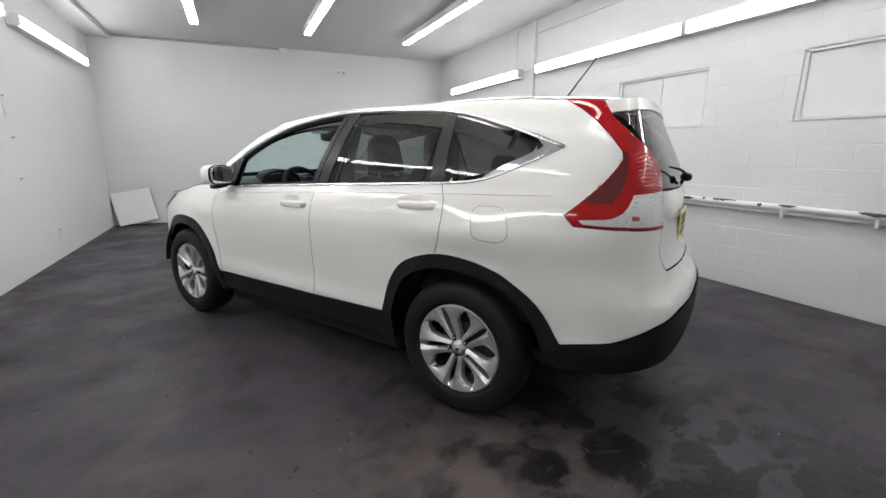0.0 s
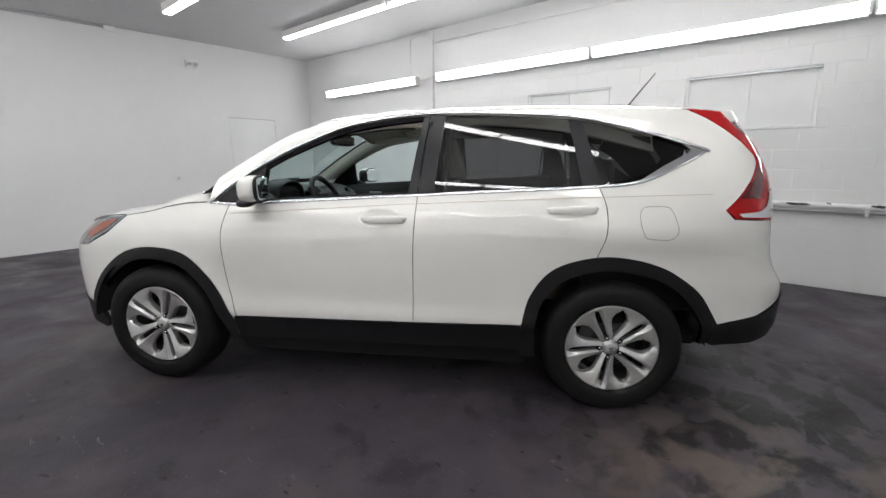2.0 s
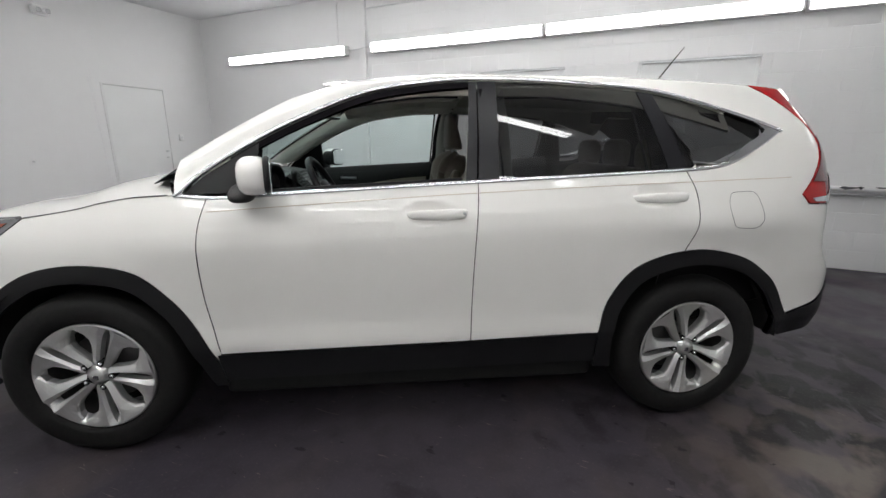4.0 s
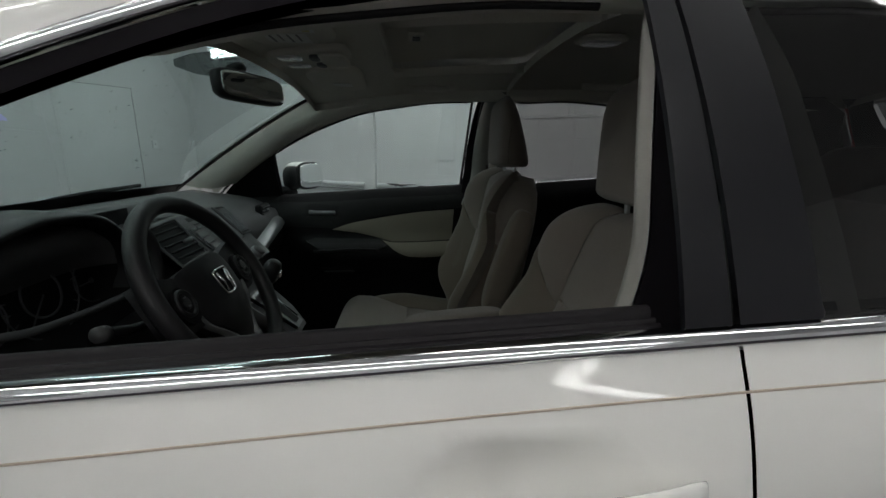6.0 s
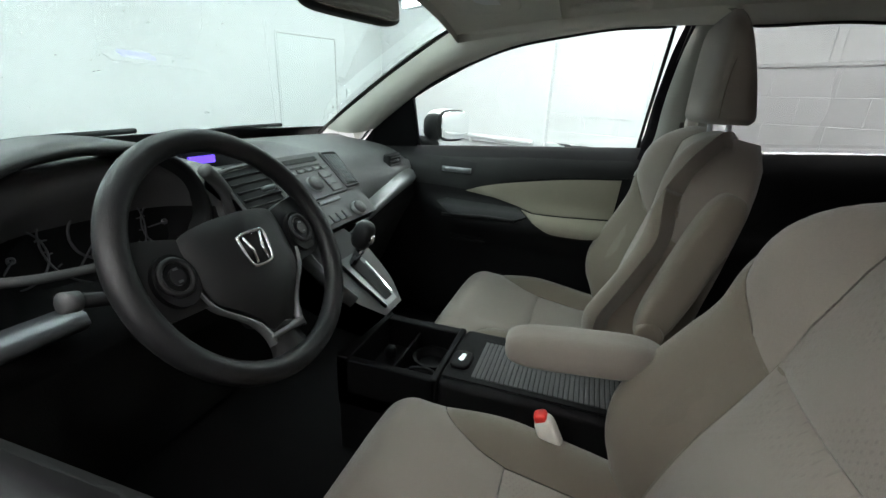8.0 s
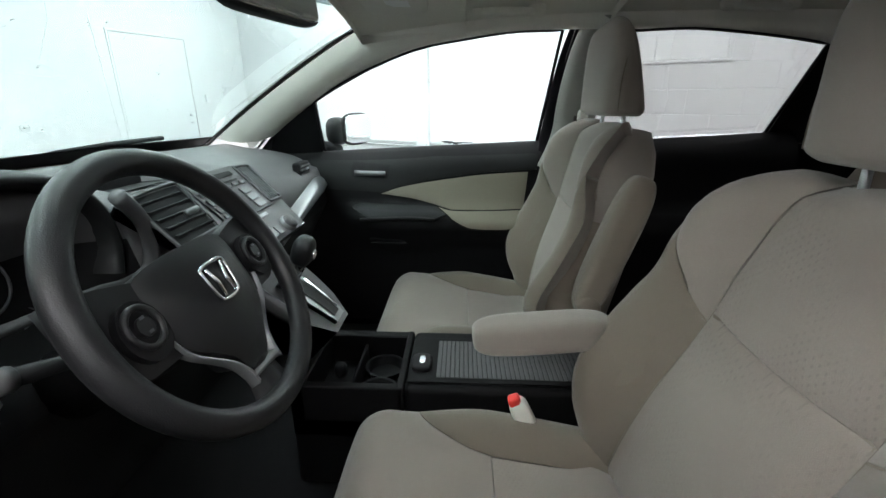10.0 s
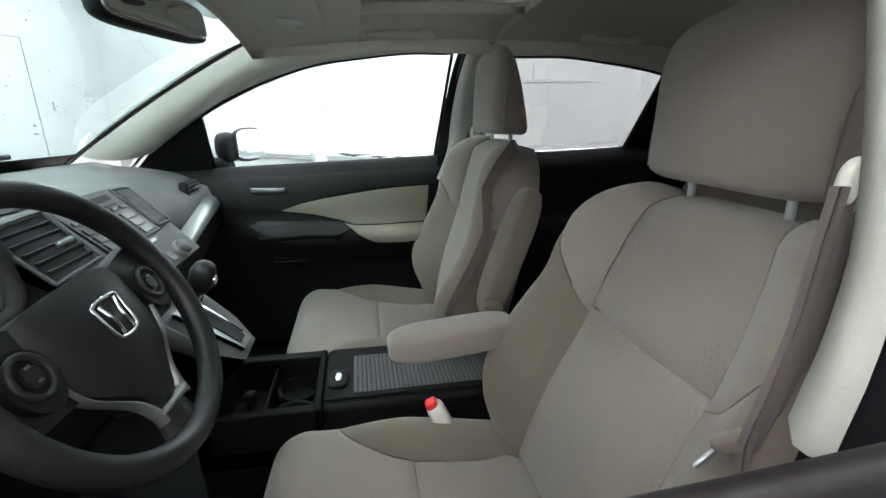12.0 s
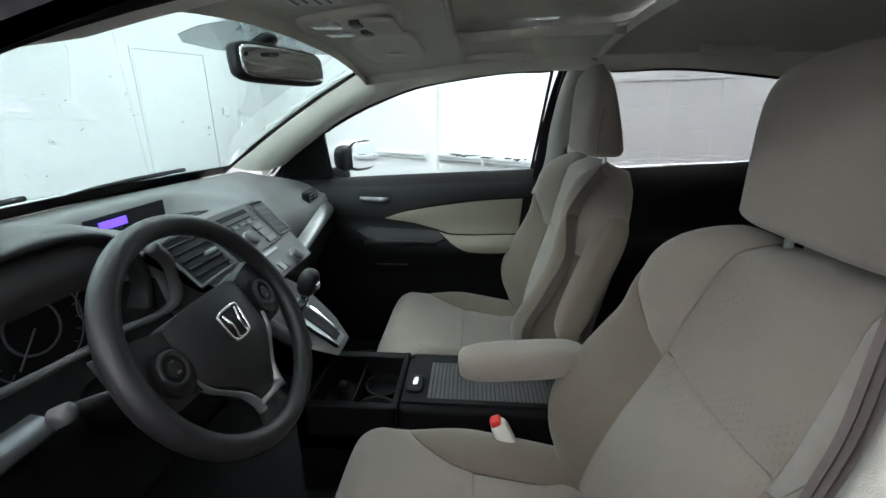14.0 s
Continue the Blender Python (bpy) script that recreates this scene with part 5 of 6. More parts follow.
    DF = spl([(.40, .735), (.70, .725), (.90, .715), (1.0, .715), (1.06, .722), (1.10, .742), (1.13, .775), (1.15, .81)])

    def door_skin(x, z, d=0.0):
        zz = z - .055 * x * ramp(.95, 1.1, z)
        w = ramp(-.60, -.36, x)
        return Vector((x, -(DZ(zz) * w + DF(zz) * (1 - w)) + d, z))

    low = 0 if mir else .03
    dp = patch("front_door_panel", [(-.80, .42), (.20, .42), (.20, 1.155 - low), (-.2, 1.133 - low), (-.62, 1.108 - low), (-.82, 1.10 - low), (-.84, .9)], lambda x, z: door_skin(x, z, -.003), M_DOORIN, suv, "black door panel with beige cloth insert", step=.03, depth=.01, flip=True, mirror=mir)
    upper = curve([(-.80, .985), (-.60, .978), (-.45, .972), (-.37, .968)], 4) + curve([(-.37, .970), (-.30, .996), (-.16, 1.025), (0.0, 1.046), (.195, 1.060)], 6)[1:]
    patch("upper_door_trim", upper + [(.195, 1.152 - low), (-.2, 1.131 - low), (-.62, 1.106 - low), (-.80, 1.098 - low)], lambda x, z: door_skin(x, z, .003), M_DOORUP, dp, "charcoal upper door trim", step=.03, depth=.01, puff=.002, round_off=.006, flip=True, mirror=mir)
    ins = curve([(-.385, .965), (-.30, .993), (-.16, 1.018), (0.0, 1.040), (.160, 1.052)], 6)
    patch("door_insert", ins + [(.155, .985), (.148, .921), (0, .916), (-.12, .916), (-.17, .927), (-.27, .950)], lambda x, z: door_skin(x, z, .008), M_INSERT, dp, "beige cloth insert", step=.02, depth=.012, puff=.004, round_off=.01, flip=True, mirror=mir)
    patch("armrest_pad", curve([(-.165, .922), (-.12, .914), (0, .914), (.148, .918)], 4) + curve([(.148, .918), (.140, .880), (.105, .852), (-.04, .850), (-.09, .872), (-.125, .898), (-.165, .922)], 4)[1:-1], lambda x, z: door_skin(x, z, .010), M_INSERT, dp, "padded beige armrest", step=.02, depth=.012, puff=.006, round_off=.012, flip=True, mirror=mir)
    patch("switch_panel", [(-.50, .915), (-.46, .93), (-.18, .922), (-.14, .90), (-.18, .885), (-.44, .885)], lambda x, z: door_skin(x, z, .006), M_BLACKP, dp, step=.03, depth=.008, flip=True, mirror=mir)
    tube("grip_edge", [flip_y(door_skin(x, .876 + .012 * math.sin((x + .45) * 9), .012), sgn) for x in [-.46 + .035 * k for k in range(9)]], .006, M_DOORUP, dp, sides=8)
    lump("pull_cup", (.075, .012, .012), flip_y((-.36, -.692, .790), sgn), M_DOORIN, dp, power=2.6)
    lump("cup_lip", (.070, .008, .004), flip_y((-.36, -.686, .775), sgn), M_DOORUP, dp, power=2.6)
    patch("handle_recess", [(-.50, 1.025), (-.36, 1.020), (-.352, 1.068), (-.495, 1.078)], lambda x, z: door_skin(x, z, .004), M_RUBBER, dp, step=.03, depth=.005, flip=True, mirror=mir)
    tube("inner_door_handle", [flip_y(door_skin(x, 1.040 - .02 * (x + .43), .016), sgn) for x in (-.482, -.46, -.42, -.39, -.368)], .010, M_SATIN, dp, "satin silver inner handle", sides=8, flat=.6)
    patch("rear_door_panel", [(.37, .42), (.84, .44), (1.0, .80), (1.10, .90), (1.12, 1.20), (.7, 1.172), (.37, 1.155)], lambda x, z: door_skin(x, z, 0), M_DOORIN, suv, step=.05, depth=.01, flip=True, mirror=mir)
    # top of the door between outer chrome and panel
    rows = []
    for k in range(40):
        x = -.62 + .83 * k / 39
        o = side(x, belt_z(x) + .012)
        rows.append([o + Vector((0, d_, z_)) for d_, z_ in ((.020, -.006), (.0235, -.003), (.0245, -.009), (.0290, -.009), (.030, -.002), (.0325, -.001), (.0333, -.010), (.0392, -.010), (.0400, .002), (.044, .006), (.050, .006), (.058, .001), (.067, -.010), (.082, -.030), (.094, -.052), (.103, -.080))])
    loft("door_top", rows, M_SILL, suv, "dark sill of the open window" if not mir else "", mirror=mir)
    # grab handles and sun visor
    gy = -.50
    for gx, gz in ((.038, 1.545), (.735, 1.556)):
        gh = lump("grab_handle", (.078, .010, .011), flip_y((gx, gy + .012, gz - .012), sgn), M_LINER, suv, "cloth-toned roof grab handle", power=3.6, rot=pose(0, 0, 0, 18 * sgn, 0, 0))
        for e in (-1, 1):
            lump("handle_foot", (.024, .017, .017), flip_y((gx + e * .082, gy - .001, gz - .002), sgn), M_LINER, gh, power=3.4, rot=pose(0, 0, 0, 18 * sgn, 0, 0))
        lump("handle_recess", (.066, .012, .010), flip_y((gx, gy - .012, gz + .006), sgn), M_LINER, gh, power=3)
    vz = lump("sun_visor", (.085, .175, .011), flip_y((-.265, -.325, 1.535), sgn), M_LINER, suv, "folded-up cloth sun visor", power=4, rot=pose(0, 0, 0, 3 * sgn, -5, 0))
    if mir:
        part("visor_label", box(-.285, -.225, .30, .37, 1.5215, 1.5225), M_LABEL, vz, "small white label")
    else:
        for x0, x1, y0, y1 in ((-.305, -.205, -.440, -.328), (-.305, -.225, -.318, -.250)):
            part("visor_label", box(x0, x1, y0, y1, 1.5200, 1.5210), M_LABEL, vz, "white paper label with small print")
        part("label_heading", box(-.225, -.212, -.432, -.336, 1.5192, 1.5199), M_YELLOW, vz)
        for k in range(6):
            part("visor_print", box(-.298 + .012 * k, -.292 + .012 * k, -.432, -.340 - .012 * (k % 3), 1.5192, 1.5199), M_GREYP, vz)
        for k in range(4):
            part("visor_print", box(-.295 + .017 * k, -.291 + .017 * k, -.312, -.258 - .008 * (k % 2), 1.5192, 1.5199), M_GREYP, vz)

# overhead console
oc = lump("overhead_console", (.10, .085, .016), (-.285, 0, 1.548), M_CREAM, suv, "cream overhead console with map lights", power=4, rot=pose(0, 0, 0, 0, -6, 0))
for y in (-.045, .045):
    lump("map_light", (.03, .028, .006), (-.325, y, 1.531), M_CLEAR, oc, power=4)
    lump("light_switch", (.012, .022, .006), (-.265, y, 1.532), M_GREYP, oc, power=4)
lump("glasses_lid", (.035, .07, .006), (-.225, 0, 1.536), M_LINER, oc, power=5)

# inside mirror
mm = pose(-.435, -.015, 1.462, 0, -6, -17)
im = lump("inside_mirror", (.016, .128, .036), mm.translation, M_BLACKP, suv, "black-backed inside mirror", power=5, rot=mm.to_3x3().to_4x4())
lump("mirror_face", (.004, .119, .029), mm @ Vector((.0145, 0, 0)), M_MIRROR, im, power=6, rot=mm.to_3x3().to_4x4())
tube("mirror_stem", [(-.448, .0, 1.478), (-.465, .02, 1.496), (-.480, .03, 1.508)], .012, M_BLACKP, im, sides=8)
lump("mirror_mount", (.032, .028, .014), (-.490, .035, 1.512), M_BLACKP, im, power=2.6, rot=pose(0, 0, 0, 0, -28, 0))

# ---------------------------------------------------------------- dashboard
def dash_profile(y):
    hump = .055 * math.exp(-((y + YC) / .205) ** 4)
    c = math.exp(-((y + YC) / .175) ** 6)
    n = ramp(-.10, -.075, y) * (1 - ramp(.19, .29, y))
    q = (y / .74) ** 2
    e = .03 * q
    return [(-1.10 + .09 * q, 1.134), (-1.04 + .06 * q, 1.140), (-.945 + .02 * q, 1.142 - .01 * q), (-.915, 1.141 - .055 * n - .012 * q), (-.83, 1.132 - .040 * n + .3 * hump - .012 * q), (-.755, 1.122 - .012 * n + .95 * hump - .014 * q),
            (-.70, 1.108 + hump - .018 * q), (-.655 - .035 * c, 1.082 + .9 * hump - .02 * q), (-.63 - .095 * c, 1.055 + .3 * hump), (-.612 - .12 * c, 1.015), (-.605 - .09 * c, .965), (-.60 - .03 * c, .935), (-.615, .90), (-.66, .82), (-.74, .66), (-.85, .45)]


rows = []
for k in range(75):
    y = -.74 + 1.48 * k / 74
    rows.append([(x, y, z) for x, z in curve(dash_profile(y), 3)])
dash = loft("dashboard", [r[:31] for r in rows[27:]], M_DASH, suv, "charcoal dashboard with silver trim")
loft("driver_dashboard", [r[:25] for r in rows[:28]], M_DASH, dash)
# lower rows go near-black, higher up for the driver: footwell shade as colour
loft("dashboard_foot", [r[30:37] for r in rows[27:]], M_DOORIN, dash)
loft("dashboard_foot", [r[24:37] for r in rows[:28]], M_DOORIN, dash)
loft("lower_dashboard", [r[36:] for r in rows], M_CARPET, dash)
part("display", box(-.914, -.909, -.025, .055, 1.103, 1.122), M_SCREENLIT, dash, "lit violet information display")
part("display_panel", box(-.920, -.915, -.06, .20, 1.088, 1.135), M_RUBBER, dash, edge=.004)
def hollow(y, t):
    pr = dash_profile(y)
    i = min(1, int(t * 2))
    (xa, za), (xb, zb) = pr[3 + i], pr[4 + i]
    f = t * 2 - i
    return Vector((xa + (xb - xa) * f, y, za + (zb - za) * f + .0035))


patch("display_hollow", [(-.055, .02), (.19, .02), (.205, .5), (.19, .85), (.08, .93), (-.045, .88), (-.062, .5)], hollow, M_RUBBER, dash, "black hollow in front of the display", step=.03, depth=.002)
for k in range(3):
    part("display_print", box(-.9145, -.911, .005 + .012 * k, .014 + .012 * k, 1.094, 1.098), M_GAUGE, dash)
# cluster: face, bezel rings, ticks, needle
cl = patch("instrument_panel", [(-.555, .965), (-.215, .965), (-.20, 1.03), (-.235, 1.115), (-.30, 1.14), (-.47, 1.14), (-.535, 1.115), (-.57, 1.03)], lambda y, z: Vector((-.722 - .15 * (z - 1.05), y, z)), M_RUBBER, dash, "dark instrument cluster", step=.05, depth=.004)
def dial(cy, cz, R, ring_r, n, a0, a1):
    X = lambda z: -.718 - .15 * (z - 1.05)
    for r, w in ((R, .0016), (ring_r, .0022)):
        tube("dial_ring", [(X(cz + r * math.sin(g)), cy + r * math.cos(g), cz + r * math.sin(g)) for g in [2 * math.pi * k / 48 for k in range(48)]], w, M_GAUGE, cl, sides=5, closed=True)
    for k in range(n):
        g = radians(a0 + (a1 - a0) * k / (n - 1))
        tube("dial_mark", [(X(cz + r * math.sin(g)), cy + r * math.cos(g), cz + r * math.sin(g)) for r in (R * .86, R * .95)], .0014, M_GAUGE, cl, sides=4)
    g = radians(a0 + 3)
    tube("dial_needle", [(X(cz + r * math.sin(g)) + .003, cy + r * math.cos(g), cz + r * math.sin(g)) for r in (.0, R * .8)], .0016, M_GAUGE, cl, sides=4)
dial(-.385, 1.05, .082, .042, 17, 225, -45)
dial(-.505, 1.04, .045, .004, 9, 225, 0)
dial(-.265, 1.04, .045, .004, 9, 180, -45)

vis = []
for p in curve([(-.575, 1.00), (-.572, 1.09), (-.535, 1.165), (-.45, 1.192), (-.36, 1.192), (-.285, 1.175), (-.232, 1.130), (-.212, 1.065), (-.222, 1.01)], 6):
    c = Vector((0, p[0] + .39, p[1] - 1.05)).normalized()
    q = Vector((0, p[0], p[1]))
    vis.append([q + Vector((-.76, 0, 0)) + c * .012, q + Vector((-.69, 0, 0)) + c * .010, q + Vector((-.655, 0, 0)) + c * .004, q + Vector((-.650, 0, 0)) - c * .004, q + Vector((-.66, 0, 0)) - c * .012, q + Vector((-.735, 0, 0)) - c * .02])
loft("cluster_visor", vis, M_HUB, dash)

lip = curve([(-.60, -.262, 1.150), (-.605, -.232, 1.122), (-.61, -.208, 1.088), (-.615, -.200, 1.045), (-.618, -.212, 1.014), (-.62, -.26, 1.010), (-.622, -.32, 1.020), (-.622, -.40, 1.024), (-.622, -.52, 1.036), (-.625, -.60, 1.055)], 5)
tube("cluster_lip", lip, lambda f: .013 - .006 * ramp(.35, .6, f), M_DASH, dash, sides=10)
# centre stack
def stack(y, t):
    """t runs 0 at the top edge to 1 at the foot of the controls."""
    return Vector((-.648 + .152 * t, y, 1.128 - .145 * t)) + Vector((.016, 0, .016)) * (1 - (abs(y - .005) / .235) ** 4)


st = patch("centre_panel", [(-.225, .03), (-.20, 0), (.20, 0), (.215, .03), (.185, .6), (.165, 1.0), (-.155, 1.0), (-.20, .55)], stack, M_DASH, dash, step=.03, depth=.03, flip=True)
def on_stack(name, y0, y1, t0, t1, m, parent, off=.004, depth=.006, skew=0.0):
    return patch(name, [(y0, t0), (y1, t0), (y1 - skew, t1), (y0 - skew * .3, t1)], lambda y, t: stack(y, t) + Vector((.69, 0, .723)) * off, m, parent, step=.02, depth=depth, flip=True)
for y0, y1 in ((-.205, -.095), (.120, .198)):
    on_stack("air_vent", y0, y1, .06, .56, M_RUBBER, st, .002, skew=.02)
    for k in range(5):
        t = .12 + .09 * k
        a, b = stack(y0 + .006, t), stack(y1 - .012, t + .02)
        tube("vent_slat", [a + Vector((.002, 0, .002)), b + Vector((.002, 0, .002))], .0036, M_BLACKP if y0 < 0 else M_DASH, st, sides=4, flat=1.5)
    rim_ = [stack(*q_) + Vector((.004, 0, .004)) for q_ in dense([(y0 - .003, .04), (y1 + .003, .04), (y1 - .015, .58), (y0 - .008, .58)], .02)]
    tube("vent_bezel", rim_, .0035, M_DASH, st, sides=6, closed=True)
    if y0 < 0:
        tube("vent_tab", [stack(-.155, .36) + Vector((.01, 0, .01)), stack(-.125, .36) + Vector((.01, 0, .01))], .006, M_SATIN, st, sides=6)
    else:
        for k in range(6):
            y = .128 + .0115 * k
            tube("vent_fin", [stack(y, .08) + Vector((.006, 0, .006)), stack(y - .01, .54) + Vector((.006, 0, .006))], .0014, M_SATIN, st, sides=4)
rd = on_stack("radio", -.085, .112, .04, .62, M_DASH, st, .004)
on_stack("display_strip", -.055, .085, .075, .135, M_RUBBER, rd, .0062, .001)
on_stack("disc_slot", -.05, .08, .185, .205, M_RUBBER, rd, .0065, .001)
for k in range(6):
    on_stack("radio_button", -.078 + .031 * k, -.055 + .031 * k, .225, .265, M_GREYP, rd, .0068, .003)
    on_stack("button_mark", -.071 + .031 * k, -.062 + .031 * k, .240, .250, M_SATIN, rd, .0073, .001)
for k in range(3):
    for j in (-1, 1):
        on_stack("radio_button", (.050 if j > 0 else -.077), (.088 if j > 0 else -.040), .31 + .10 * k, .385 + .10 * k, M_GREYP, rd, .0068, .003)
def knob(name, y, t, r, h, m, parent):
    c = stack(y, t)
    n = Vector((.69, 0, .723))
    a = Vector((0, 1, 0))
    b = n.cross(a)
    rows = [[c + n * hh + (a * math.cos(g) + b * math.sin(g)) * rr for g in [2 * math.pi * k / 20 for k in range(20)]] for rr, hh in ((r, -.004), (r, h * .8), (r * .85, h), (.001, h))]
    return loft(name, rows, m, parent, close_rows=True)
kn_ = knob("volume_knob", .006, .44, .019, .016, M_DASH, rd)
knob("knob_ring", .006, .44, .022, .006, M_SATIN, kn_)
on_stack("clock_panel", -.03, .055, .66, .70, M_SATIN, st, .004, .003)
for y, r in ((-.10, .016), (.085, .018)):
    k_ = knob("climate_knob", y, .90, r, .018, M_DASH, st)
    knob("knob_ring", y, .90, r * 1.14, .010, M_SATIN, k_)
for k in range(4):
    on_stack("climate_button", -.06 + .027 * k, -.038 + .027 * k, .85, .95, M_GREYP, st, .005, .003)
# side vents
for y0, sg in ((.60, 1), (-.62, -1)):
    sv = part("side_vent", box(-.655, -.628, y0 - .055, y0 + .045, 1.045, 1.095), M_RUBBER, dash, edge=.008)
    for k in range(3):
        part("vent_slat", box(-.63, -.624, y0 - .048, y0 + .038, 1.055 + .013 * k, 1.059 + .013 * k), M_DASH, sv)
    tube("vent_tab", [(-.622, y0 - .02, 1.072), (-.622, y0 + .01, 1.072)], .004, M_SATIN, sv, sides=6)
# silver trims
rows = []
for k in range(25):
    f = k / 24
    y = .20 + .50 * f
    z = .925 + .06 * f + .022 * math.sin(math.pi * f * .8)
    x = -.565 - .03 * f + .012 * math.sin(math.pi * f)
    w = .014 + .010 * f
    rows.append([(x - .03, y, z + w + .012), (x - .004, y, z + w), (x + .008, y, z), (x - .006, y, z - w), (x - .03, y, z - w - .008)])
loft("silver_trim", rows, M_SATIN, dash, "satin silver trim strip")
# driver's strip of the same silver, coloured darker as it lies in shade
rows = []
for k in range(15):
    f = k / 14
    y = -.74 + .245 * f
    z = .972 - .008 * f
    x = -.585 - .012 * f
    rows.append([(x - .03, y, z + .020), (x, y, z + .014), (x + .006, y, z), (x - .004, y, z - .012), (x - .03, y, z - .02)])
loft("silver_trim", rows, M_SATIN_SHADED, dash)

# steering wheel
SC = Vector((-.406, -.381, 1.062))
TILT_W = radians(28.7)
NW = Vector((math.cos(TILT_W), 0, math.sin(TILT_W)))
AW = Vector((0, 1, 0))
BW = AW.cross(NW) * -1 if AW.cross(NW).z < 0 else AW.cross(NW)


def wpt(a, b, n=0.0):
    """A place on the wheel: a across to the car's middle, b up its face, n towards the driver."""
    return SC + AW * a + BW * b + NW * n


rim_path = [wpt(.174 * math.cos(g), .174 * math.sin(g)) for g in [2 * math.pi * k / 72 for k in range(72)]]
sw = tube("steering_wheel", rim_path, .0165, M_WHEELR, suv, "black three-spoke steering wheel", sides=16, closed=True, up=NW)
cap_half = [(0, .060), (.05, .058), (.088, .048), (.094, .02), (.092, -.02), (.084, -.046), (.062, -.068), (.040, -.090), (.028, -.112), (.018, -.121)]
cap = curve(cap_half, 4)
hub = patch("airbag_cover", [(-a_, b_) for a_, b_ in cap[::-1]] + cap[1:], lambda a, b: wpt(a, b, -.006 + .024 * (1 - (a / .1) ** 2) * (1 - (b / .14) ** 2)), M_HUB, sw, "black airbag cover", step=.013, depth=.05, puff=.006, round_off=.010)
for sg in (-1, 1):
    sp = patch("spoke", [(sg * .086, .049), (sg * .12, .058), (sg * .166, .066), (sg * .170, -.03), (sg * .135, -.044), (sg * .086, -.046)], lambda a, b: wpt(a, b, -.004 - .25 * (abs(a) - .08)**2), M_HUB, sw, step=.02, depth=.025, puff=.003, round_off=.008, flip=sg < 0 and False)
    ctl = patch("control_pad", [(sg * (.118 + .028 * math.cos(g)), .0 + .034 * math.sin(g)) for g in [sg * 2 * math.pi * k / 24 for k in range(24)]], lambda a, b: wpt(a, b, .004), M_RUBBER, sp, step=.02, depth=.012)
    tube("control_ring", [wpt(sg * .118 + .020 * math.cos(g), .004 + .022 * math.sin(g), .005) for g in [2 * math.pi * k / 24 for k in range(24)]], .004, M_HUB, ctl, sides=6, closed=True)
    patch("control_button", [(sg * .118 + .010 * math.cos(g), .004 + .011 * math.sin(g)) for g in [2 * math.pi * k / 16 for k in range(16)]], lambda a, b: wpt(a, b, .008), M_HUB, ctl, step=.02, depth=.006)
    for b in (.012, -.004):
        patch("control_mark", [(sg * .118 - .003, b), (sg * .118 + .003, b), (sg * .118 + .003, b + .003), (sg * .118 - .003, b + .003)], lambda a, b: wpt(a, b, .0095), M_GAUGE, ctl, depth=.001)
# lower spoke and the silver V that edges the cap
rows = []
for k in range(9):
    f = k / 8
    w = .024 + .016 * f * f
    b = -.105 - .066 * f
    rows.append([wpt(-w, b, -.022), wpt(-w * .9, b, -.006 - .004 * f), wpt(0, b, -.002), wpt(w * .9, b, -.006 - .004 * f), wpt(w, b, -.022)])
loft("lower_spoke", rows, M_HUB, sw)
for sg in (-1, 1):
    rows = []
    for p in curve([(.099, .0), (.096, -.028), (.086, -.052), (.064, -.074), (.042, -.096), (.031, -.118), (.030, -.134)], 5):
        w = .0013 + (.0085 if sg > 0 else .0040) * ramp(.07, .125, -p[1])
        rows.append([wpt(sg * (p[0] - .002), p[1], -.016), wpt(sg * (p[0] - .0012), p[1], .000), wpt(sg * (p[0] + w * .6), p[1] - w * .5, -.001), wpt(sg * (p[0] + w), p[1] - w * .7, -.014)])
    loft("silver_spoke_trim", rows, M_SATIN, sw, "satin silver spoke trim")
loft("silver_spoke_trim", [[wpt(a_, -.1205, -.014), wpt(a_, -.123, .001), wpt(a_, -.131 - .1 * a_, .0), wpt(a_, -.135 - .1 * a_, -.014)] for a_ in [-.034 + .0068 * k for k in range(11)]], M_SATIN, sw)
# plain chrome badge: a rounded frame with two uprights
fr = [(-.024, .022), (-.012, .025), (.012, .025), (.024, .022), (.023, .0), (.019, -.020), (.010, -.024), (-.010, -.024), (-.019, -.020), (-.023, .0)]
bd = tube("badge", [wpt(p[0], p[1] + .0, .0185) for p in curve(fr + fr[:1], 4)[:-1]], .0028, M_CHROME, sw, "plain chrome badge", sides=6, closed=True, up=NW)
for sg in (-1, 1):
    tube("badge_bar", [wpt(sg * .016, .020, .019), wpt(sg * .009, 0, .0195), wpt(sg * .011, -.020, .019)], .0042, M_CHROME, bd, sides=6, flat=.6, up=NW)
# column shroud and stalks
col = tube("steering_column", [SC - NW * .03 + BW * -.01, SC - NW * .12 - BW * .02, SC - NW * .26 - BW * .03], .055, M_DOORIN, suv, sides=16)
tube("light_stalk", [(-.50, -.43, 1.01), (-.495, -.50, 1.025), (-.495, -.56, 1.045)], lambda f: .007 + .003 * f, M_BLACKP, col, "black indicator stalk", sides=10)
tube("stalk_cap", [(-.495, -.555, 1.0435), (-.495, -.572, 1.048)], .0125, M_DASH, col, sides=12)
tube("wiper_stalk", [(-.50, -.34, 1.03), (-.50, -.27, 1.05), (-.495, -.20, 1.065)], lambda f: .009 + .004 * f, M_BLACKP, col, sides=10)

# gear panel, lever, console
gp = lambda y, t: Vector((-.56 + .195 * t, y, .945 - .145 * t + .012 * math.sin(math.pi * t)))
gs = patch("gear_panel", [(-.12, 0), (.12, 0), (.125, .3), (.095, .8), (.06, 1.03), (-.03, 1.03), (-.075, .8), (-.115, .3)], gp, M_DASH, suv, "charcoal gear panel", step=.03, depth=.10, flip=True)
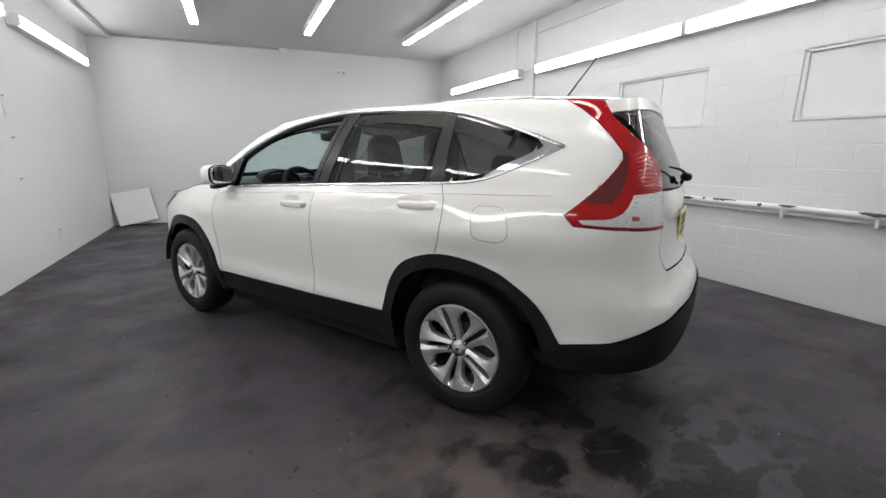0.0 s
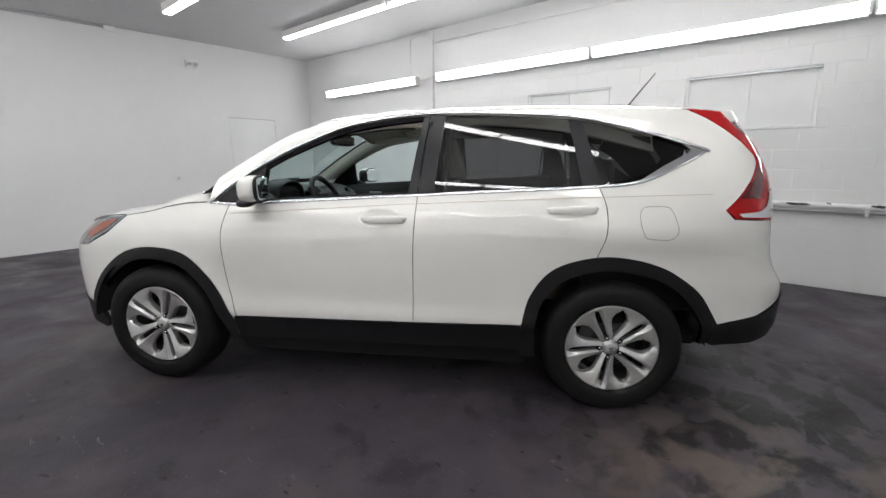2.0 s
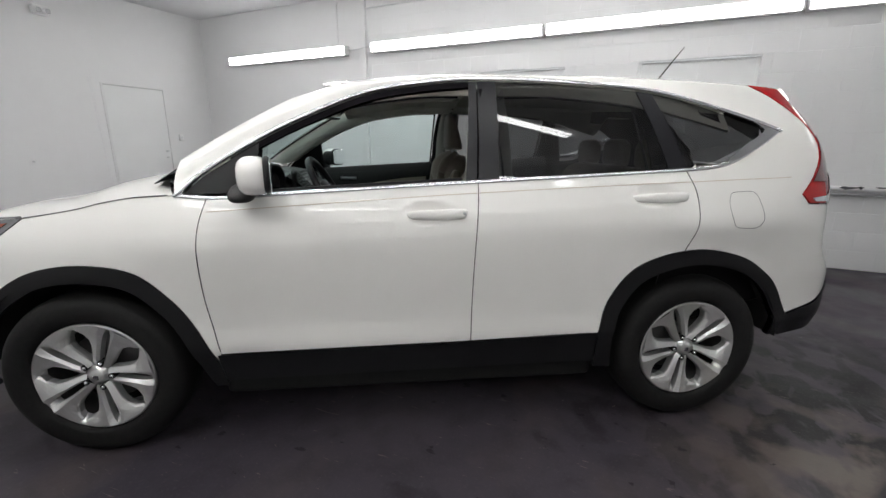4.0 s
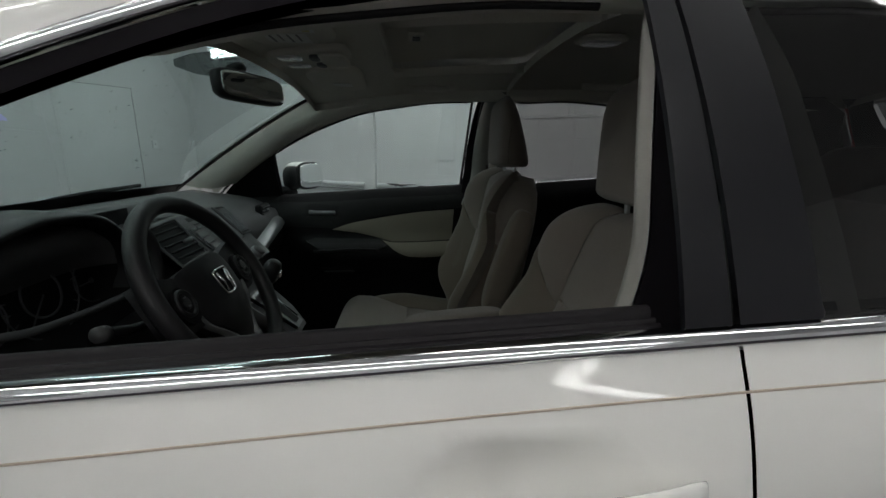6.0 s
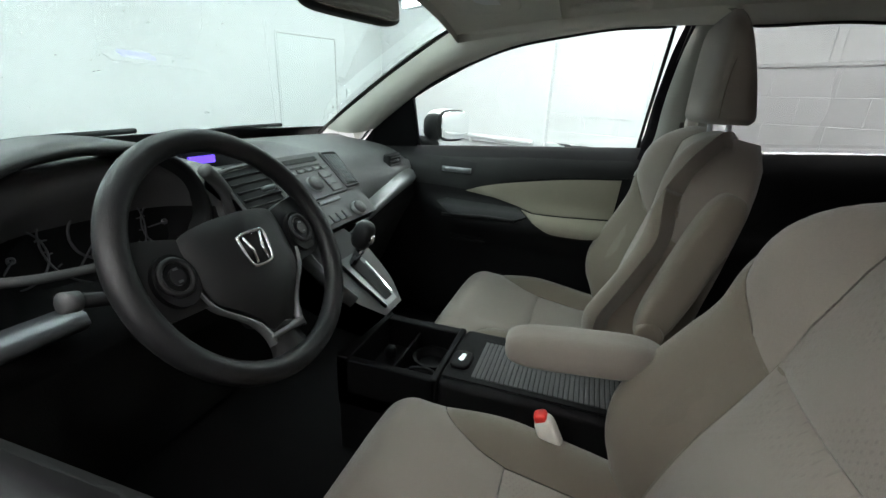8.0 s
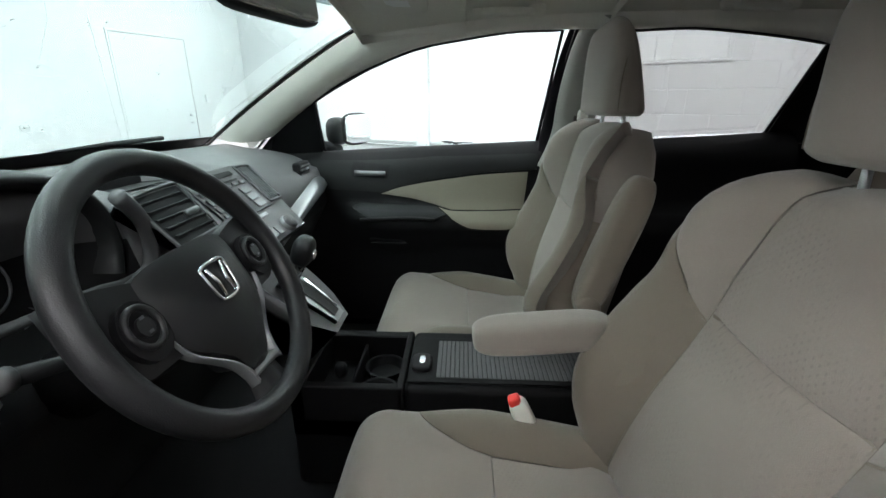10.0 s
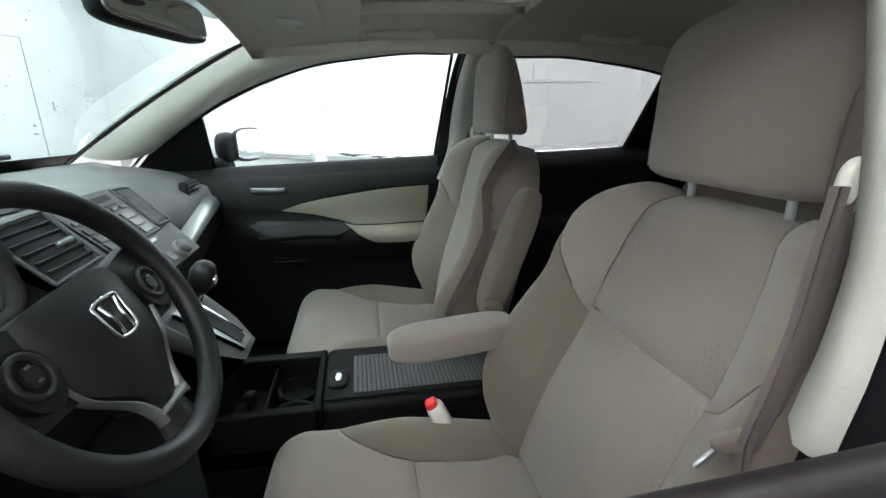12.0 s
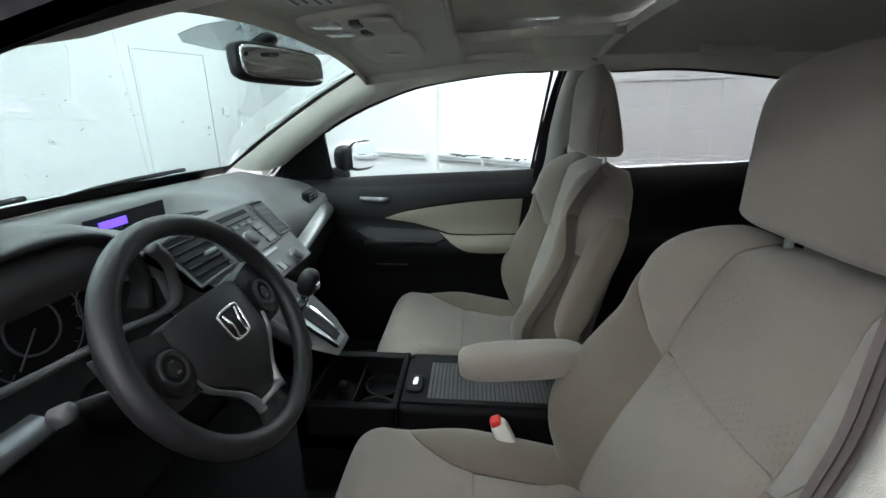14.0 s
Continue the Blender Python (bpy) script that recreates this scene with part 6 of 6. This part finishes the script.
gl_ = patch("gear_plate", [(-.030, .36), (.052, .36), (.050, .7), (.040, .98), (-.012, .98), (-.026, .7)], lambda y, t: gp(y, t) + Vector((.006, 0, .008)), M_SATIN, gs, "dark gear plate with bright edges", step=.03, depth=.01, flip=True)
patch("gear_gate", [(-.010, .46), (.034, .46), (.030, .93), (-.004, .93)], lambda y, t: gp(y, t) + Vector((.0075, 0, .010)), M_RUBBER, gl_, step=.03, depth=.002, flip=True)
patch("gear_scale", [(.040, .52), (.047, .52), (.040, .9), (.035, .9)], lambda y, t: gp(y, t) + Vector((.0078, 0, .0105)), M_CHROME, gl_, step=.03, depth=.002, flip=True)
tube("silver_cheek", [(-.55, -.10, .975), (-.50, -.112, .93), (-.45, -.105, .885), (-.41, -.085, .845)], lambda f: .022 - .006 * f, M_SATIN, gs, sides=8, flat=.4)
lv = tube("gear_lever", [(-.475, .01, .885), (-.445, .0, .93), (-.432, -.005, .955)], .011, M_CHROME, gs, "gear lever with a chrome-fronted black knob", sides=10)
lump("knob", (.024, .026, .036), (-.427, -.008, .980), M_WHEELR, lv, power=2.5, rot=pose(0, 0, 0, 0, 20, 0))
lump("knob_front", (.006, .010, .012), (-.404, -.012, .972), M_CHROME, lv, power=2.6, rot=pose(0, 0, 0, 0, 20, 0))

# console: charcoal body coloured near-black for low cabin shade, with an open tray, cup wells, ribbed lid
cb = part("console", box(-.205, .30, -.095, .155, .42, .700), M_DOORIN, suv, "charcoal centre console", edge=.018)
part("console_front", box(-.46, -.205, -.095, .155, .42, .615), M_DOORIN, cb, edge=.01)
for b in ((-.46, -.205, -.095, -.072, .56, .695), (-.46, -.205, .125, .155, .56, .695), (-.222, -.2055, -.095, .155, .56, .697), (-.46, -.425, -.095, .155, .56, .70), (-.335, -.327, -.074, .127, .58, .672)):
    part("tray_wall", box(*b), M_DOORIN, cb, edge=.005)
for y in (-.028, .075):
    lathe_rows = [[(-.275 + r * math.cos(g), y + r * math.sin(g), z) for g in [2 * math.pi * k / 28 for k in range(28)]] for r, z in ((.052, .640), (.046, .642), (.043, .638), (.038, .600), (.001, .599))]
    loft("cup_holder", lathe_rows, M_DOORIN, cb, close_rows=True)
lump("power_socket", (.016, .016, .02), (-.385, .05, .64), M_RUBBER, cb, power=2.4)
part("lid_frame", box(-.20, .28, -.078, .108, .6995, .7045), M_DOORIN, cb, edge=.003)
for k in range(38):
    x = -.135 + .0105 * k
    part("lid_rib", box(x, x + .0088, -.062, .092, .703, .7068), M_DASH, cb, edge=.0025)
lt = lump("lid_latch", (.024, .034, .008), (-.172, -.010, .708), M_RUBBER, cb, power=3.4)
lump("latch_grip", (.008, .020, .003), (-.170, -.006, .7150), M_CHROME, lt, "chrome latch pull", power=3)

# cabin floor, bulkhead and load floor
part("rear_underbody", box(.86, 1.95, -.50, .50, .25, .38), M_DARKIN, suv, edge=.03)
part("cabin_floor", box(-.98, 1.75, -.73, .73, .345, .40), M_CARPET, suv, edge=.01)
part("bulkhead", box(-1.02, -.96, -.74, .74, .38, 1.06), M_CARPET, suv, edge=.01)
part("load_floor", box(1.18, 2.0, -.60, .60, .40, .70), M_CARPET, suv, edge=.02)
for sgn in (-1, 1):
    patch("load_side_trim", [(1.12, .45), (1.80, .6), (1.85, 1.15), (1.65, 1.30), (1.50, 1.26), (1.35, 1.20), (1.14, 1.185)], side_off(-.07), M_DOORIN, suv, step=.07, depth=.004, flip=True, mirror=sgn > 0)
    patch("rear_pillar_trim", [(1.66, 1.345), (1.86, 1.10), (2.02, 1.10), (2.05, 1.30), (1.9, 1.50), (1.75, 1.56), (1.40, 1.56), (1.42, 1.47), (1.55, 1.42)], side_off(-.05), M_DOORUP, suv, step=.06, depth=.004, flip=True, mirror=sgn > 0)


# ---------------------------------------------------------------- seats
def front_seat(name, yc, foot_x, foot_z, recline, cush_dx, rest_n, label):
    """A front seat: backrest with lower panel, upper panel, shoulder pads and bolsters, cushion and headrest."""
    g_ = radians(recline)
    D, N = Vector((math.sin(g_), 0, math.cos(g_))), Vector((-math.cos(g_), 0, math.sin(g_)))
    foot = Vector((foot_x, yc, foot_z))
    panel_edge = spl([(-.05, .150), (.1, .149), (.2, .146), (.36, .142), (.5, .128), (.6, .110), (.66, .098)])
    crest_a = spl([(-.05, .196), (.02, .204), (.08, .220), (.14, .240), (.2, .256), (.26, .264), (.32, .260), (.38, .244), (.44, .234), (.48, .230), (.52, .220), (.56, .202), (.60, .180), (.66, .150)])
    crest_n = spl([(-.05, .030), (.02, .050), (.08, .090), (.14, .107), (.2, .098), (.26, .082), (.32, .068), (.38, .060), (.44, .066), (.48, .066), (.52, .062), (.56, .046), (.60, .014), (.66, -.05)])

    def back(a, h, d=0.0):
        m = abs(a)
        pe, ca = panel_edge(h), crest_a(h)
        t = min(1.0, max(0.0, (m - pe + .012) / (ca - pe + .012)))
        f = crest_n(h) * (t * t * (3 - 2 * t)) ** .85
        f -= 13 * max(0, m - ca) ** 2
        if h > .56:
            f -= 15 * (h - .56) ** 2 * (1 - .8 * t)
        f += .010 * math.sin(math.pi * min(1, max(0, h / .37))) * (1 - t)
        return foot + Vector((0, a, 0)) + D * h + N * (f + d)

    # shell of the backrest
    rows = []
    for k in range(15):
        h = -.04 + .645 * k / 14
        q = 1 - .34 * max(0, (h - .44) / .165) ** 2.0
        w, dep = .256 * q, (.135 - .02 * ramp(.3, .60, h)) * (1 - .35 * max(0, (h - .54) / .065) ** 2)
        ring = []
        for j in range(32):
            g = 2 * math.pi * j / 32
            ca, sa = math.cos(g), math.sin(g)
            a, n = w * math.copysign(abs(ca) ** .55, ca), dep * .5 * math.copysign(abs(sa) ** .7, sa)
            ring.append(foot + Vector((0, a, 0)) + D * h + N * (n - .074 + (crest_n(h) - .006) * ramp(.13, .21, abs(a)) * max(0.0, sa) ** .4))
        rows.append(ring)
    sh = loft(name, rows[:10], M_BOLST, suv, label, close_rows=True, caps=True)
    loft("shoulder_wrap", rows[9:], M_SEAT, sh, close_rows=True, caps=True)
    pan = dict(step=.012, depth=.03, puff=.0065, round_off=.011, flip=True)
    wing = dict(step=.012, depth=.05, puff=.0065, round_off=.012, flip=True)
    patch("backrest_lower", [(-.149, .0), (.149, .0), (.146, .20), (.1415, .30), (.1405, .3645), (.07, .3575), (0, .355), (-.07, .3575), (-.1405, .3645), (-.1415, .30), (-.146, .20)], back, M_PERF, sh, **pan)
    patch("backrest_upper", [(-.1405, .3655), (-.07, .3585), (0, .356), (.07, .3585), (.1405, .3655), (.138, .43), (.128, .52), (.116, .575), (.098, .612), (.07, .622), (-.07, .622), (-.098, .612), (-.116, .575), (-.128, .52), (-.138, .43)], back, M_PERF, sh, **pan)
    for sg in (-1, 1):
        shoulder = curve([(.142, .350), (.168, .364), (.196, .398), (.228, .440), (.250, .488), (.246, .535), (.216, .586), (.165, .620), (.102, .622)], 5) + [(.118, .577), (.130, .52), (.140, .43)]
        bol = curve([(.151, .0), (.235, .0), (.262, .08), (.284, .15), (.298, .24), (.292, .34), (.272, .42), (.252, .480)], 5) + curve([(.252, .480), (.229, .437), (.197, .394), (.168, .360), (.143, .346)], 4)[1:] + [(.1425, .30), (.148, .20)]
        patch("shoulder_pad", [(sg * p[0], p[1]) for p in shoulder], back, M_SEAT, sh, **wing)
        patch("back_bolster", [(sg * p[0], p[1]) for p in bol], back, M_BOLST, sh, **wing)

    # cushion
    def cush(a, l):
        m = abs(a)
        b = .034 * ramp(.125, .205, m) * (1 - ramp(.22, .42, l)) - 1.6 * max(0, m - .215) ** 1.5
        b -= .010 * ramp(.30, .5, l) * ramp(.12, .25, m)
        zt = .618 + .075 * min(l, .44) / .44 + b
        if l <= .44:
            return Vector((.215 + cush_dx - l, yc + a, zt))
        th = (l - .44) / .075
        if th < 1.75:
            return Vector((-.225 + cush_dx - .075 * math.sin(th), yc + a, zt - .075 * (1 - math.cos(th))))
        r = l - .44 - .075 * 1.75
        return Vector((-.225 + cush_dx - .075 * math.sin(1.75) + .18 * r, yc + a, zt - .075 * (1 - math.cos(1.75)) - r))

    rows = []
    for z, w, x0, x1 in ((.40, .20, -.20, .20), (.47, .222, -.24, .22), (.535, .238, -.268, .235), (.572, .242, -.272, .235), (.580, .235, -.263, .235), (.588, .241, -.266, .235), (.612, .226, -.24, .23), (.63, .18, -.18, .2)):
        ring = []
        for j in range(28):
            g = 2 * math.pi * j / 28
            ca, sa = math.cos(g), math.sin(g)
            ring.append(((x0 + x1) / 2 + cush_dx + (x1 - x0) / 2 * math.copysign(abs(ca) ** .5, ca), yc + w * math.copysign(abs(sa) ** .5, sa), z))
        rows.append(ring)
    loft("cushion_base", rows, M_SEAT, sh, close_rows=True, caps=True)
    pan = dict(pan, flip=False)
    patch("cushion_rear", [(-.140, .0), (.140, .0), (.138, .2345), (-.138, .2345)], cush, M_PERF, sh, **pan)
    front = curve([(.1395, .236), (.150, .285), (.178, .338), (.212, .370), (.246, .384)], 4)
    full = front + [(.248, .62), (.238, .68)]
    patch("cushion_front", full + [(-x, l) for x, l in full[::-1]], cush, M_SEAT, sh, **dict(pan, depth=.05))
    for sg in (-1, 1):
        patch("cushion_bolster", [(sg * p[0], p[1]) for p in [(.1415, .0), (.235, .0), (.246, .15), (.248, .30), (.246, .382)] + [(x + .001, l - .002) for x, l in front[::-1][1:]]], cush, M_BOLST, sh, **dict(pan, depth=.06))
    # headrest on two posts
    hc = foot + D * .748 + N * rest_n
    rows = []
    for k in range(25):
        v = -math.cos(math.pi * k / 24)
        w = .150 * max(.0, 1 - max(0, (v + .1) / 1.1) ** 4) ** .5
        low = max(0, (-v - .86) / .14)
        w = max(w, .030) * (1 - .13 * low * low)
        f = (v + 1) / 2
        top = max(0, (v - .70) / .30) ** 2
        x0, x1 = -.056 + .012 * f * f + .022 * top + .016 * low * low, .056 - .070 * f ** 1.3 - .010 * low * low
        x1 = max(x1, x0 + .02)
        ring = []
        for j in range(40):
            g = 2 * math.pi * j / 40
            ca, sa = math.cos(g), math.sin(g)
            ring.append(hc + Vector(((x0 + x1) / 2 + (x1 - x0) / 2 * math.copysign(abs(ca) ** .62, ca), w * math.copysign(abs(sa) ** .42, sa), .121 * v)))
        rows.append(ring)
    hr = loft("headrest", rows, M_SEAT, sh, close_rows=True, caps=True)
    for sg in (-1, 1):
        tube("headrest_seam", [hc + Vector((-.030 - .008 * math.cos(math.pi * (k / 10 - .5)) + .02 * k / 10, sg * (.1515 - .010 * (k / 10) ** 3), -.108 + .17 * k / 10)) for k in range(11)], .0016, M_BOLST, hr, sides=5)
        tube("headrest_post", [foot + D * .575 + N * -.056 + Vector((0, sg * .086, 0)), hc + Vector((.008, sg * .086, -.10))], .0062, M_STEEL, sh, sides=10)
        lump("post_collar", (.015, .022, .007), foot + D * .604 + N * -.054 + Vector((0, sg * .086, 0)), M_INSERT, sh, "beige post collar", power=3)
    part("seat_runner", box(-.22 + cush_dx, .20 + cush_dx, yc - .19, yc - .16, .375, .42), M_STEEL, sh)
    part("seat_runner", box(-.22 + cush_dx, .20 + cush_dx, yc + .16, yc + .19, .375, .42), M_STEEL, sh)
    return sh


ds = front_seat("driver_seat", -.374, .20, .62, 19.3, 0.0, .018, "beige cloth driver's seat with taupe bolsters")
ps = front_seat("passenger_seat", .394, .160, .648, 12.0, -.035, -.008, "beige cloth passenger seat with raised armrest")
# armrests
lump("armrest", (.142, .042, .035), (.082, -.098, .846), M_SEAT, ds, "beige padded armrest, folded down", power=4.0, seg=36, rot=pose(0, 0, 0, 0, -4, 3))
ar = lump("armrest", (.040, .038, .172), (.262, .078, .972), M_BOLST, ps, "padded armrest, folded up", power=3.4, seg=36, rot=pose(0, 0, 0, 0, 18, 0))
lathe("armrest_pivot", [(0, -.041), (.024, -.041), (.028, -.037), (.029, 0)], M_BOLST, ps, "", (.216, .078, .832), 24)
# buckle and belt
bk = lump("belt_buckle", (.020, .017, .055), (.052, -.150, .672), M_CREAM, ds, "cream seat belt buckle", power=4, rot=pose(0, 0, 0, 0, -25, 0))
lump("release_button", (.013, .013, .014), (.029, -.150, .716), M_BUCKLE, bk, power=4, rot=pose(0, 0, 0, 0, -25, 0))
for sgn in (-1, 1):
    top_x = .304 if sgn < 0 else .310
    yo = -.022 if sgn < 0 else 0.0
    path = [(top_x, sgn * (.638 + yo), 1.250), (top_x - .003, sgn * (.639 + yo), 1.20), (top_x - .006, sgn * (.640 + yo), 1.12), (top_x - .020, sgn * (.642 + yo), 1.05), (top_x - .032, sgn * (.645 + yo), .98), (top_x - .03, sgn * .655, .88), (top_x, sgn * .668, .60)]
    rows = [[Vector(p) + Vector((-.023 + .046 * k / 12, sgn * (.0020 if k % 2 else -.0016) + sgn * .006 * math.sin(math.pi * k / 12), 0)) for k in range(13)] for p in curve(path, 5)]
    bl = loft("seat_belt", rows, M_WEB, suv, "brown-grey seat belt hanging beside the seat", smooth=False)
    lump("belt_anchor", (.018, .011, .026), (top_x + .006, sgn * (.636 + yo), 1.248), M_CREAM, bl, power=2.6)
    lump("belt_tongue", (.042, .012, .009), (top_x - .034, sgn * (.634 + yo), 0.992), M_BOLST, bl, power=2.4)
    lump("tongue_plate", (.004, .0025, .015), (top_x - .078, sgn * (.634 + yo), 0.976), M_STEEL, bl, power=3, rot=pose(0, 0, 0, 0, 50, 0))
# rear bench: beige, but in the darker taupe so that its colour carries the shade
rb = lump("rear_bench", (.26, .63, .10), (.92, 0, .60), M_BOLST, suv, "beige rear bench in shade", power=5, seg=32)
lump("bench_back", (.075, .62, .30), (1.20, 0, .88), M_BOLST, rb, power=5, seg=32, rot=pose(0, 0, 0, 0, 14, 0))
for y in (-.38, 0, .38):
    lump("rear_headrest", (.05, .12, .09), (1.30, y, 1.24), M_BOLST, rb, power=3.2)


# ---------------------------------------------------------------- windscreen shade patch and water drops
def screen_off(off):
    def f(w, t):
        e = .004
        n = (screen(w + e, t) - screen(w - e, t)).cross(screen(w, t + e) - screen(w, t - e)).normalized()
        n = n if n.z > 0 else -n
        return screen(w, t) + n * off
    return f


G_SHADE = glass("dotted shade print", (0.46, 0.49, 0.49), 0.03)
patch("mirror_shade", [(-.12, .965), (-.30, .875), (-.33, .835), (-.27, .815), (-.10, .815), (.10, .835), (.30, .875), (.62, .935), (.66, .965)], screen_off(-.006), G_SHADE, suv, "grey dotted shade print round the mirror", step=.05, depth=.001, flip=True)
M_WATER = mat("water drops", (0.92, 0.95, 0.95), 0.02, transmission=1.0)
rnd = random.Random(11)
drop_v, drop_f = [], []
for k in range(430):
    if k < 190:
        w, t = rnd.uniform(-.15, .55), rnd.uniform(.84, .965)
    else:
        w, t = rnd.uniform(-.80, .85), rnd.uniform(.18, .95)
    r = rnd.choice((.0012, .0016, .0022, .0030)) * (1.0 if k < 190 else .62)
    c = screen_off(.0022)(w, t)
    n = (screen_off(.01)(w, t) - c).normalized()
    a = n.orthogonal().normalized()
    b = n.cross(a)
    i = len(drop_v)
    st = rnd.uniform(1.0, 1.7)
    for q, hgt in ((1.0, 0.0), (.7, .42)):
        drop_v += [c + (a * math.cos(g) * st + b * math.sin(g)) * r * q + n * r * hgt for g in [2 * math.pi * j / 7 for j in range(7)]]
    drop_v.append(c + n * r * .6)
    for j in range(7):
        drop_f += [(i + j, i + (j + 1) % 7, i + 7 + (j + 1) % 7, i + 7 + j), (i + 7 + j, i + 7 + (j + 1) % 7, i + 14)]
tagged(link_mesh("water_drops", drop_v, drop_f, M_WATER, suv, smooth=True), kind="stuff")
